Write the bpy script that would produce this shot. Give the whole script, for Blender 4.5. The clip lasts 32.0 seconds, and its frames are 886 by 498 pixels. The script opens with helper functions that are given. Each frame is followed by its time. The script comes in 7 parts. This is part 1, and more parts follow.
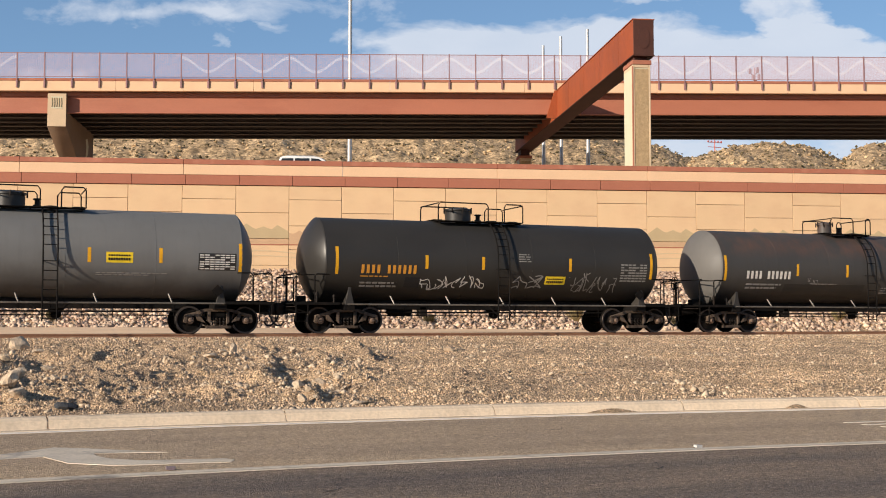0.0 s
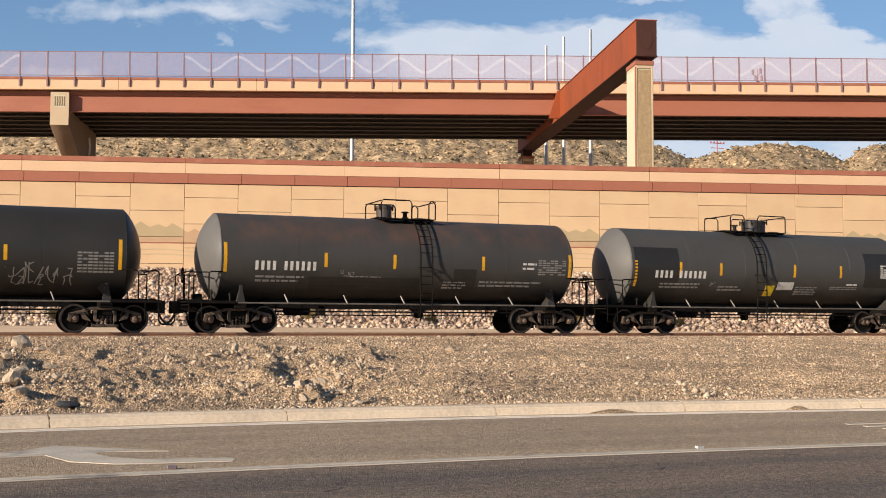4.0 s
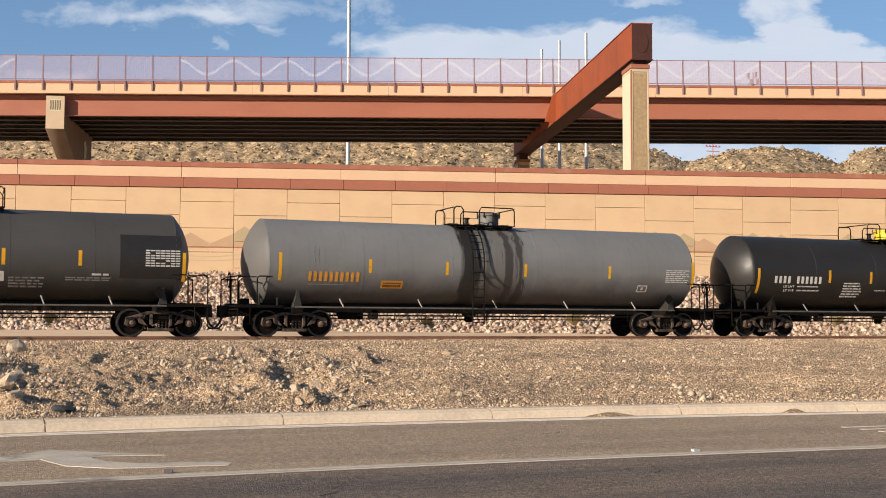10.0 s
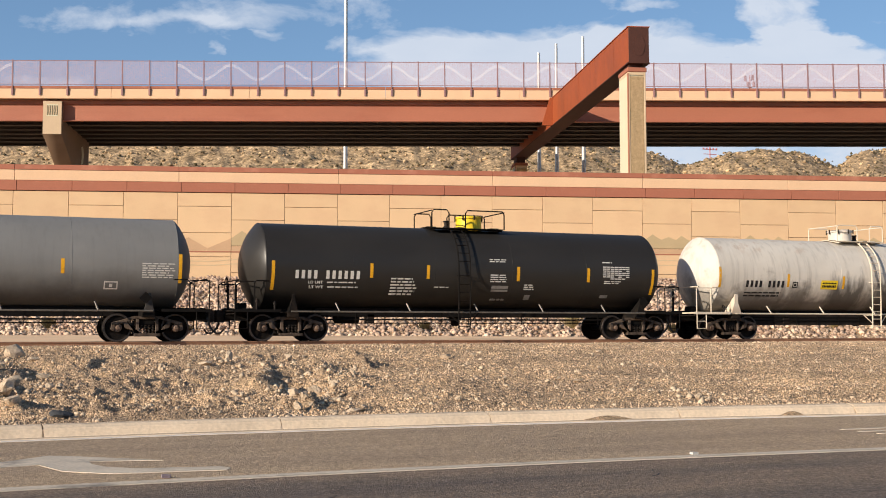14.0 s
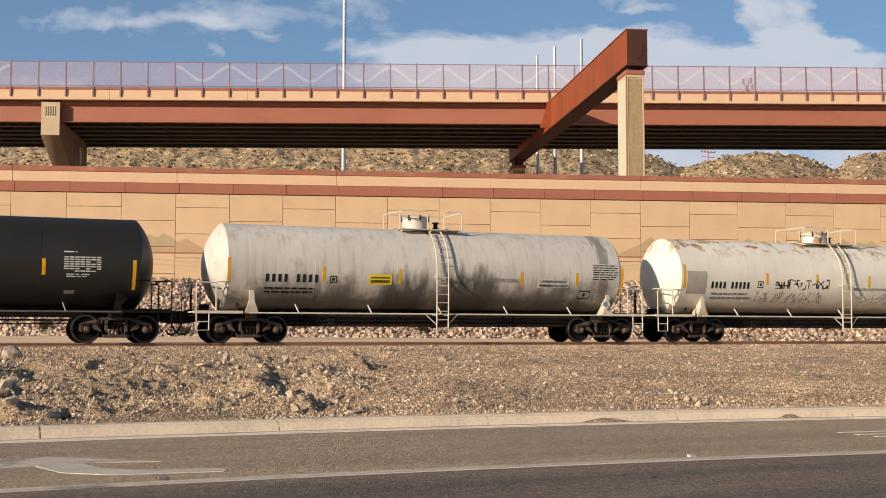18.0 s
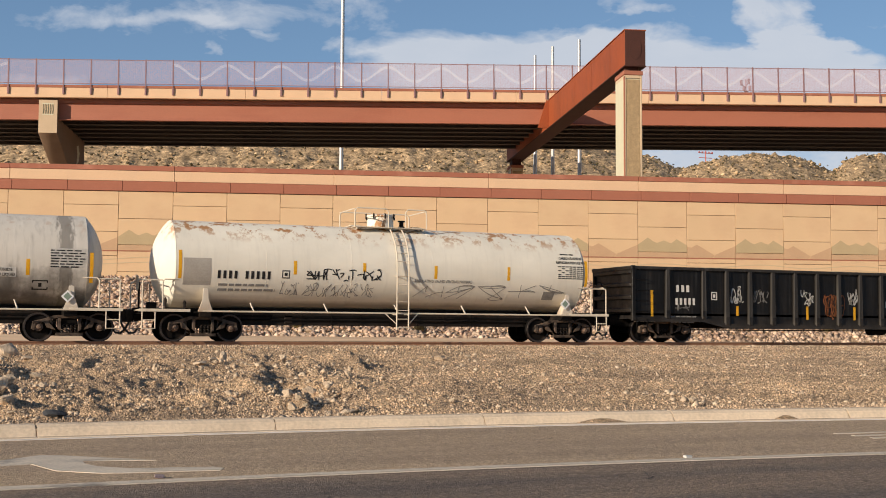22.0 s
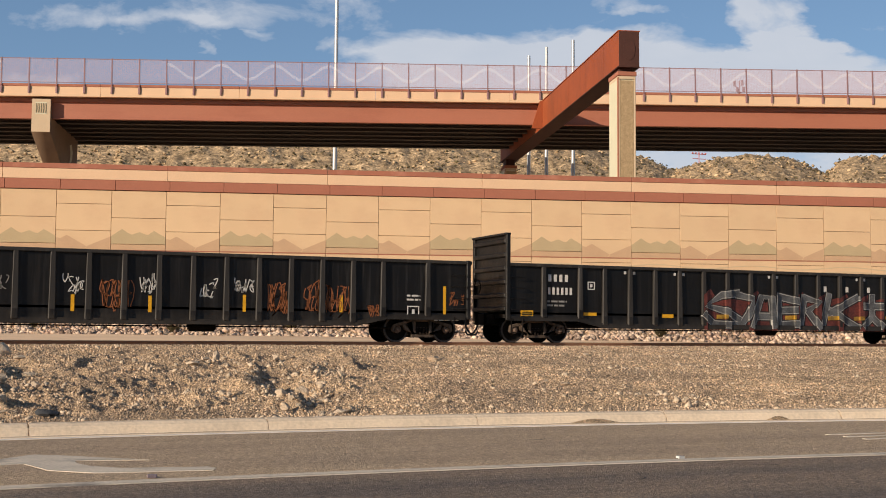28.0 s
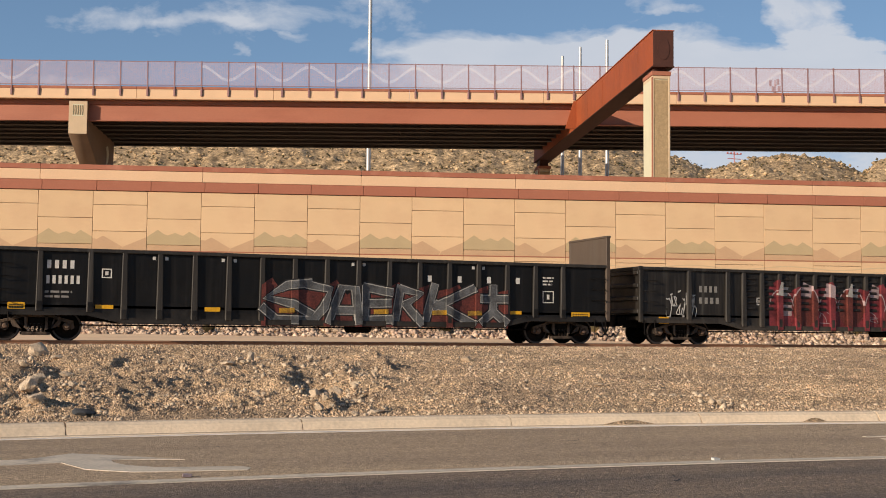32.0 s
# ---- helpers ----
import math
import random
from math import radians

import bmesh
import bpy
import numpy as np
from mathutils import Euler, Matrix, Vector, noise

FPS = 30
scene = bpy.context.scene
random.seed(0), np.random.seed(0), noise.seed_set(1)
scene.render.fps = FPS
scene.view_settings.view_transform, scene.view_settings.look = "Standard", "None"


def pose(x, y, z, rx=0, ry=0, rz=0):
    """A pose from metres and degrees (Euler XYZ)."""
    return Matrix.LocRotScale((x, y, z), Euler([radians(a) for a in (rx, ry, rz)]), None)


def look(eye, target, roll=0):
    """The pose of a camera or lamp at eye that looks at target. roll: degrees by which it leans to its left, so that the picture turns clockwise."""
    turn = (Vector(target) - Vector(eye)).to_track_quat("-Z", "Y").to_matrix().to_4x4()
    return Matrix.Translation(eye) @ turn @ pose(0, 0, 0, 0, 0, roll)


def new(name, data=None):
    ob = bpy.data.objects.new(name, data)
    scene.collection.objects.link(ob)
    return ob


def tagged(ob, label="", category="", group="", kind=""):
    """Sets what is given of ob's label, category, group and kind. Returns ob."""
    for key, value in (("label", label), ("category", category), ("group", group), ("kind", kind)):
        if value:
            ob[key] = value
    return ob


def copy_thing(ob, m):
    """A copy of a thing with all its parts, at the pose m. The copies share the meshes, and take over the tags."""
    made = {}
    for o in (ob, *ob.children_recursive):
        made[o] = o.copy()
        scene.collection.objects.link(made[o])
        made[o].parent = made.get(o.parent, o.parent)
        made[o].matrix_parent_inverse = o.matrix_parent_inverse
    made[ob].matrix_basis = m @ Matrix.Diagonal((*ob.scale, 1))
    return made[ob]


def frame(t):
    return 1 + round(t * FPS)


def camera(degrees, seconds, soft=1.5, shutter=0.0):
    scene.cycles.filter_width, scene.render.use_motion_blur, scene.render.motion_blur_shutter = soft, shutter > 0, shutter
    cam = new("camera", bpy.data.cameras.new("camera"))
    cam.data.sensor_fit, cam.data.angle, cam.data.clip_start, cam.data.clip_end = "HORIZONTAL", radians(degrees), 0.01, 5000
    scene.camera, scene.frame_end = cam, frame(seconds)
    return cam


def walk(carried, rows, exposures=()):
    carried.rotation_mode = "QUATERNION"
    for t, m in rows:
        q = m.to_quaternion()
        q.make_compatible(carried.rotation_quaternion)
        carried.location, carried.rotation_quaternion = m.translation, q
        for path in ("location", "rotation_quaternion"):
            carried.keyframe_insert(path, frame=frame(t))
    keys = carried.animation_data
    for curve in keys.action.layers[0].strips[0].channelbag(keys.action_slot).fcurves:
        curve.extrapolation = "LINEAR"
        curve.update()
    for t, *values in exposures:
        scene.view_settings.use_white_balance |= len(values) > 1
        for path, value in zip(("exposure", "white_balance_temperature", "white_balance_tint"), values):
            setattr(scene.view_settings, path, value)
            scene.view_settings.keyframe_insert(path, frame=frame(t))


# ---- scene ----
cam = camera(40.59, 32.0, soft=1.0)
walk(cam, [
    (0, pose(0, 0, 1.1, 93.559, -0.000, -21.792)), (0.2, pose(0, 0, 1.1, 93.550, -0.007, -21.784)), (0.4, pose(0, 0, 1.1, 93.552, -0.010, -21.780)),
    (0.5, pose(0, 0, 1.1, 93.553, -0.048, -21.788)), (0.8, pose(0, 0, 1.1, 93.546, -0.101, -21.799)), (1, pose(0, 0, 1.1, 93.547, -0.101, -21.796)),
    (1.5, pose(0, 0, 1.1, 93.561, -0.090, -21.783)), (2, pose(0, 0, 1.1, 93.579, -0.101, -21.762)), (2.5, pose(0, 0, 1.1, 93.580, -0.117, -21.744)),
    (3, pose(0, 0, 1.1, 93.562, -0.142, -21.732)), (3.5, pose(0, 0, 1.1, 93.546, -0.191, -21.720)), (5.5, pose(0, 0, 1.1, 93.596, -0.260, -21.722)),
    (6, pose(0, 0, 1.1, 93.586, -0.283, -21.769)), (6.5, pose(0, 0, 1.1, 93.599, -0.294, -21.801)), (7, pose(0, 0, 1.1, 93.631, -0.297, -21.824)),
    (7.5, pose(0, 0, 1.1, 93.657, -0.274, -21.850)), (8, pose(0, 0, 1.1, 93.666, -0.195, -21.861)), (8.5, pose(0, 0, 1.1, 93.669, -0.110, -21.862)),
    (9, pose(0, 0, 1.1, 93.680, -0.081, -21.865)), (9.5, pose(0, 0, 1.1, 93.702, -0.104, -21.875)), (10, pose(0, 0, 1.1, 93.725, -0.144, -21.894)),
    (10.5, pose(0, 0, 1.1, 93.767, -0.178, -21.911)), (11, pose(0, 0, 1.1, 93.823, -0.184, -21.917)), (11.5, pose(0, 0, 1.1, 93.850, -0.144, -21.927)),
    (12, pose(0, 0, 1.1, 93.857, -0.094, -21.939)), (12.5, pose(0, 0, 1.1, 93.868, -0.047, -21.946)), (13, pose(0, 0, 1.1, 93.877, 0.009, -21.955)),
    (13.5, pose(0, 0, 1.1, 93.888, 0.046, -21.972)), (14, pose(0, 0, 1.1, 93.908, 0.080, -21.990)), (14.5, pose(0, 0, 1.1, 93.933, 0.121, -22.003)),
    (16.5, pose(0, 0, 1.1, 94.012, 0.010, -22.066)), (17, pose(0, 0, 1.1, 94.005, -0.017, -22.076)), (17.5, pose(0, 0, 1.1, 94.004, -0.039, -22.081)),
    (18, pose(0, 0, 1.1, 94.004, -0.066, -22.095)), (18.5, pose(0, 0, 1.1, 93.998, -0.096, -22.123)), (19, pose(0, 0, 1.1, 93.990, -0.132, -22.149)),
    (19.5, pose(0, 0, 1.1, 93.991, -0.160, -22.169)), (20, pose(0, 0, 1.1, 93.999, -0.176, -22.194)), (20.5, pose(0, 0, 1.1, 94.008, -0.196, -22.214)),
    (21, pose(0, 0, 1.1, 94.006, -0.224, -22.222)), (21.5, pose(0, 0, 1.1, 93.994, -0.261, -22.229)), (22, pose(0, 0, 1.1, 93.990, -0.298, -22.243)),
    (22.5, pose(0, 0, 1.1, 93.992, -0.319, -22.263)), (23, pose(0, 0, 1.1, 93.999, -0.324, -22.300)), (23.5, pose(0, 0, 1.1, 94.016, -0.305, -22.356)),
    (24, pose(0, 0, 1.1, 94.027, -0.279, -22.415)), (24.5, pose(0, 0, 1.1, 94.027, -0.286, -22.463)), (25, pose(0, 0, 1.1, 94.027, -0.306, -22.493)),
    (25.5, pose(0, 0, 1.1, 94.030, -0.319, -22.524)), (27.5, pose(0, 0, 1.1, 93.999, -0.395, -22.606)), (28, pose(0, 0, 1.1, 94.003, -0.424, -22.566)),
    (28.5, pose(0, 0, 1.1, 94.013, -0.368, -22.543)), (29, pose(0, 0, 1.1, 94.026, -0.266, -22.480)), (29.5, pose(0, 0, 1.1, 94.042, -0.249, -22.329)),
    (30, pose(0, 0, 1.1, 94.049, -0.302, -22.122)), (30.5, pose(0, 0, 1.1, 94.038, -0.354, -21.862)), (31, pose(0, 0, 1.1, 94.026, -0.404, -21.545)),
    (31.5, pose(0, 0, 1.1, 94.022, -0.461, -21.232)), (32, pose(0, 0, 1.1, 94.020, -0.514, -20.968)),
], exposures=((0, -0.01, 6370, 11.0), (16.6, -0.01, 6370, 11.0), (17.8, -0.23, 6520, 11.0), (25.0, -0.23, 6560, 11.5), (32, -0.23, 6650, 12.0)))

TURN = -21.79          # heading of the camera's plan against the track


def cz(across, ahead, h=0.0):
    """Plan place from metres across and ahead of the standpoint."""
    a = radians(TURN)
    return Vector((across * math.cos(a) - ahead * math.sin(a), across * math.sin(a) + ahead * math.cos(a), h))


# ---- daylight ----
SUN_DIR = Vector((-0.92, -0.325, 0.30)).normalized()
world = bpy.data.worlds.new("world")
scene.world = world
world.use_nodes = True


CLOUDS = [(0.045, 0.222, 0.155, 0.044, 0.48), (0.22, 0.217, 0.18, 0.044, 0.50), (0.298, 0.255, 0.046, 0.05, 0.42), (0.42, 0.205, 0.10, 0.037, 0.42), (-0.27, 0.269, 0.10, 0.014, 0.21), (-0.205, 0.258, 0.055, 0.014, 0.19),
          (-0.12, 0.272, 0.11, 0.016, 0.20), (-0.36, 0.203, 0.10, 0.018, 0.30), (-0.205, 0.239, 0.016, 0.007, 0.20), (-0.115, 0.255, 0.03, 0.006, 0.24), (0.25, 0.145, 0.22, 0.03, 0.42), (0.17, 0.276, 0.05, 0.007, 0.26)]


def build_sky():
    """Clear sky with banks of broken white cloud."""
    nt = world.node_tree
    nt.nodes.clear()
    out = nt.nodes.new("ShaderNodeOutputWorld")
    bg = nt.nodes.new("ShaderNodeBackground")
    sky = nt.nodes.new("ShaderNodeTexSky")
    sky.sky_type, sky.sun_disc = "NISHITA", False
    sky.sun_elevation = math.asin(SUN_DIR.z)
    sky.sun_rotation = math.atan2(SUN_DIR.x, SUN_DIR.y)
    sky.air_density, sky.dust_density, sky.ozone_density = 1.0, 0.1, 2.6
    tc = nt.nodes.new("ShaderNodeTexCoord")
    rot = nt.nodes.new("ShaderNodeVectorRotate")
    rot.rotation_type = "Z_AXIS"
    rot.inputs["Angle"].default_value = radians(-TURN)
    nt.links.new(tc.outputs["Generated"], rot.inputs["Vector"])
    sep = nt.nodes.new("ShaderNodeSeparateXYZ")
    nt.links.new(rot.outputs[0], sep.inputs[0])

    def calc(op, p, q=0.0, clamp=False):
        n = nt.nodes.new("ShaderNodeMath")
        n.operation, n.use_clamp = op, clamp
        for k, src in enumerate((p, q)):
            if isinstance(src, (int, float)):
                n.inputs[k].default_value = src
            else:
                nt.links.new(src, n.inputs[k])
        return n.outputs[0]
    deep = calc("MAXIMUM", calc("ABSOLUTE", sep.outputs["Y"]), 0.05)
    az, el = calc("DIVIDE", sep.outputs["X"], deep), calc("DIVIDE", sep.outputs["Z"], deep)
    flat = nt.nodes.new("ShaderNodeCombineXYZ")
    nt.links.new(calc("MULTIPLY", az, 1.0), flat.inputs["X"])
    nt.links.new(calc("MULTIPLY", el, 2.1), flat.inputs["Y"])
    nt.links.new(sep.outputs["Y"], flat.inputs["Z"])
    n1 = nt.nodes.new("ShaderNodeTexNoise")
    n1.inputs["Scale"].default_value, n1.inputs["Detail"].default_value = 13.0, 12.0
    n1.inputs["Roughness"].default_value, n1.inputs["Distortion"].default_value = 0.60, 0.35
    nt.links.new(flat.outputs[0], n1.inputs["Vector"])
    cover = calc("SUBTRACT", n1.outputs["Fac"], 0.64)
    warp = nt.nodes.new("ShaderNodeTexNoise")
    warp.inputs["Scale"].default_value, warp.inputs["Detail"].default_value, warp.inputs["Roughness"].default_value = 11.0, 5.0, 0.55
    nt.links.new(flat.outputs[0], warp.inputs["Vector"])
    bend_ = nt.nodes.new("ShaderNodeSeparateColor")
    nt.links.new(warp.outputs["Color"], bend_.inputs[0])
    az = calc("ADD", az, calc("MULTIPLY", calc("SUBTRACT", bend_.outputs["Red"], 0.5), 0.16))
    el = calc("ADD", el, calc("MULTIPLY", calc("SUBTRACT", bend_.outputs["Green"], 0.5), 0.05))
    # cloud banks: bearing, height, half width, half height, weight
    for c, e, w, h, k in CLOUDS:
        d = calc("ADD", calc("POWER", calc("ABSOLUTE", calc("DIVIDE", calc("SUBTRACT", az, c), w)), 3.0), calc("POWER", calc("ABSOLUTE", calc("DIVIDE", calc("SUBTRACT", el, e), h)), 3.0))
        cover = calc("ADD", cover, calc("MULTIPLY", calc("SUBTRACT", 1.0, d, True), k))
    fac = calc("MULTIPLY", cover, 3.6, True)
    mix = nt.nodes.new("ShaderNodeMix")
    mix.data_type = "RGBA"
    n2 = nt.nodes.new("ShaderNodeTexNoise")
    n2.inputs["Scale"].default_value, n2.inputs["Detail"].default_value = 14.0, 6.0
    nt.links.new(flat.outputs[0], n2.inputs["Vector"])
    tone = nt.nodes.new("ShaderNodeMix")
    tone.data_type = "RGBA"
    tone.inputs["A"].default_value, tone.inputs["B"].default_value = (6.3, 7.0, 8.0, 1), (7.8, 8.2, 8.8, 1)
    nt.links.new(calc("MULTIPLY", n2.outputs["Fac"], 1.0, True), tone.inputs["Factor"])
    nt.links.new(calc("MULTIPLY", fac, 0.88), mix.inputs["Factor"])
    veil = nt.nodes.new("ShaderNodeMix")
    veil.data_type = "RGBA"
    veil.inputs["B"].default_value = (2.7, 5.2, 9.3, 1)
    nt.links.new(calc("MULTIPLY", calc("SUBTRACT", 1.0, calc("MULTIPLY", calc("ABSOLUTE", sep.outputs["Z"]), 1.6), True), 0.42), veil.inputs["Factor"])
    nt.links.new(sky.outputs[0], veil.inputs["A"])
    nt.links.new(veil.outputs["Result"], mix.inputs["A"])
    nt.links.new(tone.outputs["Result"], mix.inputs["B"])
    nt.links.new(mix.outputs["Result"], bg.inputs["Color"])
    bg.inputs["Strength"].default_value = 0.10
    nt.links.new(bg.outputs[0], out.inputs["Surface"])


build_sky()
sun_data = bpy.data.lights.new("sun", "SUN")
sun_data.energy, sun_data.angle, sun_data.color = 6.6, radians(0.53), (1.0, 0.86, 0.68)
sun = new("sun", sun_data)
sun.matrix_world = look(SUN_DIR * 300, (0, 0, 0))
scene.view_settings.exposure = 0.0


# ---- materials ----
def material(name, colour, rough=0.7, metal=0.0, vary=0.12, scale=3.0, fine=40.0, bump=0.15, tint=None, tint_at=(0.5, 0.75), stretch=(1, 1, 1), spec=0.4, by_object=0.0, by_island=0.0, grain=None):
    m = bpy.data.materials.new(name)
    m.use_nodes = True
    nt = m.node_tree
    b = nt.nodes["Principled BSDF"]
    tc = nt.nodes.new("ShaderNodeTexCoord")
    mp = nt.nodes.new("ShaderNodeMapping")
    mp.inputs["Scale"].default_value = stretch
    nt.links.new(tc.outputs["Object"], mp.inputs["Vector"])
    big = nt.nodes.new("ShaderNodeTexNoise")
    big.inputs["Scale"].default_value, big.inputs["Detail"].default_value = scale, 6
    small = nt.nodes.new("ShaderNodeTexNoise")
    small.inputs["Scale"].default_value, small.inputs["Detail"].default_value = fine, 4
    for n in (big, small):
        nt.links.new(mp.outputs[0], n.inputs["Vector"])
    add = nt.nodes.new("ShaderNodeMath")
    add.operation = "ADD"
    nt.links.new(big.outputs["Fac"], add.inputs[0])
    nt.links.new(small.outputs["Fac"], add.inputs[1])
    rng = nt.nodes.new("ShaderNodeMapRange")
    rng.inputs["From Min"].default_value, rng.inputs["From Max"].default_value = 0.6, 1.4
    rng.inputs["To Min"].default_value, rng.inputs["To Max"].default_value = 1 - vary * 1.6, 1 + vary * 1.6
    nt.links.new(add.outputs[0], rng.inputs["Value"])
    shade = rng.outputs["Result"]
    if by_object or by_island:
        if by_island:
            src = nt.nodes.new("ShaderNodeNewGeometry").outputs["Random Per Island"]
        else:
            src = nt.nodes.new("ShaderNodeObjectInfo").outputs["Random"]
        r2 = nt.nodes.new("ShaderNodeMapRange")
        k = by_object or by_island
        r2.inputs["To Min"].default_value, r2.inputs["To Max"].default_value = 1 - k, 1 + k
        nt.links.new(src, r2.inputs["Value"])
        mm = nt.nodes.new("ShaderNodeMath")
        mm.operation = "MULTIPLY"
        nt.links.new(shade, mm.inputs[0])
        nt.links.new(r2.outputs["Result"], mm.inputs[1])
        shade = mm.outputs[0]
    height = add.outputs[0]
    for cells, amount in grain or ():
        vo = nt.nodes.new("ShaderNodeTexVoronoi")
        vo.inputs["Scale"].default_value = cells
        nt.links.new(tc.outputs["Object"], vo.inputs["Vector"])
        sp = nt.nodes.new("ShaderNodeSeparateColor")
        nt.links.new(vo.outputs["Color"], sp.inputs[0])
        r3 = nt.nodes.new("ShaderNodeMapRange")
        r3.inputs["To Min"].default_value, r3.inputs["To Max"].default_value = 1 - amount, 1 + amount
        nt.links.new(sp.outputs["Red"], r3.inputs["Value"])
        mm = nt.nodes.new("ShaderNodeMath")
        mm.operation = "MULTIPLY"
        nt.links.new(shade, mm.inputs[0])
        nt.links.new(r3.outputs["Result"], mm.inputs[1])
        shade = mm.outputs[0]
        hh = nt.nodes.new("ShaderNodeMath")
        hh.operation = "SUBTRACT"
        nt.links.new(height, hh.inputs[0])
        nt.links.new(vo.outputs["Distance"], hh.inputs[1])
        height = hh.outputs[0]
    base = nt.nodes.new("ShaderNodeMix")
    base.data_type = "RGBA"
    base.inputs["A"].default_value = (*colour, 1)
    base.inputs["B"].default_value = (*(tint or colour), 1)
    if tint:
        t3 = nt.nodes.new("ShaderNodeTexNoise")
        t3.inputs["Scale"].default_value, t3.inputs["Detail"].default_value = scale * 0.6 + 0.2, 8
        t3.inputs["Roughness"].default_value = 0.65
        off = nt.nodes.new("ShaderNodeMapping")
        off.inputs["Location"].default_value = (7.3, 3.1, 5.7)
        off.inputs["Scale"].default_value = stretch
        nt.links.new(tc.outputs["Object"], off.inputs["Vector"])
        nt.links.new(off.outputs[0], t3.inputs["Vector"])
        tr = nt.nodes.new("ShaderNodeMapRange")
        tr.inputs["From Min"].default_value, tr.inputs["From Max"].default_value = tint_at
        nt.links.new(t3.outputs["Fac"], tr.inputs["Value"])
        nt.links.new(tr.outputs["Result"], base.inputs["Factor"])
    else:
        base.inputs["Factor"].default_value = 0
    vm = nt.nodes.new("ShaderNodeVectorMath")
    vm.operation = "SCALE"
    nt.links.new(base.outputs["Result"], vm.inputs[0])
    nt.links.new(shade, vm.inputs["Scale"])
    nt.links.new(vm.outputs[0], b.inputs["Base Color"])
    b.inputs["Roughness"].default_value, b.inputs["Metallic"].default_value = rough, metal
    b.inputs["Specular IOR Level"].default_value = spec
    if bump:
        bp = nt.nodes.new("ShaderNodeBump")
        bp.inputs["Strength"].default_value, bp.inputs["Distance"].default_value = bump, 0.02
        nt.links.new(height, bp.inputs["Height"])
        nt.links.new(bp.outputs[0], b.inputs["Normal"])
    return m


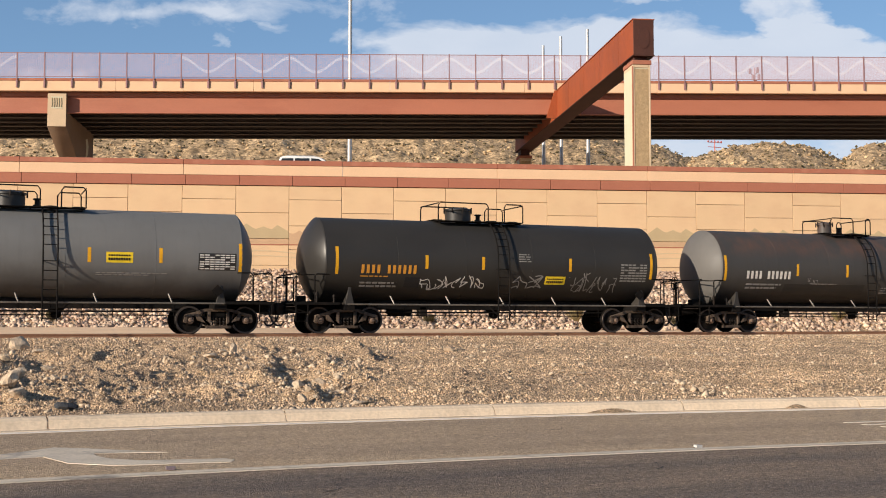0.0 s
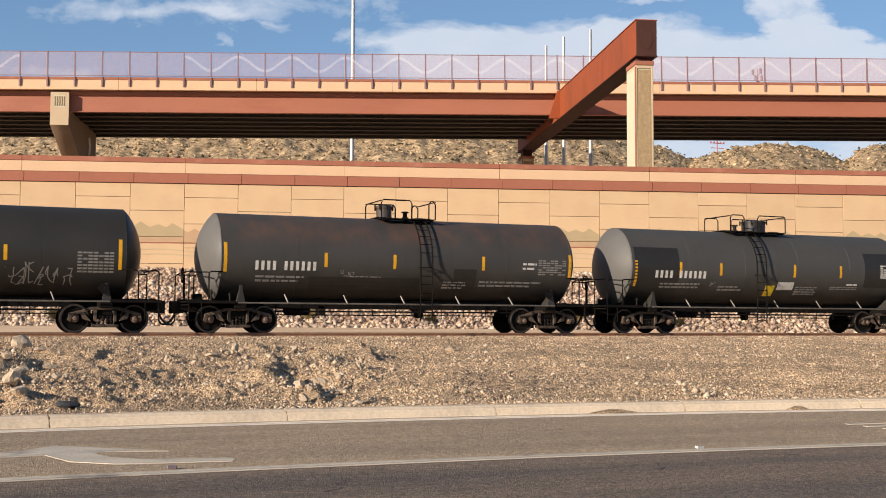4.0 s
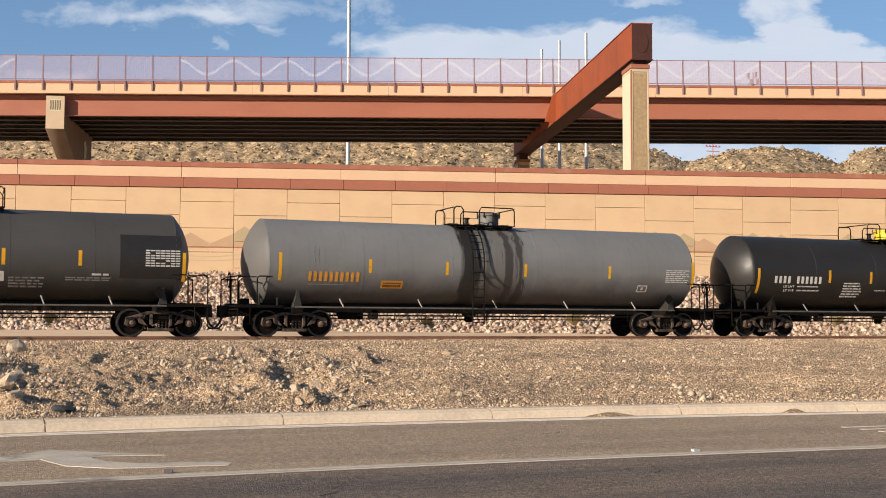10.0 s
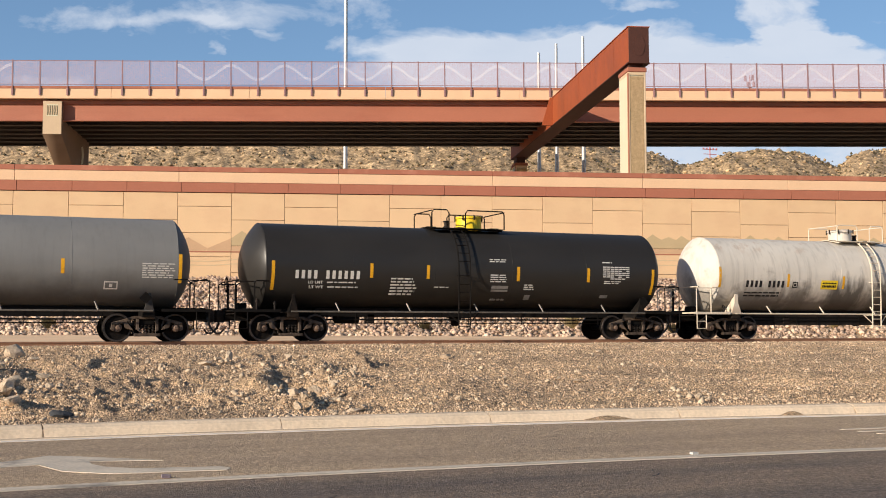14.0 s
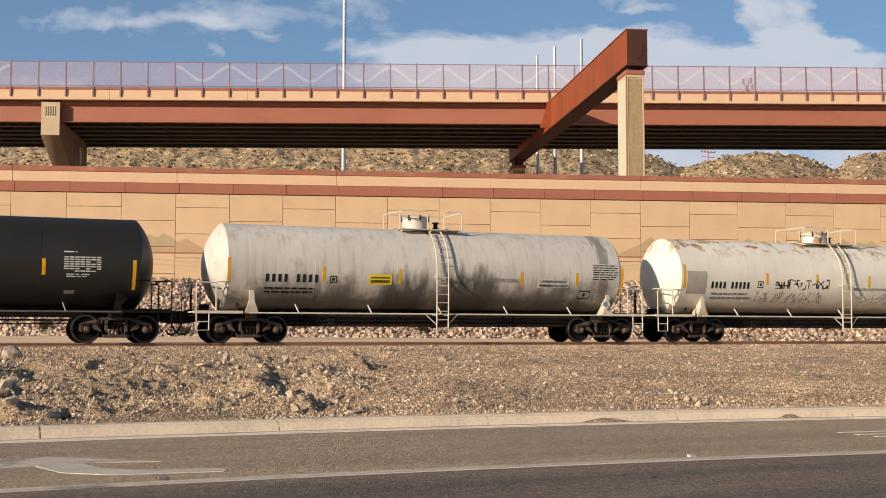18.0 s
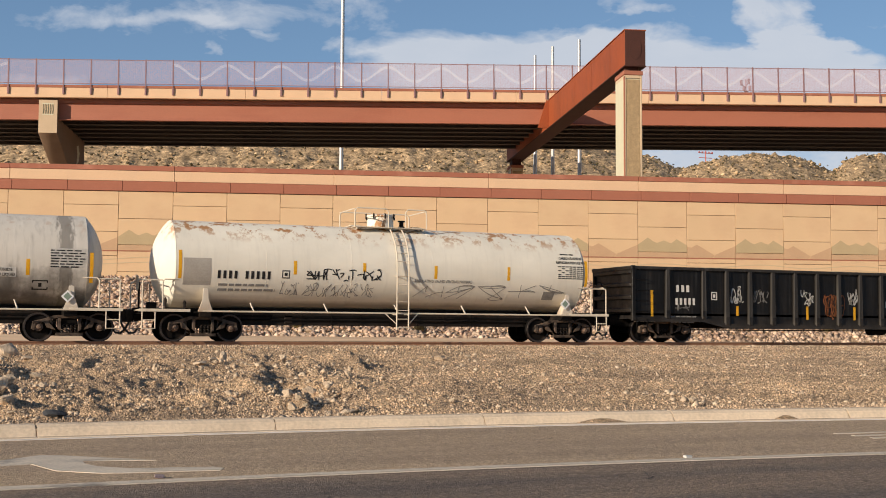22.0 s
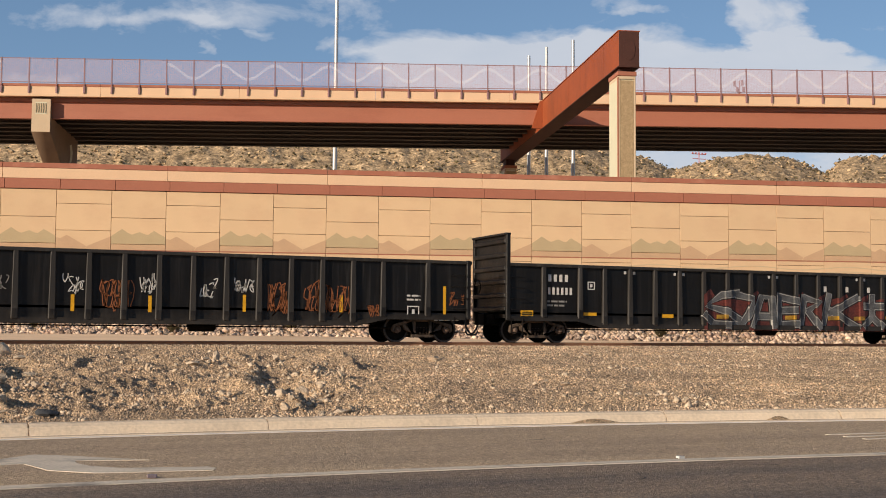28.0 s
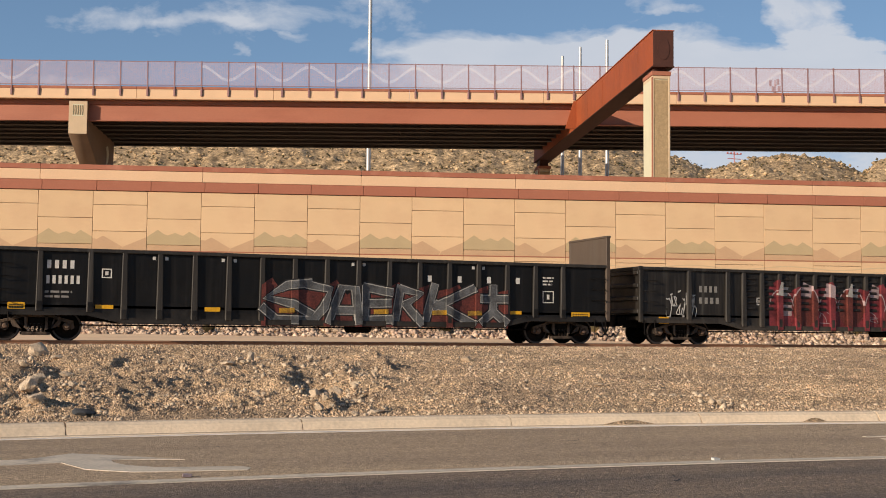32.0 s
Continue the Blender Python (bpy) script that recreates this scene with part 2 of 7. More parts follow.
M = {
    "asphalt": material("asphalt", (0.222, 0.163, 0.115), 0.88, vary=0.12, scale=0.9, fine=55, bump=0.5, tint=(0.135, 0.104, 0.083), tint_at=(0.44, 0.6), stretch=(0.12, 1.0, 1), grain=((26, 0.16), (70, 0.42), (160, 0.25))),
    "asphalt_far": material("asphalt_far_lane", (0.435, 0.318, 0.205), 0.88, vary=0.12, scale=0.9, fine=55, bump=0.5, tint=(0.35, 0.257, 0.172), tint_at=(0.45, 0.62), stretch=(0.12, 1.0, 1), grain=((26, 0.12), (60, 0.36), (140, 0.22))),
    "road_paint": material("road_paint", (0.62, 0.53, 0.415), 0.75, vary=0.18, scale=2.0, fine=30, bump=0.2, tint=(0.2, 0.175, 0.155), tint_at=(0.56, 0.7)),
    "edge_paint": material("bright_road_paint", (0.80, 0.73, 0.63), 0.7, vary=0.12, scale=2.0, fine=30, bump=0.1),
    "kerb": material("kerb_concrete", (0.70, 0.555, 0.40), 0.9, vary=0.12, scale=1.2, fine=25, bump=0.3, tint=(0.34, 0.27, 0.2), tint_at=(0.52, 0.72)),
    "dirt": material("dirt_and_gravel", (0.60, 0.415, 0.252), 0.95, vary=0.16, scale=0.7, fine=9, bump=1.0, tint=(0.45, 0.312, 0.195), tint_at=(0.46, 0.60), grain=((17, 0.25), (42, 0.40), (90, 0.30))),
    "gravel": material("gravel_stones", (0.51, 0.366, 0.24), 0.95, vary=0.2, scale=0.7, fine=20, bump=0.3, by_island=0.55, tint=(0.36, 0.262, 0.178), tint_at=(0.46, 0.58)),
    "rock": material("pale_limestone", (0.55, 0.425, 0.30), 0.92, vary=0.2, scale=2.5, fine=14, bump=0.7, tint=(0.45, 0.345, 0.245), tint_at=(0.5, 0.7)),
    "riprap": material("riprap_stone", (0.56, 0.42, 0.31), 0.92, vary=0.15, scale=0.8, fine=10, bump=0.5, tint=(0.36, 0.23, 0.165), tint_at=(0.42, 0.66), by_island=0.5),
    "riprap_piece": material("riprap_stone_piece", (0.52, 0.40, 0.29), 0.92, vary=0.15, scale=1.5, fine=10, bump=0.5, tint=(0.36, 0.25, 0.18), tint_at=(0.45, 0.7), by_object=0.4),
    "ballast": material("ballast", (0.46, 0.345, 0.24), 0.95, vary=0.2, scale=2, fine=16, bump=0.8),
    "rail": material("rusty_rail", (0.30, 0.155, 0.09), 0.65, 0.15, vary=0.2, scale=2, fine=30, bump=0.2),
    "rail_top": material("polished_railhead", (0.40, 0.30, 0.24), 0.35, 0.9, vary=0.1, scale=2, fine=30, bump=0.05),
    "tie": material("weathered_tie", (0.14, 0.10, 0.075), 0.9, vary=0.2, scale=3, fine=30, bump=0.5, stretch=(1, 6, 1)),
    "wall_panel": material("tan_panel_concrete", (0.64, 0.443, 0.262), 0.88, vary=0.035, scale=0.5, fine=14, bump=0.12, by_object=0.035, tint=(0.60, 0.40, 0.24), tint_at=(0.48, 0.7), stretch=(1, 1, 1.6)),
    "wall_back": material("panel_joint", (0.16, 0.10, 0.065), 0.95),
    "band_tan": material("tan_band_concrete", (0.68, 0.455, 0.285), 0.85, vary=0.05, scale=0.5, fine=18, bump=0.1),
    "band_red": material("terracotta_band", (0.345, 0.128, 0.078), 0.85, vary=0.07, scale=0.6, fine=18, bump=0.1, tint=(0.46, 0.2, 0.13), tint_at=(0.6, 0.75)),
    "mount_olive": material("olive_relief", (0.44, 0.335, 0.195), 0.9, vary=0.06, scale=0.8, fine=16, bump=0.12),
    "mount_brown": material("brown_relief", (0.50, 0.325, 0.195), 0.9, vary=0.06, scale=0.8, fine=16, bump=0.12),
    "wave_relief": material("pale_relief", (0.53, 0.40, 0.25), 0.9, vary=0.05, scale=0.8, fine=16, bump=0.12),
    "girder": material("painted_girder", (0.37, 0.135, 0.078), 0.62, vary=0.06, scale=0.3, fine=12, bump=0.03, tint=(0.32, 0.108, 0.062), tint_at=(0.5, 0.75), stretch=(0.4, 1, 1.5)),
    # underside of the overpass: shade put into these two dark colours
    "girder_shaded": material("shaded_inner_girder", (0.10, 0.082, 0.072), 0.75, vary=0.1, scale=0.4, fine=10, bump=0.03),
    "deck": material("shaded_deck_soffit", (0.10, 0.072, 0.056), 0.85, vary=0.1, scale=0.5, fine=10, bump=0.1),
    "rust_beam": material("weathering_steel", (0.30, 0.066, 0.018), 0.65, vary=0.12, scale=0.25, fine=9, bump=0.06, tint=(0.20, 0.05, 0.02), tint_at=(0.45, 0.7), stretch=(1, 1, 0.4)),
    "rust_end": material("dark_weathering_steel", (0.06, 0.02, 0.013), 0.75, vary=0.15, scale=0.8, fine=9, bump=0.06),
    "column": material("column_concrete", (0.56, 0.42, 0.275), 0.85, vary=0.06, scale=0.6, fine=14, bump=0.1),
    "column_green": material("sage_column_face", (0.58, 0.54, 0.385), 0.85, vary=0.05, scale=0.6, fine=14, bump=0.1),
    "column_rough": material("rough_inset", (0.38, 0.265, 0.145), 0.95, vary=0.2, scale=4, fine=14, bump=1.0),
    # pier body: shade of its side and soffit put into a darker brown
    "pier_shade": material("shaded_brown_pier", (0.22, 0.145, 0.095), 0.88, vary=0.1, scale=0.5, fine=12, bump=0.1),
    "fence": material("mauve_fence_paint", (0.50, 0.38, 0.43), 0.6, vary=0.08, scale=2, fine=10, bump=0.0),
    "fence_wave": material("pale_mauve_ribbon", (0.66, 0.59, 0.62), 0.6, vary=0.05, scale=2, fine=10, bump=0.0),
    "fence_frame": material("dark_mauve_fence_frame", (0.27, 0.15, 0.15), 0.6, vary=0.08, scale=2, fine=10, bump=0.0),
    "galv": material("galvanised_pole", (0.55, 0.54, 0.52), 0.5, 0.5, vary=0.06, scale=1, fine=12, bump=0.02),
    "hill": material("desert_hill", (0.47, 0.33, 0.19), 0.95, vary=0.3, scale=0.35, fine=2.2, bump=1.0, tint=(0.27, 0.185, 0.10), tint_at=(0.40, 0.62), grain=((1.6, 0.4), (3.4, 0.4))),
    "hill_rock": material("hill_boulder", (0.49, 0.35, 0.205), 0.95, vary=0.2, scale=0.4, fine=3, bump=0.6, by_island=0.35),
    "shrub": material("desert_scrub", (0.105, 0.082, 0.038), 0.95, vary=0.25, scale=1, fine=6, bump=0.3, by_island=0.35),
    "dry_grass": material("dry_grass", (0.42, 0.33, 0.16), 0.95, vary=0.2, scale=2, fine=8, bump=0.0, by_island=0.3),
    "steel": material("truck_casting", (0.022, 0.017, 0.014), 0.6, 0.1, spec=0.15, vary=0.3, scale=3, fine=20, bump=0.3, tint=(0.06, 0.033, 0.022), tint_at=(0.55, 0.75)),
    "casting": material("bronze_brown_casting", (0.105, 0.076, 0.056), 0.6, 0.1, vary=0.35, scale=3, fine=20, bump=0.3, tint=(0.022, 0.017, 0.014), tint_at=(0.48, 0.62), spec=0.25),
    "cap": material("rusty_bearing_cap", (0.15, 0.10, 0.072), 0.7, 0.1, vary=0.35, scale=6, fine=25, bump=0.3, tint=(0.05, 0.035, 0.028), tint_at=(0.5, 0.65)),
    "sand": material("packed_sand", (0.82, 0.585, 0.375), 0.95, vary=0.08, scale=0.25, fine=6, bump=0.15, tint=(0.66, 0.47, 0.30), tint_at=(0.45, 0.65), stretch=(0.4, 1.2, 1)),
    "wheel": material("wheel_steel", (0.007, 0.006, 0.0055), 0.7, 0.0, spec=0.1, vary=0.25, scale=4, fine=20, bump=0.2, tint=(0.026, 0.017, 0.012), tint_at=(0.5, 0.7)),
    "wheel_rim": material("wheel_rim_steel", (0.075, 0.06, 0.052), 0.42, 0.7, vary=0.2, scale=4, fine=20, bump=0.1),
    "under": material("grimy_underframe", (0.0075, 0.0065, 0.006), 0.8, spec=0.1, vary=0.3, scale=2, fine=14, bump=0.2, tint=(0.032, 0.022, 0.016), tint_at=(0.55, 0.75)),
    "yellow": material("yellow_reflective", (0.72, 0.36, 0.012), 0.45, vary=0.12, scale=4, fine=20, bump=0.02),
    "yellow_worn": material("worn_yellow_reflective", (0.36, 0.20, 0.02), 0.5, vary=0.4, scale=4, fine=20, bump=0.02, tint=(0.2, 0.12, 0.03), tint_at=(0.45, 0.6)),
    "yellow_box": material("yellow_paint", (0.80, 0.56, 0.02), 0.5, vary=0.1, scale=4, fine=20, bump=0.05),
    "white_mark": material("white_stencil", (0.62, 0.59, 0.54), 0.6, vary=0.15, scale=5, fine=25, bump=0.0),
    "grey_mark": material("faded_stencil", (0.24, 0.225, 0.205), 0.7, vary=0.2, scale=5, fine=25, bump=0.0),
    "orange_mark": material("orange_stencil", (0.62, 0.27, 0.03), 0.6, vary=0.15, scale=5, fine=25, bump=0.0),
    "black_mark": material("black_stencil", (0.014, 0.013, 0.013), 0.7, vary=0.15, scale=5, fine=25, bump=0.0),
    "black_patch": material("fresh_black_patch", (0.024, 0.022, 0.020), 0.45, vary=0.12, scale=2, fine=25, bump=0.03),
    "primer": material("grey_primer_patch", (0.40, 0.36, 0.31), 0.6, vary=0.12, scale=2, fine=25, bump=0.03),
    "rust_mark": material("rust_orange_spray", (0.30, 0.10, 0.035), 0.7, vary=0.2, scale=5, fine=25, bump=0.0),
    "silver": material("silver_spray", (0.105, 0.107, 0.108), 0.5, vary=0.4, scale=2.2, fine=18, bump=0.02, tint=(0.055, 0.055, 0.058), tint_at=(0.48, 0.6)),
    "silver_edge": material("pale_silver_spray", (0.34, 0.325, 0.30), 0.5, vary=0.2, scale=3, fine=18, bump=0.0),
    "crimson": material("crimson_spray", (0.20, 0.032, 0.038), 0.55, vary=0.3, scale=2, fine=18, bump=0.0, tint=(0.10, 0.016, 0.018), tint_at=(0.45, 0.65)),
    "pink": material("pink_white_spray", (0.36, 0.27, 0.27), 0.55, vary=0.25, scale=2, fine=18, bump=0.0),
    "maroon": material("maroon_haze_spray", (0.11, 0.026, 0.020), 0.6, vary=0.5, scale=2, fine=18, bump=0.0),
    "car_white": material("white_car_paint", (0.80, 0.79, 0.77), 0.3, vary=0.03, scale=2, fine=10, bump=0.0),
    "car_glass": material("dark_car_glass", (0.012, 0.013, 0.014), 0.08, vary=0.03, scale=2, fine=10, bump=0.0, spec=0.6),
    "tower_red": material("faded_red_lattice_paint", (0.55, 0.14, 0.11), 0.6, vary=0.1, scale=2, fine=10, bump=0.0),
    "chalk_mark": material("off_white_label", (0.52, 0.49, 0.44), 0.7, vary=0.15, scale=5, fine=25, bump=0.0),
    "sage": material("grey_green_print", (0.22, 0.28, 0.22), 0.6, vary=0.1, scale=4, fine=20, bump=0.0),
    # side rail grey, lightened to hold the highlight of the sun
    "sunlit_rail": material("sunlit_grey_handrail", (0.15, 0.134, 0.115), 0.5, 0.2, vary=0.3, scale=3, fine=20, bump=0.05),
    "emblem": material("dark_sage_emblem", (0.15, 0.135, 0.085), 0.9, vary=0.1, scale=2, fine=14, bump=0.1),
    "rubber": material("rubber_scrap", (0.04, 0.042, 0.046), 0.8, vary=0.2, scale=5, fine=25, bump=0.4),
}


# ---- mesh helpers ----
class Shape:
    """Collects boxes, tubes and prisms into one mesh."""

    def __init__(self):
        self.v, self.f = [], []

    def add(self, verts, faces):
        n = len(self.v)
        self.v += [tuple(p) for p in verts]
        self.f += [tuple(i + n for i in f) for f in faces]
        return self

    def box(self, x0, x1, y0, y1, z0, z1):
        v = [(x, y, z) for z in (z0, z1) for y in (y0, y1) for x in (x0, x1)]
        return self.add(v, [(0, 2, 3, 1), (4, 5, 7, 6), (0, 1, 5, 4), (2, 6, 7, 3), (0, 4, 6, 2), (1, 3, 7, 5)])

    def prism(self, poly, a, b, axis="y"):
        """A polygon of (p, q) swept from a to b along an axis: x (p=y,q=z), y (p=x,q=z) or z (p=x,q=y)."""
        put = {"x": lambda p, q, c: (c, p, q), "y": lambda p, q, c: (p, c, q), "z": lambda p, q, c: (p, q, c)}[axis]
        n = len(poly)
        v = [put(p, q, a) for p, q in poly] + [put(p, q, b) for p, q in poly]
        f = [tuple(range(n)), tuple(range(2 * n - 1, n - 1, -1))]
        f += [(i, i + n, (i + 1) % n + n, (i + 1) % n) for i in range(n)]
        return self.add(v, f)

    def tube(self, pts, r, seg=6, caps=True):
        pts = [Vector(p) for p in pts]
        rings, n = [], len(pts)
        side = None
        for i, p in enumerate(pts):
            d = (pts[min(i + 1, n - 1)] - pts[max(i - 1, 0)]).normalized()
            if side is None or abs(side.dot(d)) > 0.9:
                side = d.orthogonal().normalized()
            u = (side - d * side.dot(d)).normalized()
            w = d.cross(u)
            side = u
            rings.append([p + r * (u * math.cos(2 * math.pi * k / seg) + w * math.sin(2 * math.pi * k / seg)) for k in range(seg)])
        v = [q for ring in rings for q in ring]
        f = [(i * seg + k, i * seg + (k + 1) % seg, (i + 1) * seg + (k + 1) % seg, (i + 1) * seg + k) for i in range(n - 1) for k in range(seg)]
        if caps:
            f += [tuple(range(seg - 1, -1, -1)), tuple((n - 1) * seg + k for k in range(seg))]
        return self.add(v, f)

    def lathe(self, prof, seg, axis="x", centre=(0, 0, 0), caps=True):
        """Turns (along, radius) round an axis."""
        v, f = [], []
        cx, cy, cc = centre
        for a, r in prof:
            for k in range(seg):
                c, s = r * math.cos(2 * math.pi * k / seg), r * math.sin(2 * math.pi * k / seg)
                v.append({"x": (cx + a, cy + c, cc + s), "y": (cx + s, cy + a, cc + c), "z": (cx + c, cy + s, cc + a)}[axis])
        for i in range(len(prof) - 1):
            for k in range(seg):
                f.append((i * seg + k, i * seg + (k + 1) % seg, (i + 1) * seg + (k + 1) % seg, (i + 1) * seg + k))
        if caps:
            f.append(tuple(range(seg - 1, -1, -1)))
            f.append(tuple((len(prof) - 1) * seg + k for k in range(seg)))
        return self.add(v, f)

    def mesh(self, name, mat, bevel=0.0, smooth=35):
        me = bpy.data.meshes.new(name)
        me.from_pydata(self.v, [], self.f)
        bm = bmesh.new()
        bm.from_mesh(me)
        bmesh.ops.recalc_face_normals(bm, faces=bm.faces)
        if bevel:
            bmesh.ops.bevel(bm, geom=[e for e in bm.edges if e.is_manifold and e.calc_face_angle(0) > 0.6], offset=bevel, segments=1, affect="EDGES", clamp_overlap=True)
        for f in bm.faces:
            f.smooth = smooth > 0
        bm.to_mesh(me)
        bm.free()
        if smooth > 0:
            me.set_sharp_from_angle(angle=radians(smooth))
        me.materials.append(mat)
        return me


def part(name, shape, mat, parent=None, label="", m=None, bevel=0.0, smooth=35):
    """Links a shape, or a mesh that is shared, as one object under a thing or a part."""
    me = shape if isinstance(shape, bpy.types.Mesh) else shape.mesh(name, mat, bevel, smooth)
    ob = new(name, me)
    if parent is not None:
        ob.parent = parent
    if m is not None:
        ob.matrix_basis = m
    if label:
        ob["label"] = label
    return ob


def sheet(name, xs, ys, height, mat):
    """A height field over two rising lists."""
    nx = len(xs)
    v = [(x, y, height(x, y)) for y in ys for x in xs]
    f = [(j * nx + i, j * nx + i + 1, (j + 1) * nx + i + 1, (j + 1) * nx + i) for j in range(len(ys) - 1) for i in range(nx - 1)]
    me = bpy.data.meshes.new(name)
    me.from_pydata(v, [], f)
    me.polygons.foreach_set("use_smooth", [True] * len(f))
    me.materials.append(mat)
    return new(name, me)


def stone_verts(rng, n=1):
    """A rough stone: a jittered octahedron cut finer n times."""
    base = [(1, 0, 0), (-1, 0, 0), (0, 1, 0), (0, -1, 0), (0, 0, 1), (0, 0, -1)]
    tri = [(0, 2, 4), (2, 1, 4), (1, 3, 4), (3, 0, 4), (2, 0, 5), (1, 2, 5), (3, 1, 5), (0, 3, 5)]
    verts, faces, mid = [np.array(p, float) for p in base], [], {}

    def half(a, b):
        k = (min(a, b), max(a, b))
        if k not in mid:
            p = verts[a] + verts[b]
            mid[k] = len(verts)
            verts.append(p / np.linalg.norm(p))
        return mid[k]
    faces = tri
    for _ in range(n):
        finer = []
        for a, b, c in faces:
            x, y, z = half(a, b), half(b, c), half(c, a)
            finer += [(a, x, z), (b, y, x), (c, z, y), (x, y, z)]
        faces = finer
    out = np.array(verts)
    out *= (1 + rng.uniform(-0.28, 0.22, len(out)))[:, None]
    # broken faces: cut back along a few planes
    for _ in range(5 * n):
        d = rng.normal(size=3)
        d /= np.linalg.norm(d)
        over = np.maximum(0.0, out @ d - rng.uniform(0.45, 0.8))
        out -= over[:, None] * d
    return out, np.array(faces)


def scatter(name, rng, places, sizes, mat, flat=0.7, n=1, kinds=12):
    """Many stones in one mesh: places (k, 3), sizes (k)."""
    protos = [stone_verts(rng, n) for _ in range(kinds)]
    vs, fs, at = [], [], 0
    for p, s in zip(places, sizes):
        v, f = protos[rng.integers(kinds)]
        a = rng.uniform(0, 6.283)
        c, q = math.cos(a), math.sin(a)
        sc = np.array((s * rng.uniform(0.8, 1.3), s * rng.uniform(0.7, 1.1), s * flat * rng.uniform(0.7, 1.2)))
        w = v * sc
        t = rng.uniform(-0.4, 0.4)
        w = np.column_stack((w[:, 0] * math.cos(t) - w[:, 2] * math.sin(t), w[:, 1], w[:, 0] * math.sin(t) + w[:, 2] * math.cos(t)))
        w = np.column_stack((w[:, 0] * c - w[:, 1] * q, w[:, 0] * q + w[:, 1] * c, w[:, 2])) + p
        vs.append(w)
        fs.append(f + at)
        at += len(v)
    me = bpy.data.meshes.new(name)
    V, F = np.vstack(vs), np.vstack(fs)
    me.vertices.add(len(V))
    me.vertices.foreach_set("co", V.ravel())
    me.loops.add(F.size)
    me.loops.foreach_set("vertex_index", F.ravel())
    me.polygons.add(len(F))
    me.polygons.foreach_set("loop_start", np.arange(0, F.size, 3))
    me.update(calc_edges=True)
    me.validate()
    me.materials.append(mat)
    return new(name, me)


# ---- plan ----
RAIL_Z, TRACK_Y = 0.76, 40.95
KERB_Y = 13.30


def bend(x):
    """The road's gentle curve: how far its lines lie towards the camera at x."""
    c = min(12.0, max(-2.0, x))
    off = -0.0085 * (c - 3.5) ** 2
    if x > 12:
        off -= 0.1445 * 40 * (1 - math.exp(-(x - 12) / 40))
    elif x < -2:
        off -= 0.0935 * 40 * (1 - math.exp((x + 2) / 40))
    return off


ROAD_XS = [-300, -200, -120, -80, -60, -45, -30, -20, -14, -10, -7, -5, -3.5] + [-2 + 0.5 * i for i in range(33)] + [16, 18, 21, 25, 30, 40, 55, 80, 120, 200, 300]


def road_strip(y0, y1, z0, z1, xs=ROAD_XS):
    """A strip of paving that follows the road's curve."""
    n = len(xs)
    v = [(x, y + bend(x), z) for y, z in ((y0, z0), (y0, z1), (y1, z1), (y1, z0)) for x in xs]
    f = [(r * n + i, r * n + i + 1, (r + 1) % 4 * n + i + 1, (r + 1) % 4 * n + i) for r in range(4) for i in range(n - 1)]
    f += [(0, n, 2 * n, 3 * n), (n - 1, 4 * n - 1, 3 * n - 1, 2 * n - 1)]
    return Shape().add(v, f)

WALL_AT, WALL_TURN = cz(-25.4, 68.2), TURN + 6.6
WALL = Matrix.Translation(WALL_AT) @ pose(0, 0, 0, 0, 0, WALL_TURN)
BRIDGE = Matrix.Translation(cz(-22.2, 106.0)) @ pose(0, 0, 0, 0, 0, TURN + 3.3)
WALL_INV = WALL.inverted()
ROAD_UP = 9.75


def smooth01(a, b, x):
    t = min(1.0, max(0.0, (x - a) / (b - a)))
    return t * t * (3 - 2 * t)


def lift(x, y, pts):
    for (a, za), (b, zb) in zip(pts, pts[1:]):
        if y <= b:
            return za + (zb - za) * max(0.0, (y - a) / (b - a))
    return pts[-1][1]


BANK = [(-3000, -0.03), (13.35, -0.03), (13.52, 0.085), (16, 0.15), (20, 0.27), (26, 0.40), (33, 0.50), (37.5, 0.58), (39.0, 0.615), (40.02, 0.635), (40.12, 0.60), (43.2, 0.60), (46, 0.56), (52, 0.78), (57, 0.88)]


# spoil heaps: place, radius, height
HEAPS = [(0.5, 21.0, 0.7, 0.26), (0.35, 17.3, 0.40, 0.20), (0.4, 25.5, 0.6, 0.20), (3.45, 23.3, 0.35, 0.10), (5.55, 21.4, 0.35, 0.16), (6.2, 22.2, 0.42, 0.20), (6.4, 28.0, 0.6, 0.16), (2.4, 16.6, 0.3, 0.08), (1.45, 19.2, 0.35, 0.10),
         (2.6, 19.5, 0.5, 0.12), (3.7, 20.5, 0.7, 0.12), (4.3, 18.6, 0.4, 0.10), (3.1, 16.2, 0.4, 0.08), (4.4, 25.6, 0.9, 0.10), (8.6, 27.0, 0.9, 0.14), (10.2, 21.0, 0.9, 0.07), (12.5, 25.0, 1.3, 0.10), (1.9, 25.5, 0.9, 0.14), (7.6, 18.6, 0.5, 0.08), (9.6, 15.2, 0.5, 0.05)]
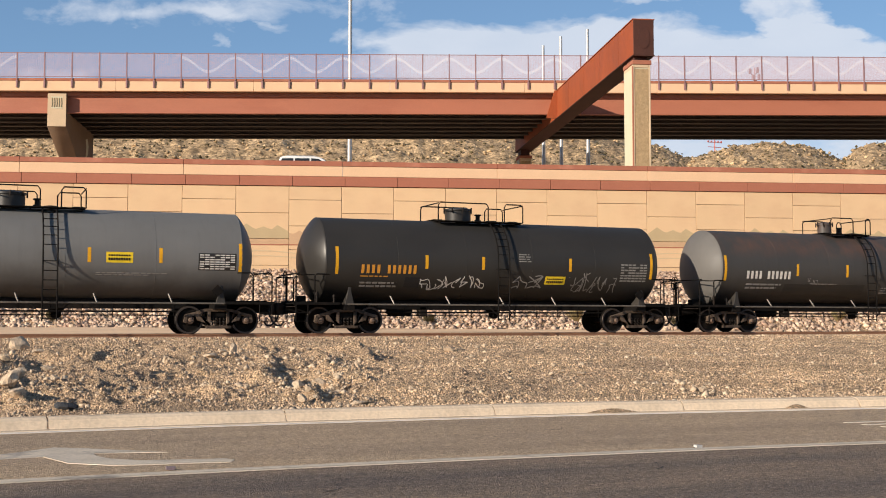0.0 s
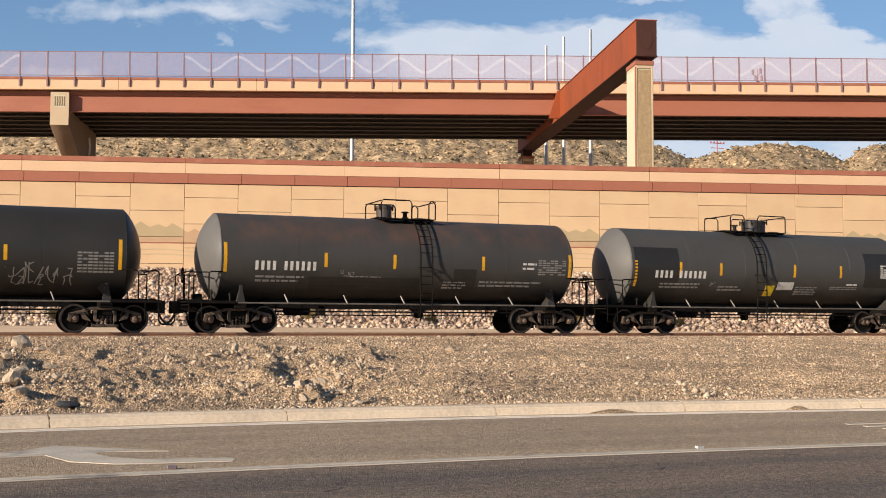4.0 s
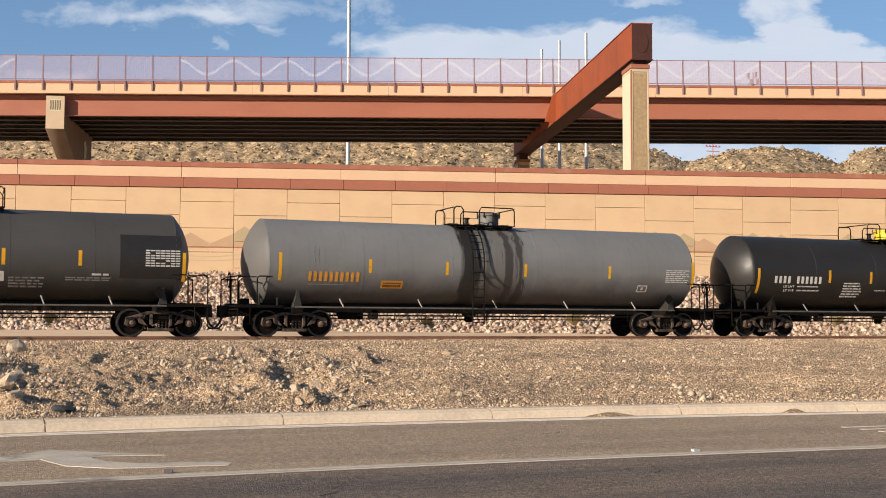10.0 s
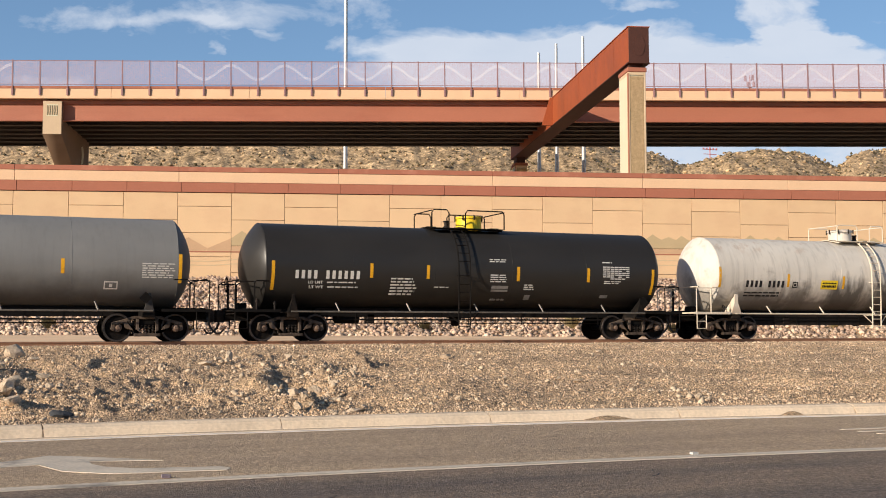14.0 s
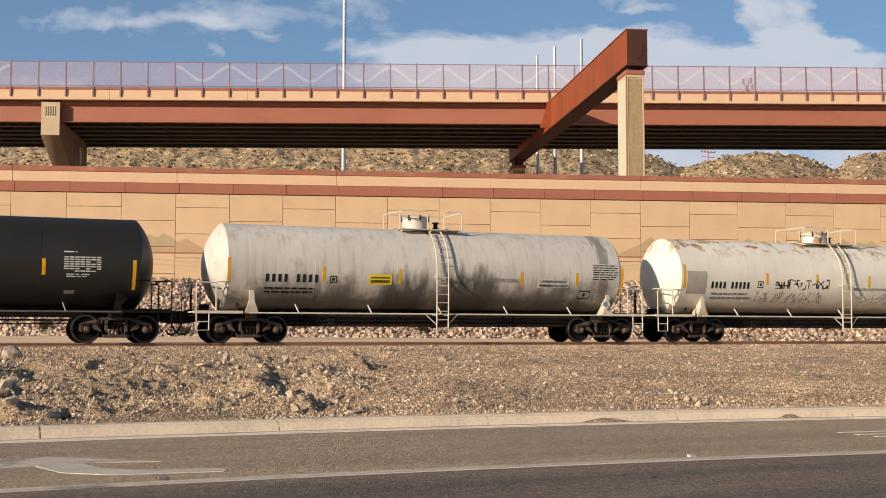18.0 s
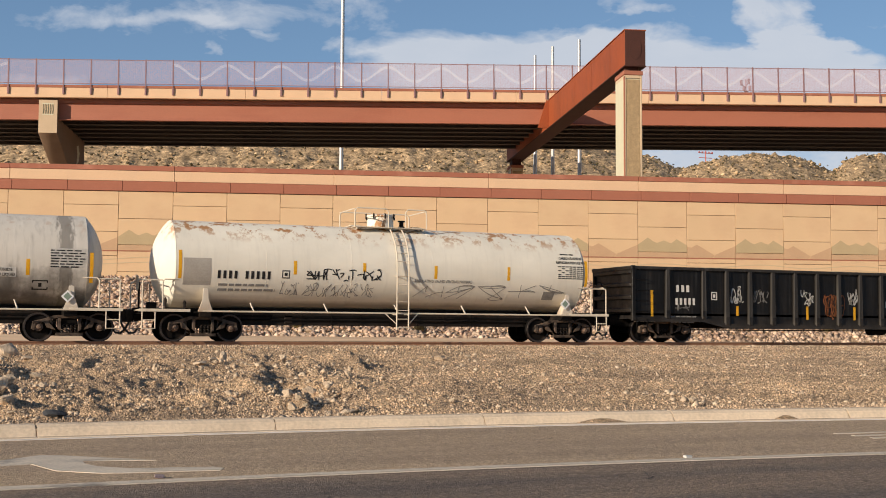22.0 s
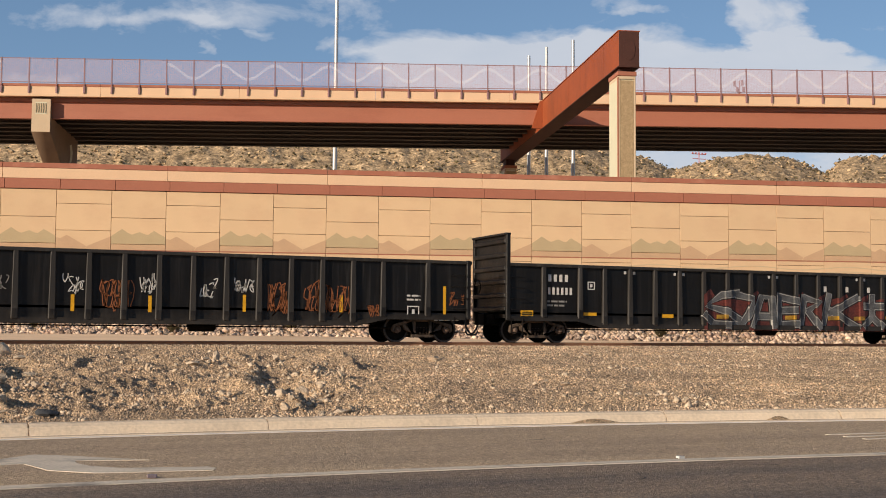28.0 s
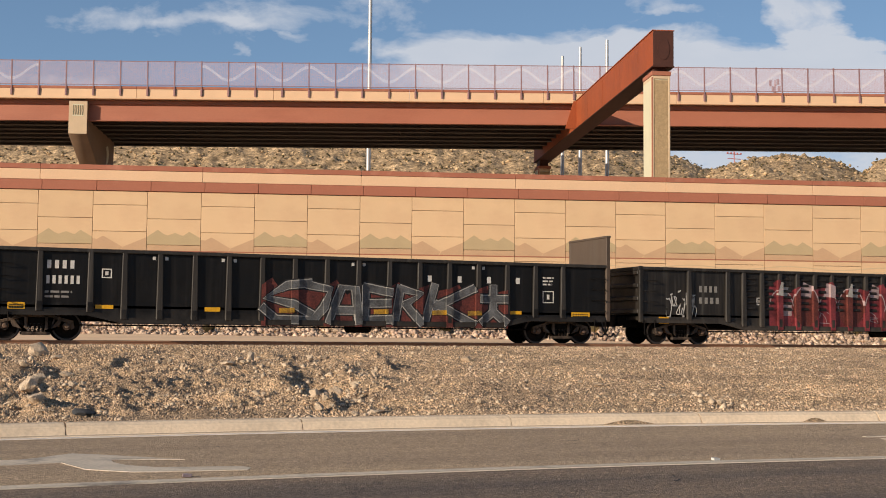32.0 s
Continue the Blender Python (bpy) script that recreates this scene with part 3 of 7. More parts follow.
# scarps: crest place, reach along, drop
SCARPS = [(5.45, 22.6, 2.6, 0.17), (4.58, 18.9, 1.5, 0.20), (4.28, 16.7, 0.8, 0.15), (5.95, 20.3, 0.6, 0.20), (5.3, 17.5, 0.5, 0.16), (8.9, 28.0, 1.6, 0.17), (7.9, 24.0, 1.4, 0.22), (7.7, 18.9, 0.9, 0.12), (6.95, 16.4, 0.6, 0.10),
          (3.42, 17.4, 0.8, 0.20), (3.2, 15.6, 0.5, 0.14), (0.78, 23.4, 0.9, 0.14), (0.62, 17.8, 0.7, 0.17), (0.72, 16.0, 0.4, 0.15), (4.3, 15.2, 0.4, 0.16), (6.1, 26.0, 0.9, 0.12), (2.55, 24.8, 1.0, 0.12), (1.75, 17.4, 0.5, 0.08)]


def scarp(x, y):
    z = 0.0
    for sx, sy, reach, drop in SCARPS:
        v = (y - sy) / reach
        if abs(v) < 2.0:
            u = x - sx - 0.19 * (y - sy) - 0.16 * noise.noise((x * 2.0, y * 2.2, sx)) - 0.05 * noise.noise((x * 7.0, y * 5.0, sx))
            if -0.9 < u < 0.10:
                z += drop * math.exp(-v * v) * ((1 + u / 0.9) ** 2.5 if u < 0 else 1 - u / 0.10) * (0.8 + 0.7 * noise.noise((x * 2.3, y * 1.5, 6.0)))
    return z


def ease(y):
    """How far a line across the bank follows the road's curve."""
    return 1 - smooth01(17, 30, y)


def ground_z(x, y):
    z = lift(x, y - bend(x) * ease(y), BANK)
    if 13.0 < y < 38.5 and -30 < x < 80:
        yb = y - bend(x) * ease(y)
        k = smooth01(13.7, 15.2, yb) * (1 - smooth01(33, 38.5, y))
        # broken ground by the gully, smoother towards the far end
        r = 0.5 + 0.5 * (1 - smooth01(0.30, 0.44, x / y))
        z += k * (0.10 * noise.noise((x * 0.45, y * 0.35, 2.0)) + r * (0.10 * noise.noise((x * 1.2, y * 0.8, 5.0)) + 0.066 * noise.noise((x * 3.4, y * 3.0, 9.0)) + 0.045 * noise.noise((x * 8.0, y * 6.0, 4.0))) + 0.042 * noise.noise((x * 12.0, y * 8.0, 7.0)))
        for hx, hy, rr, h in HEAPS:
            e = ((x - hx) / rr) ** 2 + ((y - hy) / (1.7 * rr)) ** 2
            if e < 9:
                z += k * h * math.exp(-e)
        z += k * scarp(x, y)
        e = ((x - 5.1) / 0.6) ** 2 + ((y - 17.8) / 2.2) ** 2
        if e < 9:
            z -= 0.20 * k * math.exp(-e)
    q = (WALL_INV @ Vector((x, y, 0))).y
    if y > 44:
        if q < 1.6:
            z += max(0.0, 3.25 * (q + 13.0) / 12.6) if q < -0.4 else 3.25
        else:
            z = 4.15 + (ROAD_UP - 0.05 - 4.15) * smooth01(1.6, 3.0, q)
    return z


def grade(fine0, fine1, step, ends):
    xs = list(np.arange(fine0, fine1 + 1e-6, step))
    s, x = step, fine1
    while x < ends[1]:
        s *= 1.35
        x += s
        xs.append(x)
    s, x = step, fine0
    while x > ends[0]:
        s *= 1.35
        x -= s
        xs.insert(0, x)
    return xs


gy = grade(13.2, 20.0, 0.085, (-2500, 20.0))
gy = [y for y in gy if y <= 20.0] + list(np.arange(20.12, 30, 0.14)) + list(np.arange(30.2, 40, 0.3)) + list(np.arange(40.12, 46, 0.5)) + list(np.arange(46.6, 92, 0.75)) + [93, 96, 100, 110, 130, 160, 200, 300, 500, 900, 1600, 2800]
gx = grade(-1.0, 16.0, 0.042, (-2500, 16.0))
gx = [x for x in gx if x <= 16.0] + list(np.arange(16.1, 33, 0.1)) + [x for x in grade(33.0, 33.5, 0.3, (33.0, 2500)) if x >= 33.0]


def ground_sheet():
    nx = len(gx)
    v = []
    for y in gy:
        e = ease(y) if y > 5 else 0.0
        for x in gx:
            yy = y + bend(x) * e
            v.append((x, yy, ground_z(x, yy)))
    f = [(j * nx + i, j * nx + i + 1, (j + 1) * nx + i + 1, (j + 1) * nx + i) for j in range(len(gy) - 1) for i in range(nx - 1)]
    me = bpy.data.meshes.new("ground")
    me.from_pydata(v, [], f)
    me.polygons.foreach_set("use_smooth", [True] * len(f))
    me.materials.append(M["dirt"])
    return new("ground", me)


ground = tagged(ground_sheet(), "sandy desert ground with gravel bank beside the track", "ground", kind="structure")

# packed sand path between the track and the riprap
def path_z(x, y):
    q = (WALL_INV @ Vector((x, y, 0))).y
    return ground_z(x, y) + (0.05 if q < -13.3 else -0.3)


tagged(sheet("sand_path", grade(-20, 60, 1.0, (-160, 220)), list(np.arange(43.6, 66, 0.8)), path_z, M["sand"]), "smooth pale sand strip behind the track", "path", kind="structure")

# road with two lanes, edge line and lane line
LANE_Y, EDGE_Y = 9.04, 12.93
road = tagged(part("road", road_strip(-30, LANE_Y, -0.06, 0.0), M["asphalt"], smooth=0), "dark worn asphalt road with a pale lane line", "road", kind="structure")
tagged(part("road_turn_lane", road_strip(LANE_Y, KERB_Y - 0.05, -0.06, 0.0), M["asphalt_far"], smooth=0), "grey asphalt turn lane beside the kerb", "road", kind="structure")


def road_markings():
    xs = [x for x in ROAD_XS if -60 <= x <= 120]
    tagged(part("lane_line", road_strip(LANE_Y - 0.095, LANE_Y + 0.095, 0.0, 0.005, xs), M["road_paint"], smooth=0), "worn white lane line on asphalt", "road marking", kind="structure")
    tagged(part("edge_line", road_strip(EDGE_Y - 0.07, EDGE_Y + 0.07, 0.0, 0.005, xs), M["edge_paint"], smooth=0), "worn white edge line beside the kerb", "road marking", kind="structure")


road_markings()


def kerb_run():
    k = tagged(new("kerb"), "pale dusty concrete kerb with open joints", "kerb", kind="structure")
    prof = [(-0.32, -0.05), (-0.32, 0.010), (-0.02, -0.002), (0.04, 0.085), (0.09, 0.115), (0.22, 0.12), (0.24, 0.10), (0.24, -0.05)]
    # added backing strip, keeps the gaps between stones from going black
    part("kerb_bed", road_strip(KERB_Y + 0.03, KERB_Y + 0.22, -0.05, 0.075), M["kerb"], k, "filler strip behind the kerb joints", smooth=0)
    w = 2.56
    me = Shape().prism(prof, 0.005, w - 0.005, "x").mesh("kerb_stone", M["kerb"], smooth=0)
    for i in range(-12, 26):
        x = 0.85 + w * i
        part("kerb_stone", me, None, k, m=pose(x, KERB_Y + bend(x), 0, 0, 0, math.degrees(math.atan2(bend(x + w) - bend(x), w))))


kerb_run()


# ---- track ----
def track():
    rail_prof = [(-0.07, 0), (0.07, 0), (0.07, 0.012), (0.012, 0.03), (0.012, 0.12), (0.036, 0.132), (0.036, 0.17), (-0.036, 0.17), (-0.036, 0.132), (-0.012, 0.12), (-0.012, 0.03), (-0.07, 0.012)]
    for side in (-0.7535, 0.7535):
        r = Shape().prism([(TRACK_Y + side + a, RAIL_Z - 0.172 + b) for a, b in rail_prof], -120, 200, "x")
        rail = tagged(part("rail", r, M["rail"], smooth=0), "rusty steel rail on ballast", "rail", "rails of the track")
        part("railhead", Shape().box(-120, 200, TRACK_Y + side - 0.03, TRACK_Y + side + 0.03, RAIL_Z - 0.003, RAIL_Z), M["rail_top"], rail, "worn bright running surface", smooth=0)
    tie = Shape().box(-0.11, 0.11, -1.3, 1.3, -0.14, 0.0).mesh("railway_tie", M["tie"], 0.012)
    first = tagged(part("railway_tie", tie, None, m=pose(-20, TRACK_Y, RAIL_Z - 0.172)), "weathered timber tie half sunk in ballast", "tie", "ties of the track")
    for i in range(1, 150):
        copy_thing(first, pose(-20 + 0.55 * i + random.uniform(-0.02, 0.02), TRACK_Y + random.uniform(-0.03, 0.03), RAIL_Z - 0.172, 0, 0, random.uniform(-1, 1)))


track()


# ---- retaining wall ----
def retaining_wall():
    wall = tagged(new("wall_retaining"), "tan precast panel retaining wall with terracotta bands and mountain relief", "retaining wall", kind="structure")
    wall.matrix_world = WALL
    U0, U1 = -43.0, 118.0
    core = Shape().box(U0, U1, 0.10, 0.7, -0.6, ROAD_UP)
    part("core", core, M["wall_back"], wall, "dark recess behind the panel joints", smooth=0)
    # parapet: red coping, tan barrier, red band with joints
    w, g = 3.085, 0.022
    cols = range(int(U0 / w), int(U1 / w))
    shared = {}

    def piece(name, kind, mat, wide, z0, z1, y0, y1, u):
        key = (kind, round(wide, 3), round(z0, 3), round(z1, 3))
        if key not in shared:
            shared[key] = Shape().box(g / 2, wide - g / 2, y0, y1, z0 + g / 2, z1 - g / 2).mesh(name, mat, 0.012)
        part(name, shared[key], None, wall, m=pose(u, 0, 0))
    for i in cols:
        u = 1.04 + w * i
        # two kinds of column, half a panel apart
        joints = [9.16, 7.58, 6.06, 4.5, 2.9] if i % 2 == 0 else [9.16, 8.36, 6.82, 5.42, 3.9, 2.3]
        for top, low in zip(joints, joints[1:]):
            piece("wall_panel", "panel", M["wall_panel"], w, low, top, 0.0, 0.12, u)
        piece("wall_band", "band", M["band_red"], w, 9.17, 9.76, -0.09, 0.14, u + 0.2)
    for i in range(-5, 14):
        u = 1.1 + 9.25 * i
        piece("barrier_length", "bar", M["band_tan"], 9.25, 9.76, 10.38, -0.02, 0.34, u)
        piece("coping_length", "cope", M["band_red"], 9.25, 10.37, 10.68, -0.06, 0.38, u)

    # mountain relief, one panel wide each, standing proud
    def relief(name, poly, mat, u, y=-0.012):
        key = (name, mat.name, round(poly[0][0], 3), round(poly[1][1], 3), len(poly))
        if key not in shared:
            shared[key] = Shape().prism(poly, y, 0.004, "y").mesh(name, mat, smooth=0)
        part(name, shared[key], None, wall, m=pose(u, 0, 0))
    e = 0.015
    for i in cols:
        u = 1.04 + w * i
        if i % 2 == 0:
            relief("mountain_relief", [(e, 6.08), (e, 6.52), (0.62, 6.94), (0.98, 6.70), (1.18, 6.62), (1.62, 6.78), (1.95, 6.64), (2.1, 6.62), (2.42, 6.86), (3.0, 6.53), (w - e, 6.48), (w - e, 6.08)], M["mount_olive"], u)
            relief("foothill_relief", [(e, 5.74), (e, 6.04), (w - e, 6.04), (w - e, 5.74)], M["mount_brown"], u)
        else:
            relief("slope_relief", [(e, 5.74), (e, 6.40), (0.28, 6.36), (0.62, 6.55), (1.72, 5.92), (1.60, 5.74)], M["mount_brown"], u)
            relief("rise_relief", [(1.65, 5.74), (1.76, 5.93), (w - e, 6.50), (w - e, 5.74)], M["mount_brown"], u)
        # groove bar and flowing lines below the mountains
        relief("reveal_bar", [(e, 5.68), (e, 5.735), (w - e, 5.735), (w - e, 5.68)], M["band_red"], u, -0.02)
        for base, amp in ((5.28, 0.10), (5.02, 0.07)):
            n = 10
            ph = 0 if i % 2 == 0 else math.pi
            top = [(e + (w - 2 * e) * k / n, base + amp * math.sin(ph + math.pi * k / n)) for k in range(n + 1)]
            relief("wave_relief" if base > 5.1 else "low_wave_relief", top + [(a, b - 0.06) for a, b in reversed(top)], M["wave_relief"], u)


retaining_wall()
s = Shape().box(-60, 160, 0.72, 17, ROAD_UP - 0.3, ROAD_UP)
up = tagged(part("upper_road", s, M["asphalt"], smooth=0), "asphalt roadway on top of the retaining wall", "road", kind="structure")
up.matrix_world = WALL


# ---- overpass ----
def overpass():
    b = tagged(new("overpass"), "steel girder overpass with mauve picket fence and tan parapet", "bridge", kind="structure")
    b.matrix_world = BRIDGE @ pose(0, 0, -0.08, 0, -0.42, 0)
    U0, U1 = -55.0, 105.0
    edge = -0.9
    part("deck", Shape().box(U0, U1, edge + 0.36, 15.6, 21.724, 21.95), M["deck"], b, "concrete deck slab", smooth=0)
    # girders: fascia painted, the inner ones dark with shade put into their colour
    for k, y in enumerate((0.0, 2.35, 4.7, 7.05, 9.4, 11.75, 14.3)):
        mat = M["girder"] if k == 0 else M["girder_shaded"]
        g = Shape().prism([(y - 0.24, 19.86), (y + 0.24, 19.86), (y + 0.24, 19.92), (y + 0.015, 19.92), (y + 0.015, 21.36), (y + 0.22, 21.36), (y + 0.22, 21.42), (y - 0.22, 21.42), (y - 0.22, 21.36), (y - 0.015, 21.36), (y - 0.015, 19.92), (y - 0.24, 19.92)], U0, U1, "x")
        part("girder", g, mat, b, "painted terracotta fascia girder" if k == 0 else "inner steel girder, shade in its dark colour", smooth=0)
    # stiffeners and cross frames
    st = Shape().box(-0.01, 0.01, 0.03, 0.2, 19.93, 21.35).mesh("stiffener", M["girder_shaded"], smooth=0)
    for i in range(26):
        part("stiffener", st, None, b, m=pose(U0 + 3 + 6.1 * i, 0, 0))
    fr = Shape().tube([(0, 0.1, 20.1), (0, 2.3, 21.2)], 0.06).tube([(0, 0.1, 21.2), (0, 2.3, 20.1)], 0.06).mesh("cross_frame", M["girder_shaded"])
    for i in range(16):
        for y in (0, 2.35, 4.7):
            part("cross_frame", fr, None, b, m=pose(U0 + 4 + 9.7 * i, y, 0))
    # parapet in lengths: tan barrier, terracotta cap and slab edge
    L = 12.1
    par = Shape().prism([(edge, 21.98), (edge + 0.4, 21.98), (edge + 0.28, 22.62), (edge + 0.03, 22.62)], 0.01, L - 0.01, "x").mesh("parapet", M["band_tan"], 0.01)
    cap = Shape().box(0.01, L - 0.01, edge - 0.02, edge + 0.33, 22.62, 22.86).mesh("parapet_cap", M["band_red"], 0.015)
    slab = Shape().box(0.01, L - 0.01, edge - 0.05, edge + 0.4, 21.72, 21.98).mesh("slab_edge", M["band_tan"], 0.015)
    fillet = Shape().box(0, L, -0.2, 0.2, 21.42, 21.72).mesh("haunch", M["girder"], smooth=0)
    for i in range(13):
        u = U0 + L * i
        for n, me in (("parapet", par), ("parapet_cap", cap), ("slab_edge", slab), ("haunch", fillet)):
            part(n, me, None, b, m=pose(u, 0, 0))
    far = Shape().box(U0, U1, 15.2, 15.5, 21.7, 22.6)
    part("far_parapet", far, M["band_tan"], b, smooth=0)
    # fence: posts, rails, pickets
    P = 2.38
    post = Shape().box(-0.05, 0.05, edge - 0.10, edge - 0.02, 22.7, 25.16).box(-0.09, 0.09, edge - 0.09, edge - 0.02, 22.02, 22.66).mesh("fence_post", M["fence_frame"], smooth=0)
    foot = Shape().box(-0.07, 0.07, edge - 0.13, edge - 0.03, 22.0, 22.62).mesh("post_bracket", M["fence_frame"], 0.01)
    pan = Shape()
    for k in range(40):
        x = 0.06 + (P - 0.12) * (k + 0.5) / 40
        pan.box(x - 0.0115, x + 0.0115, edge - 0.07, edge - 0.05, 22.98, 25.08)
    rails = [Shape().box(0.04, P - 0.04, edge - 0.08, edge - 0.04, z, z + 0.06).mesh("fence_rail", M["fence_frame"], smooth=0) for z in (25.06, 22.94)]
    pan = pan.mesh("fence_panel", M["fence"], smooth=0)
    ribbons = []
    for ph in (0, math.pi):
        wave = Shape()
        for k in range(40):
            x = 0.06 + (P - 0.12) * (k + 0.5) / 40
            c = 24.1 + 0.62 * math.cos(ph + math.pi * x / P)
            wave.box(x - 0.0145, x + 0.0145, edge - 0.085, edge - 0.072, c - 0.13, c + 0.13)
        ribbons.append(wave.mesh("wave_ribbon", M["fence_wave"], smooth=0))
    for i in range(-16, 42):
        u = -0.88 + P * i
        fence_post = part("fence_post", post, None, b, m=pose(u, 0, 0))
        part("post_bracket", foot, None, fence_post)
        p = part("fence_panel", pan, None, b, m=pose(u, 0, 0))
        for me in rails:
            part("fence_rail", me, None, p)
        if i >= 0 or i < -6:
            part("wave_ribbon", ribbons[i % 2], None, p, "pale wavy ribbon on the fence")


overpass()


def straddle_beam():
    a = cz(13.66, 80.5)
    turn = math.degrees(math.atan2(0.1118, 1.0))
    at = Matrix.Translation(a) @ pose(0, 0, 0, 0, 0, TURN + turn)
    beam = tagged(new("straddle_beam"), "rust brown weathering steel box beam carrying the overpass", "steel beam", kind="structure")
    beam.matrix_world = at
    w, L, z0, z1 = 0.71, 47.0, 19.34, 21.77
    s = Shape().prism([(-w, z0), (w, z0), (w, z1), (-w, z1)], 0.06, L, "y")
    part("box_web", s, M["rust_beam"], beam, bevel=0.01)
    part("top_flange", Shape().box(-w - 0.06, w + 0.06, 0, L, z1, z1 + 0.06), M["rust_beam"], beam, smooth=0)
    # underside given the darker steel, its shade put into the colour
    part("bottom_flange", Shape().box(-w - 0.06, w + 0.06, 0, L, z0 - 0.06, z0), M["rust_end"], beam, "bottom plate with shade in its dark colour", smooth=0)
    part("end_plate", Shape().box(-w, w, 0.0, 0.058, z0, z1), M["rust_end"], beam, "dark bolted end plate", bevel=0.01)
    ring = [(0.42 * math.cos(math.pi * k / 24), 20.52 + 0.75 * math.sin(math.pi * k / 24)) for k in range(48)]
    part("access_cover", Shape().prism(ring, -0.03, 0.0, "y"), M["rust_end"], beam, "oval access cover", smooth=0)
    for y in (4, 9.5, 15, 20.5):
        part("web_stiffener", Shape().box(-w - 0.012, -w, y, y + 0.02, z0, z1), M["rust_beam"], beam, smooth=0)
    part("gusset", Shape().prism([(-w - 1.0, z0 - 0.05), (-w, z0 - 0.05), (-w, z1), (-w - 0.25, z1)], 25.1, 25.3, "y"), M["rust_beam"], beam, smooth=0)

    def column(name, y, depth, z_top, label):
        c = tagged(new(name), label, "column", "columns of the overpass", kind="structure")
        c.matrix_world = at @ pose(-0.12, y, -0.08)
        hw = 0.62
        part("shaft", Shape().box(-hw + 0.10, hw - 0.10, 0.07, depth - 0.05, 8.5, z_top), M["column_green"], c, smooth=0)
        part("front_frame", Shape().box(-hw, -hw + 0.13, 0, depth, 8.5, z_top).box(hw - 0.13, hw, 0, depth, 8.5, z_top).box(-hw + 0.13, hw - 0.13, 0.0, 0.1, z_top - 0.22, z_top), M["column"], c, "smooth concrete border", bevel=0.02)
        part("side_face", Shape().box(-hw - 0.012, -hw + 0.01, 0.28, depth - 0.05, 8.5, z_top - 0.25), M["column_green"], c, "sage green flat face", smooth=0)
        part("edge_stripe", Shape().box(-hw - 0.016, -hw + 0.035, -0.012, 0.17, 8.5, z_top - 0.1), M["band_red"], c, "terracotta edge stripe", smooth=0)
        part("inset", Shape().box(-hw + 0.155, hw - 0.155, 0.02, 0.066, 8.5, z_top - 0.3), M["column_rough"], c, "rough textured inset panel", smooth=0)
        part("capital", Shape().box(-hw - 0.06, hw + 0.06, -0.06, depth, z_top, z_top + 0.3), M["band_red"], c, "terracotta capital", bevel=0.03)
        part("bearing", Shape().box(-hw + 0.15, hw - 0.15, 0.3, depth - 0.4, z_top + 0.3, 19.36), M["rust_end"], c, bevel=0.02)
    column("bridge_column", 0.15, 2.3, 18.78, "tan bridge column with rough inset panel and sage side")
    column("bridge_column", 44.0, 2.3, 18.4, "shaded bridge column under the far beam end")


straddle_beam()


def hammerhead_pier():
    at = Matrix.Translation(cz(-34.0, 104.5)) @ pose(0, 0, 0, 0, 0, TURN + 6.4)
    p = tagged(new("hammerhead_pier"), "tan concrete hammerhead pier under the overpass", "bridge pier", kind="structure")
    p.matrix_world = at
    prof = [(0, 18.4), (0, 21.35), (0.75, 21.35), (0.75, 19.82), (13.6, 19.82), (13.6, 8.5), (7.5, 8.5), (7.2, 15.6)]
    part("cap_beam", Shape().prism(prof, -0.8, 0.8, "x"), M["pier_shade"], p, bevel=0.03)
    part("tip_face", Shape().box(-0.79, 0.79, -0.016, 0.02, 18.42, 21.33), M["column"], p, "sage tan tip face", smooth=0)
    part("tip_frame", Shape().box(-0.48, 0.48, -0.03, 0.0, 20.0, 20.1).box(-0.48, 0.48, -0.03, 0.0, 20.95, 21.05), M["column_green"], p, "raised emblem border", smooth=0)
    for k in range(5):
        x = -0.4 + 0.2 * k
        part("emblem_bar", Shape().prism([(x - 0.04, 20.1), (x + 0.04, 20.1), (x + 0.075, 20.5), (x + 0.04, 20.95), (x - 0.04, 20.95), (x - 0.005, 20.5)], -0.035, 0.0, "y"), M["emblem"], p, "dark sage emblem bar", smooth=0)
    part("side_emblem", Shape().prism([(9.6, 17.0), (10.5, 17.3), (10.9, 18.2), (10.3, 18.9), (9.5, 18.7), (9.9, 18.0)], 0.8, 0.83, "x"), M["column_green"], p, "faded relief emblem", smooth=0)


hammerhead_pier()


# ---- hills ----
SKYLINE = [(-0.6, 0.176), (-0.3, 0.181), (0.0, 0.177), (0.12, 0.168), (0.165, 0.149), (0.19, 0.141), (0.205, 0.1345), (0.22, 0.139), (0.245, 0.147), (0.275, 0.148), (0.305, 0.1435), (0.325, 0.136), (0.336, 0.134), (0.346, 0.141), (0.36, 0.149), (0.7, 0.155)]


def ridge(az):
    """Height of the skyline over its distance, by bearing."""
    return lift(0, az, SKYLINE)


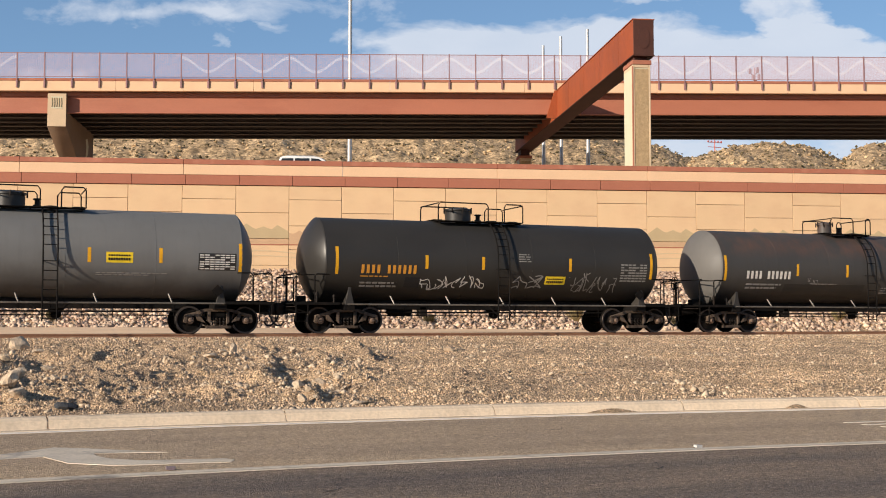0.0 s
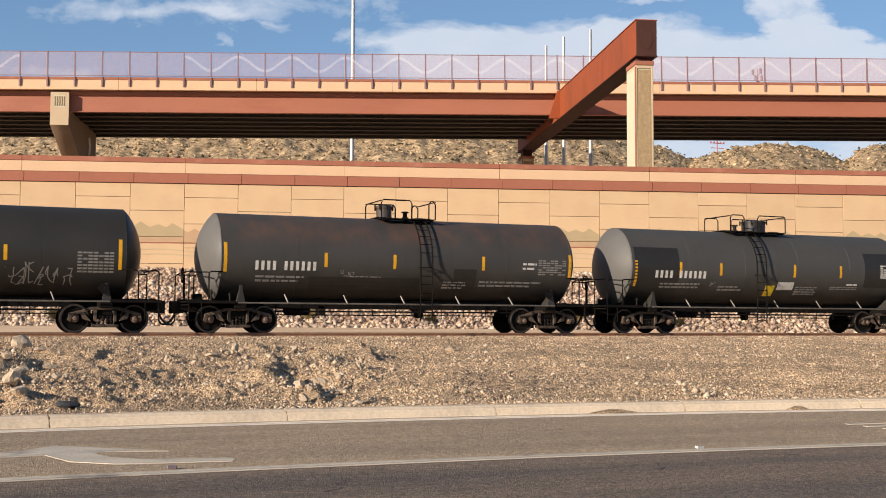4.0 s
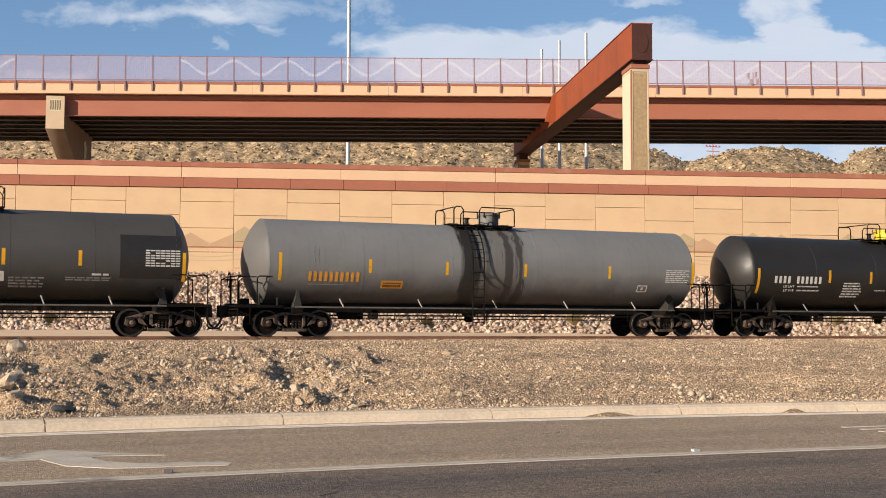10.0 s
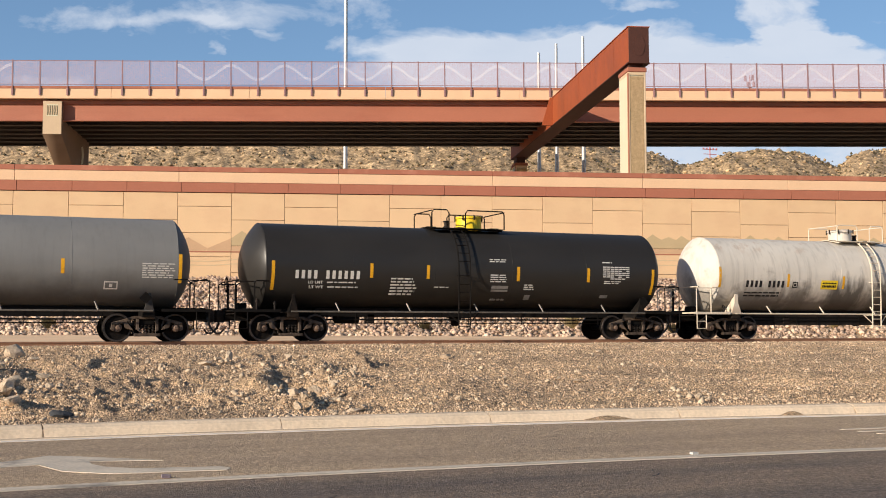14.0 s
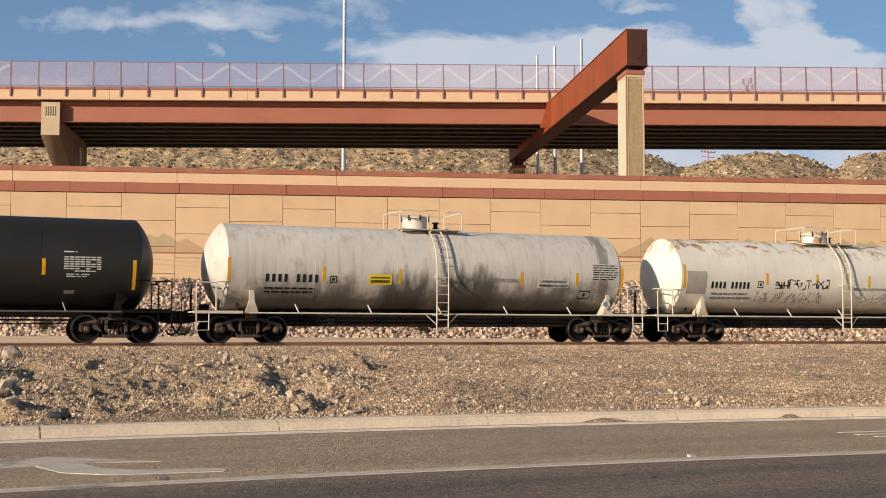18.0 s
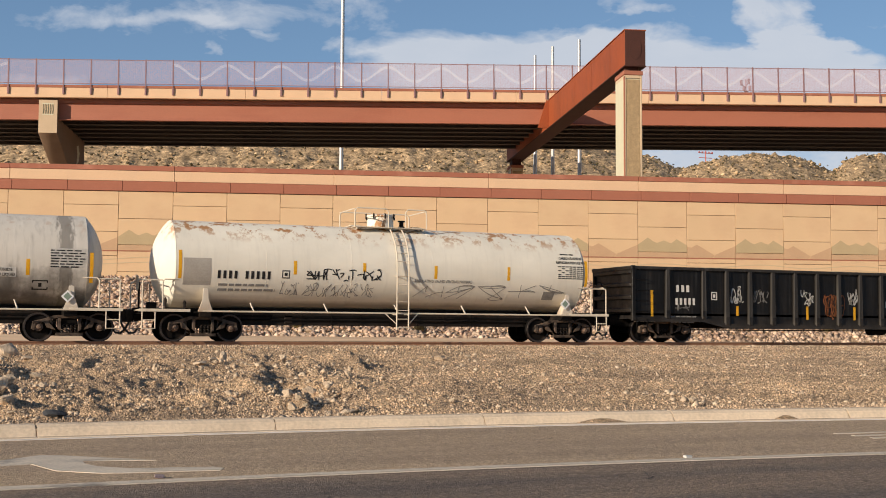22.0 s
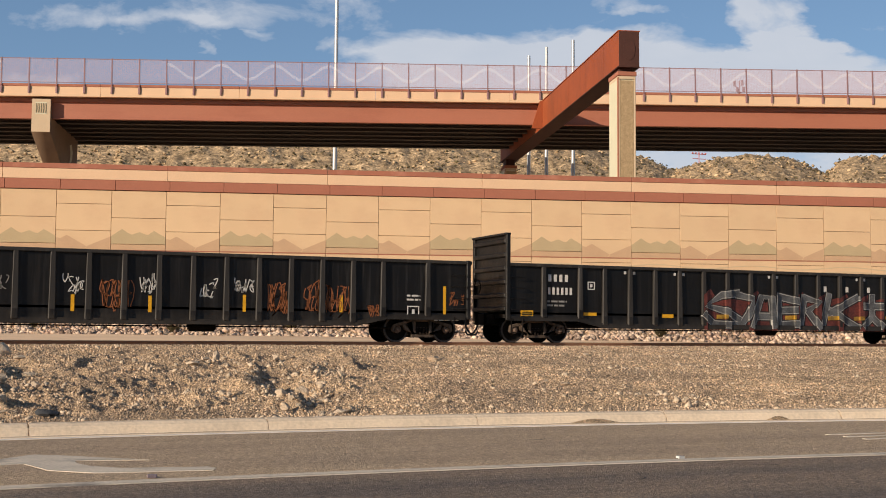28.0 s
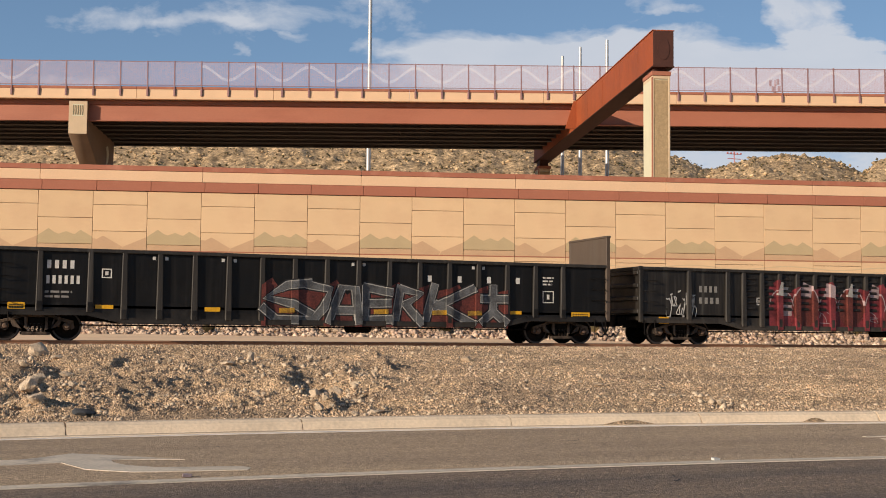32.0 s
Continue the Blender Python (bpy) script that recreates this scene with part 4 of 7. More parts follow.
def hills():
    nA, nR = 620, 96
    v, f = [], []
    for j in range(nR):
        for i in range(nA):
            az = -0.5 + 1.1 * i / (nA - 1)
            k = j / (nR - 1)
            d = 150 + 190 * k
            x = az * d
            top = ridge(az) * 300
            prof = smooth01(0, 0.78, k) if k < 0.78 else 1 - 0.5 * smooth01(0.78, 1.0, k)
            n = noise.fractal((x * 0.035, d * 0.035, 1.7), 1.0, 2.0, 6) + 0.45 * abs(noise.noise((x * 0.55, d * 0.4, 3.0)))
            rough = 1.5 * abs(noise.noise((x * 0.12, d * 0.12, 4.0))) + 0.5 * abs(noise.noise((x * 0.3, d * 0.3, 8.0))) + 0.6 * (1 - abs(noise.noise((x * 0.16, d * 0.1, 14.0)))) ** 4 - 0.3
            z = 9.7 + (top - 10) * prof + (1.7 * n + 1.25 * rough + 0.5 * noise.noise((x * 0.9, d * 0.9, 2.0))) * (0.3 + 0.7 * prof)
            p = cz(x, d, z)
            v.append(tuple(p))
    for j in range(nR - 1):
        for i in range(nA - 1):
            a = j * nA + i
            f.append((a, a + 1, a + nA + 1, a + nA))
    me = bpy.data.meshes.new("hill")
    me.from_pydata(v, [], f)
    me.polygons.foreach_set("use_smooth", [True] * len(f))
    me.materials.append(M["hill"])
    tagged(new("hill", me), "rocky tan desert hillside with sparse scrub", "hill", kind="structure")
    rng = np.random.default_rng(5)
    V = np.array(v)

    def strew(n, lo, hi, power=1.0):
        pick = rng.integers(0, len(V), n)
        at = V[pick] + np.column_stack((rng.uniform(-0.9, 0.9, n), rng.uniform(-0.9, 0.9, n), np.zeros(n)))
        return at, lo + (hi - lo) * rng.uniform(0, 1, n) ** power
    tagged(scatter("hill_boulders", rng, *strew(16000, 0.13, 0.68, 2.6), M["hill_rock"], n=0), "pale boulders strewn over the hillside", "boulders", kind="stuff")
    tagged(scatter("hill_scrub", rng, *strew(30000, 0.09, 0.46, 2.0), M["shrub"], flat=0.7, n=0), "low olive desert scrub on the hillside", "scrub", kind="stuff")


hills()


# ---- rolling stock ----
def paint(name, colour, rough=0.5, grime=(0.05, 0.042, 0.036), low=1.25, fade=0.4, streak=0.25, rust=0.0, spots=(), spec=0.4, low_ragged=0.25, chalk=None, rust_at=(0.55, 0.63), rust_tone=(0.36, 0.155, 0.05), rust_scale=2.0, rust_from=3.2, dent=0.12):
    """Car paint: grain, vertical grime streaks, a ragged darkening towards the bottom in the same tone, rust blotches,
    and spill bands (x, half width, strength).
    """
    m = bpy.data.materials.new(name)
    m.use_nodes = True
    nt = m.node_tree
    b = nt.nodes["Principled BSDF"]
    tc = nt.nodes.new("ShaderNodeTexCoord")
    sep = nt.nodes.new("ShaderNodeSeparateXYZ")
    nt.links.new(tc.outputs["Object"], sep.inputs[0])

    def tex(scale, stretch, detail=6, loc=(0, 0, 0), rough_=0.6):
        mp = nt.nodes.new("ShaderNodeMapping")
        mp.inputs["Scale"].default_value, mp.inputs["Location"].default_value = stretch, loc
        nt.links.new(tc.outputs["Object"], mp.inputs["Vector"])
        n = nt.nodes.new("ShaderNodeTexNoise")
        n.inputs["Scale"].default_value, n.inputs["Detail"].default_value, n.inputs["Roughness"].default_value = scale, detail, rough_
        nt.links.new(mp.outputs[0], n.inputs["Vector"])
        return n.outputs["Fac"]

    def ranged(src, a, c, lo=0.0, hi=1.0):
        r = nt.nodes.new("ShaderNodeMapRange")
        for k, val in zip(("From Min", "From Max", "To Min", "To Max"), (a, c, lo, hi)):
            r.inputs[k].default_value = val
        nt.links.new(src, r.inputs["Value"])
        return r.outputs["Result"]

    def math2(op, p, q):
        n = nt.nodes.new("ShaderNodeMath")
        n.operation = op
        for k, src in enumerate((p, q)):
            if isinstance(src, (int, float)):
                n.inputs[k].default_value = src
            else:
                nt.links.new(src, n.inputs[k])
        n.use_clamp = op == "MULTIPLY"
        return n.outputs[0]

    def mix(fac, a, c):
        n = nt.nodes.new("ShaderNodeMix")
        n.data_type = "RGBA"
        nt.links.new(fac, n.inputs["Factor"])
        for k, src in (("A", a), ("B", c)):
            if isinstance(src, tuple):
                n.inputs[k].default_value = (*src, 1)
            else:
                nt.links.new(src, n.inputs[k])
        return n.outputs["Result"]
    cloud = ranged(tex(0.7, (0.5, 1, 1)), 0.35, 0.65)
    dark = tuple(c * 0.88 for c in colour)
    col = mix(cloud, dark, colour)
    runs = ranged(tex(2.2, (2.5, 1, 0.12), 8), 0.5, 0.75, 0.0, streak)
    col = mix(runs, col, grime)
    if chalk:
        col = mix(ranged(tex(1.6, (3.0, 1, 0.16), 7, (4, 2, 0)), 0.55, 0.72, 0.0, 0.55), col, chalk)
    if rust:
        blot = tex(rust_scale, (1.0, 1, 0.5), 9, (3, 1, 2), 0.72)
        high = ranged(sep.outputs["Z"], rust_from, rust_from + 0.5, 0.0, 1.0)
        col = mix(math2("MULTIPLY", ranged(blot, *rust_at, 0.0, rust), high), col, rust_tone)
    for x, half, strength, tone, *top in spots:
        d = math2("ABSOLUTE", math2("SUBTRACT", sep.outputs["X"], x), 0.0)
        edge = ranged(tex(3.0, (2.2, 1, 0.1), 8, (x, 0, 1)), 0.3, 0.7, -0.16, 0.16)
        near = ranged(math2("ADD", d, edge), half * 1.2, half * 0.7, 0.0, strength)
        if top:
            ragged = math2("ADD", sep.outputs["Z"], ranged(tex(1.4, (2.4, 1, 0.5), 8, (x, 3, 1)), 0.3, 0.7, -0.5, 0.5))
            near = math2("MULTIPLY", near, ranged(ragged, top[0] + 0.35, top[0] - 0.35))
        col = mix(near, col, tone)
    # darker towards the bottom, with a ragged upper edge
    splash = math2("ADD", sep.outputs["Z"], ranged(tex(1.1, (1, 1, 1), 6, (9, 9, 9)), 0.3, 0.7, -low_ragged, low_ragged))
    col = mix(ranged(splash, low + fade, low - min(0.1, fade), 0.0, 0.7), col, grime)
    nt.links.new(col, b.inputs["Base Color"])
    g = tex(45, (1, 1, 1), 3)
    nt.links.new(ranged(math2("ADD", cloud, g), 0.3, 1.4, rough - 0.08, rough + 0.14), b.inputs["Roughness"])
    b.inputs["Specular IOR Level"].default_value = spec
    bp = nt.nodes.new("ShaderNodeBump")
    bp.inputs["Strength"].default_value, bp.inputs["Distance"].default_value = dent, 0.02 + 0.1 * (dent > 0.2)
    nt.links.new(math2("ADD", tex(0.9, (1, 1, 1), 3), math2("MULTIPLY", g, 0.08)), bp.inputs["Height"])
    nt.links.new(bp.outputs[0], b.inputs["Normal"])
    return m


R_TANK, Z_TANK = 1.5, 2.59
WHEEL_R = 0.457


def truck_meshes():
    side = Shape()
    y0, y1 = -0.07, 0.07
    side.prism([(-1.12, 0.53), (-0.72, 0.62), (-0.42, 0.73), (0.42, 0.73), (0.72, 0.62), (1.12, 0.53), (1.12, 0.63), (0.75, 0.73), (0.45, 0.83), (-0.45, 0.83), (-0.75, 0.73), (-1.12, 0.63)], y0, y1)
    for sgn in (-1, 1):
        side.prism([(sgn * a, b) for a, b in ((1.12, 0.63), (1.16, 0.40), (1.06, 0.34), (1.02, 0.53))], y0, y1)
        side.prism([(sgn * a, b) for a, b in ((0.78, 0.66), (0.66, 0.66), (0.28, 0.19), (0.28, 0.32), (0.70, 0.44))], y0, y1)
        side.box(*sorted((sgn * 0.26, sgn * 0.36)), y0, y1, 0.2, 0.78)
    side.box(-0.42, 0.42, y0 - 0.03, y1 + 0.03, 0.17, 0.27)
    cap = Shape().lathe([(-0.12, 0.0), (-0.12, 0.055), (-0.10, 0.075), (0.0, 0.085), (0.0, 0.13), (0.08, 0.13), (0.08, 0.0)], 14, "y")
    spring = Shape()
    spring.tube([(0.035 * math.cos(a), 0.035 * math.sin(a), 0.26 * a / 31.4) for a in np.linspace(0, 31.4, 36)], 0.012, 4)
    wheel = Shape().lathe([(-0.055, 0.06), (-0.075, 0.10), (-0.075, 0.15), (-0.012, 0.19), (-0.012, 0.36), (-0.055, 0.395), (-0.065, WHEEL_R - 0.004), (-0.06, WHEEL_R), (0.035, WHEEL_R + 0.003), (0.05, WHEEL_R + 0.026), (0.07, WHEEL_R + 0.024), (0.075, 0.40), (0.03, 0.36), (0.03, 0.19), (0.075, 0.15), (0.075, 0.06)], 40, "y")
    rim = Shape().lathe([(-0.068, 0.40), (-0.070, 0.452), (-0.062, 0.4575), (0.02, 0.4585), (0.02, 0.452), (-0.06, 0.40), (-0.068, 0.40)], 40, "y", caps=False)
    bolster = Shape().box(-0.24, 0.24, -1.0, 1.0, 0.45, 0.72)
    return dict(side=side.mesh("side_frame", M["casting"], 0.012), cap=cap.mesh("bearing_cap", M["cap"]), spring=spring.mesh("spring", M["casting"]), wheel=wheel.mesh("wheel", M["wheel"], smooth=30), rim=rim.mesh("tread", M["wheel_rim"], smooth=30), bolster=bolster.mesh("truck", M["under"], 0.02), axle=Shape().tube([(0, -0.98, 0), (0, 0.98, 0)], 0.085, 14).mesh("wheelset", M["wheel"]), shoe=Shape().prism([(0.475 * math.cos(a), 0.475 * math.sin(a)) for a in np.linspace(2.8, 3.5, 6)] + [(0.54 * math.cos(a), 0.54 * math.sin(a)) for a in np.linspace(3.5, 2.8, 6)], -0.06, 0.06).mesh("brake_shoe", M["steel"]), beam=Shape().tube([(0, -0.8, 0.42), (0, 0.8, 0.42)], 0.04, 6).mesh("brake_beam", M["under"]), lever=Shape().tube([(0.1, -0.35, 0.3), (0.25, -0.4, 0.95)], 0.03, 5).mesh("brake_lever", M["steel"]))


TM = truck_meshes()
WHEELSETS = []


def add_truck(car, x, wb=0.93):
    t = part("truck", TM["bolster"], None, car, "three-piece cast steel truck", m=pose(x, 0, 0))
    for y in (-1.0, 1.0):
        part("side_frame", TM["side"], None, t, m=pose(0, y, 0))
        for k in (-0.19, -0.065, 0.06, 0.185):
            part("spring", TM["spring"], None, t, m=pose(k, y, 0.27))
        for sx in (-wb, wb):
            part("bearing_cap", TM["cap"], None, t, m=pose(sx, y - 0.02 if y < 0 else y + 0.02, WHEEL_R, 0, 0, 0 if y < 0 else 180))
    for sx in (-wb, wb):
        part("brake_beam", TM["beam"], None, t, m=pose(sx * 0.42, 0, 0))
        for y in (-0.76, 0.76):
            part("brake_shoe", TM["shoe"], None, t, m=pose(sx, y, WHEEL_R, 0, 180 if sx < 0 else 0, 0))
    part("brake_lever", TM["lever"], None, t)
    for sx in (-wb, wb):
        ws = part("wheelset", TM["axle"], None, car, m=pose(x + sx, 0, WHEEL_R))
        for y, r in ((-0.76, 0), (0.76, 180)):
            w = part("wheel", TM["wheel"], None, ws, m=pose(0, y, 0, 0, 0, r))
            part("tread", TM["rim"], None, ws, "bright worn tread", m=pose(0, y, 0, 0, 0, r))
        WHEELSETS.append((ws, x + sx))


def coupler_mesh():
    s = Shape().box(-0.55, 0.0, -0.12, 0.12, 0.70, 1.02).box(-0.14, -0.02, -0.24, 0.24, 0.66, 1.08)
    s.prism([(0, -0.12), (0.16, -0.17), (0.30, -0.14), (0.30, -0.05), (0.16, -0.02), (0.16, 0.08), (0.30, 0.10), (0.26, 0.18), (0.0, 0.14)], 0.64, 1.06, "z")
    return s.mesh("coupler", M["steel"], 0.012)


COUPLER = coupler_mesh()


def hose_mesh():
    pts = [(0.05, -0.28, 0.80), (0.10, -0.31, 0.58), (0.20, -0.30, 0.40), (0.36, -0.27, 0.27), (0.52, -0.24, 0.28), (0.62, -0.2, 0.40)]
    return Shape().tube(pts, 0.036, 6).mesh("air_hose", M["rubber"])


HOSE = hose_mesh()


def shell_point(x, z, off=0.0, r=R_TANK, zc=Z_TANK):
    """On the near side of a tank, at height z."""
    a = math.asin(max(-1.0, min(1.0, (z - zc) / r)))
    return (x, -(r + off) * math.cos(a), zc + (r + off) * math.sin(a))


def shell_patch(shape, x0, x1, z0, z1, off=0.004, n=0):
    """A thin sheet that follows the tank's side."""
    n = n or max(1, int(abs(z1 - z0) / 0.12))
    rows = [z0 + (z1 - z0) * k / n for k in range(n + 1)]
    v = [shell_point(x, z, o) for o in (off, 0.0) for z in rows for x in (x0, x1)]
    h = 2 * (n + 1)
    f = []
    for k in range(n):
        a = 2 * k
        f += [(a, a + 1, a + 3, a + 2), (h + a + 2, h + a + 3, h + a + 1, h + a)]
        f += [(a, a + 2, h + a + 2, h + a), (a + 1, h + a + 1, h + a + 3, a + 3)]
    f += [(0, h, h + 1, 1), (h - 2, h - 1, 2 * h - 1, 2 * h - 2)]
    return shape.add(v, f)


def side_patch(shape, x0, x1, z0, z1, y=-1.5, off=0.004):
    return shape.box(min(x0, x1), max(x0, x1), y - off, y, min(z0, z1), max(z0, z1))


def glyph_bars(shape, put, x0, x1, z0, z1, n, slant=0.0):
    """Blank bars, one for each of n characters ('.' leaves a gap)."""
    k = len(n)
    w = (x1 - x0) / k
    for i, c in enumerate(n):
        if c != ".":
            put(shape, x0 + w * i + 0.2 * w, x0 + w * (i + 1) - 0.28 * w, z0, z1)
    return shape


def lines_block(shape, put, rng, x0, x1, z0, z1, n, gap=0.55):
    """Rows of small writing as broken bars."""
    h = (z1 - z0) / n
    for i in range(n):
        x = x0
        end = x1 - rng.uniform(0, 0.25) * (x1 - x0)
        while x < end:
            w = rng.uniform(0.10, 0.32)
            put(shape, x, min(end, x + w), z0 + h * i, z0 + h * (i + 1 - gap))
            x += w + 0.05
    return shape


def words(text, height, mat, name, put_point, x, z, width=0.0):
    """Lettering with the built-in font, laid on a side by put_point(x, z)."""
    c = bpy.data.curves.new(name, "FONT")
    c.body, c.size, c.resolution_u, c.offset = text, height * 1.4, 2, height * 0.035
    tmp = bpy.data.objects.new(name, c)
    scene.collection.objects.link(tmp)
    bpy.context.view_layer.update()
    me = bpy.data.meshes.new_from_object(tmp.evaluated_get(bpy.context.evaluated_depsgraph_get()))
    bpy.data.objects.remove(tmp)
    bpy.data.curves.remove(c)
    wide = max((v.co.x for v in me.vertices), default=1.0)
    k = width / wide if width else 1.0
    for v in me.vertices:
        v.co = put_point(x + v.co.x * k, z + v.co.y)
    me.materials.clear()
    me.materials.append(mat)
    me.name = name
    return me


def scribble(shape, rng, put_point, x0, x1, z0, z1, strokes, width=0.02):
    """Loose paint strokes in a row of knots, like a hasty tag."""
    n = max(1, int(strokes / 1.9))
    w, h = (x1 - x0) / n, z1 - z0
    for i in range(n):
        cx = x0 + w * i
        lift_ = rng.uniform(-0.08, 0.08) * h
        tall = rng.uniform(0.7, 1.0)
        for _ in range(rng.integers(3, 5)):
            pts = [(cx + w * rng.choice((0.1, 0.5, 1.0)), z0 + lift_ + h * tall * rng.choice((0.1, 0.5, 0.95))) for _k in range(rng.integers(2, 4))]
            # round the corners off a little
            fine_ = [pts[0]]
            for p, q in zip(pts, pts[1:]):
                bow = rng.uniform(-0.12, 0.12)
                fine_ += [(p[0] + (q[0] - p[0]) * t + bow * h * math.sin(math.pi * t), p[1] + (q[1] - p[1]) * t + bow * h * math.sin(math.pi * t)) for t in (0.25, 0.5, 0.75, 1.0)]
            for p, q in zip(fine_, fine_[1:]):
                dx, dz = q[0] - p[0], q[1] - p[1]
                m = math.hypot(dx, dz) or 1
                ox, oz = -dz / m * width / 2, dx / m * width / 2
                quad = [(p[0] + ox, p[1] + oz), (q[0] + ox, q[1] + oz), (q[0] - ox, q[1] - oz), (p[0] - ox, p[1] - oz)]
                shape.add([put_point(*c) for c in quad], [(0, 1, 2, 3)])
    return shape


TRAIN = [(0, 0.0), (1.5, 7.38), (3, 14.82), (4.5, 22.24), (6, 29.64), (7.5, 37.04), (9, 44.54), (10.5, 51.98), (12, 59.28), (13.5, 66.67), (15.5, 76.46), (17, 83.66), (18.5, 90.85), (20, 98.13), (21.5, 105.35), (23, 112.49), (24.5, 119.6), (26.5, 129.09), (28, 136.17), (29.5, 143.24), (31, 150.31), (32, 154.99)]
CARS = []


def start_car(name, mid, label, category):
    car = tagged(new(name), label, category, "cars of the freight train")
    car.matrix_basis = pose(mid, TRACK_Y, RAIL_Z)
    CARS.append((car, mid))
    return car


def tank_car(label, t0, t1, r0, r1, skin, dome, ladder, plat, trim="under", dome_mat=None, rail_mat=None, dome_h=0.46, dome_r=0.48, bracket=None, end_skin=None, bulge=0.62):
    """t0, t1: truck centres; r0, r1: ends of the cylindrical shell; dome, ladder, plat: places along the train."""
    mid = (t0 + t1) / 2
    a, b, l0, l1 = t0 - mid, t1 - mid, r0 - mid, r1 - mid
    car = start_car("tank_car", mid, label, "tank car")
    T, rm = M[trim], rail_mat or M[trim]
    wide = 0.75 if rail_mat is not None else 0.5
    # shell with dished heads, one turned body
    prof = []
    hd = bulge
    n = 12
    for k in range(n + 1):
        prof.append((l0 + (l1 - l0) * k / n, R_TANK))
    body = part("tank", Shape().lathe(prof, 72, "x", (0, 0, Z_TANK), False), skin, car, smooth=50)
    # dished heads with a tight knuckle
    rk, dk = R_TANK - 0.055, hd - 0.075
    rs = (rk * rk + dk * dk) / (2 * dk)
    for end, ring in ((-1, l0), (1, l1)):
        dish = []
        for k in range(12):
            t = math.asin(rk / rs) * k / 11
            dish.append((ring + end * (hd - rs * (1 - math.cos(t))), max(0.001, rs * math.sin(t))))
        dish += [(ring + end * 0.045, R_TANK - 0.026), (ring + end * 0.018, R_TANK - 0.006), (ring, R_TANK)]
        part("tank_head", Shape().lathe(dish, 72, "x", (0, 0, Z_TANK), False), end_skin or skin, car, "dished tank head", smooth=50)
    # weld seams
    for k in (0, 1, 2, 3, 4, 5):
        x = l0 + (l1 - l0) * k / 5
        part("weld_seam", Shape().lathe([(x - 0.014, R_TANK - 0.01), (x - 0.006, R_TANK + 0.005), (x + 0.006, R_TANK + 0.005), (x + 0.014, R_TANK - 0.01)], 48, "x", (0, 0, Z_TANK), False), skin, car, smooth=50)
    # stub sills, platforms, bolsters and saddles
    for end, tc, ring in ((-1, a, l0), (1, b, l1)):
        out = ring + end * 1.15
        part("stub_sill", Shape().box(min(tc - end * 1.0, out), max(tc - end * 1.0, out), -0.32, 0.32, 0.72, 1.12), M["under"], car, bevel=0.015)
        x0, x1 = sorted((ring - end * 0.5, out))
        part("end_platform", Shape().box(x0, x1, -1.42, 1.42, 1.0, 1.05).box(x0, x1, -1.44, -1.40, 0.97, 1.065).box(x0, x1, 1.40, 1.44, 0.97, 1.065), rm, car, bevel=0.006)
        sx = tc
        br = bracket or M[trim]
        top_ = 1.76 if rail_mat is not None else 1.58
        for sy in (-1, 1):
            web = Shape().prism([(sx + q * wide, z) for q, z in ((-0.34, 0.98), (0.34, 0.98), (0.13, 1.40), (0.11, top_), (-0.11, top_), (-0.13, 1.40))], sy * 1.36, sy * 1.40)
            web.prism([(sy * 0.5, 0.98), (sy * 1.38, 0.98), (sy * 1.38, top_ + 0.02), (sy * 1.15, top_ - 0.16)], sx - 0.02, sx + 0.02, "x")
            part("saddle_bracket", web, br, car, "tapered saddle plate", bevel=0.008)
        part("body_bolster", Shape().box(sx - 0.2, sx + 0.2, -1.38, 1.38, 0.80, 1.0), M["under"], car, bevel=0.015)
        cp = part("coupler", COUPLER, None, car, m=pose(out, 0, 0, 0, 0, 0 if end > 0 else 180))
        part("air_hose", HOSE, None, car, m=pose(out, 0, 0, 0, 0, 0 if end > 0 else 180))
        # end handrails and sill steps
        gx = out - end * 0.1
        rail = Shape().tube([(gx, -1.40, 1.0), (gx, -1.40, 1.95), (gx - end * 0.12, -1.38, 2.05), (gx - end * 0.12, 1.38, 2.05), (gx, 1.40, 1.95), (gx, 1.40, 1.0)], 0.022, 6)
        part("end_handrail", rail, rm, car)
        for sy in (-1.42, 1.42):
            grab = Shape().tube([(gx - end * 0.65, sy, 0.98), (gx - end * 0.65, sy, 1.95), (gx - end * 0.72, sy * 0.98, 2.03), (gx - end * 1.15, sy * 0.97, 2.03), (gx - end * 1.35, sy * 0.9, 1.95)], 0.024, 6)
            grab.tube([(gx, sy, 2.0), (gx - end * 0.65, sy, 2.0)], 0.02, 6)
            part("grab_rail", grab, rm, car)
            step = Shape().tube([(gx, sy, 1.0), (gx, sy, 0.42), (gx - end * 0.42, sy, 0.42), (gx - end * 0.42, sy, 1.0)], 0.022, 5).tube([(gx, sy, 0.7), (gx - end * 0.42, sy, 0.7)], 0.018, 5)
            part("sill_step", step, rm, car)
        part("uncoupling_lever", Shape().tube([(gx, -1.3, 0.92), (gx + end * 0.08, -0.3, 0.92), (gx + end * 0.15, -0.05, 1.02)], 0.018, 5), M["steel"], car)
        add_truck(car, tc)
    # brake stand on the first end
    hx = l0 - 0.95
    wheel = Shape().tube([(hx, 0.5 + 0.26 * math.cos(t), 1.95 + 0.26 * math.sin(t)) for t in np.linspace(0, 2 * math.pi, 17)], 0.02, 5, False).tube([(hx, 0.24, 1.95), (hx, 0.76, 1.95)], 0.015, 4).tube([(hx, 0.5, 1.69), (hx, 0.5, 2.21)], 0.015, 4)
    part("hand_brake_wheel", wheel, rm, car)
    part("brake_stand", Shape().box(hx + 0.02, hx + 0.09, 0.46, 0.54, 1.05, 2.0), M["steel"], car, bevel=0.01)
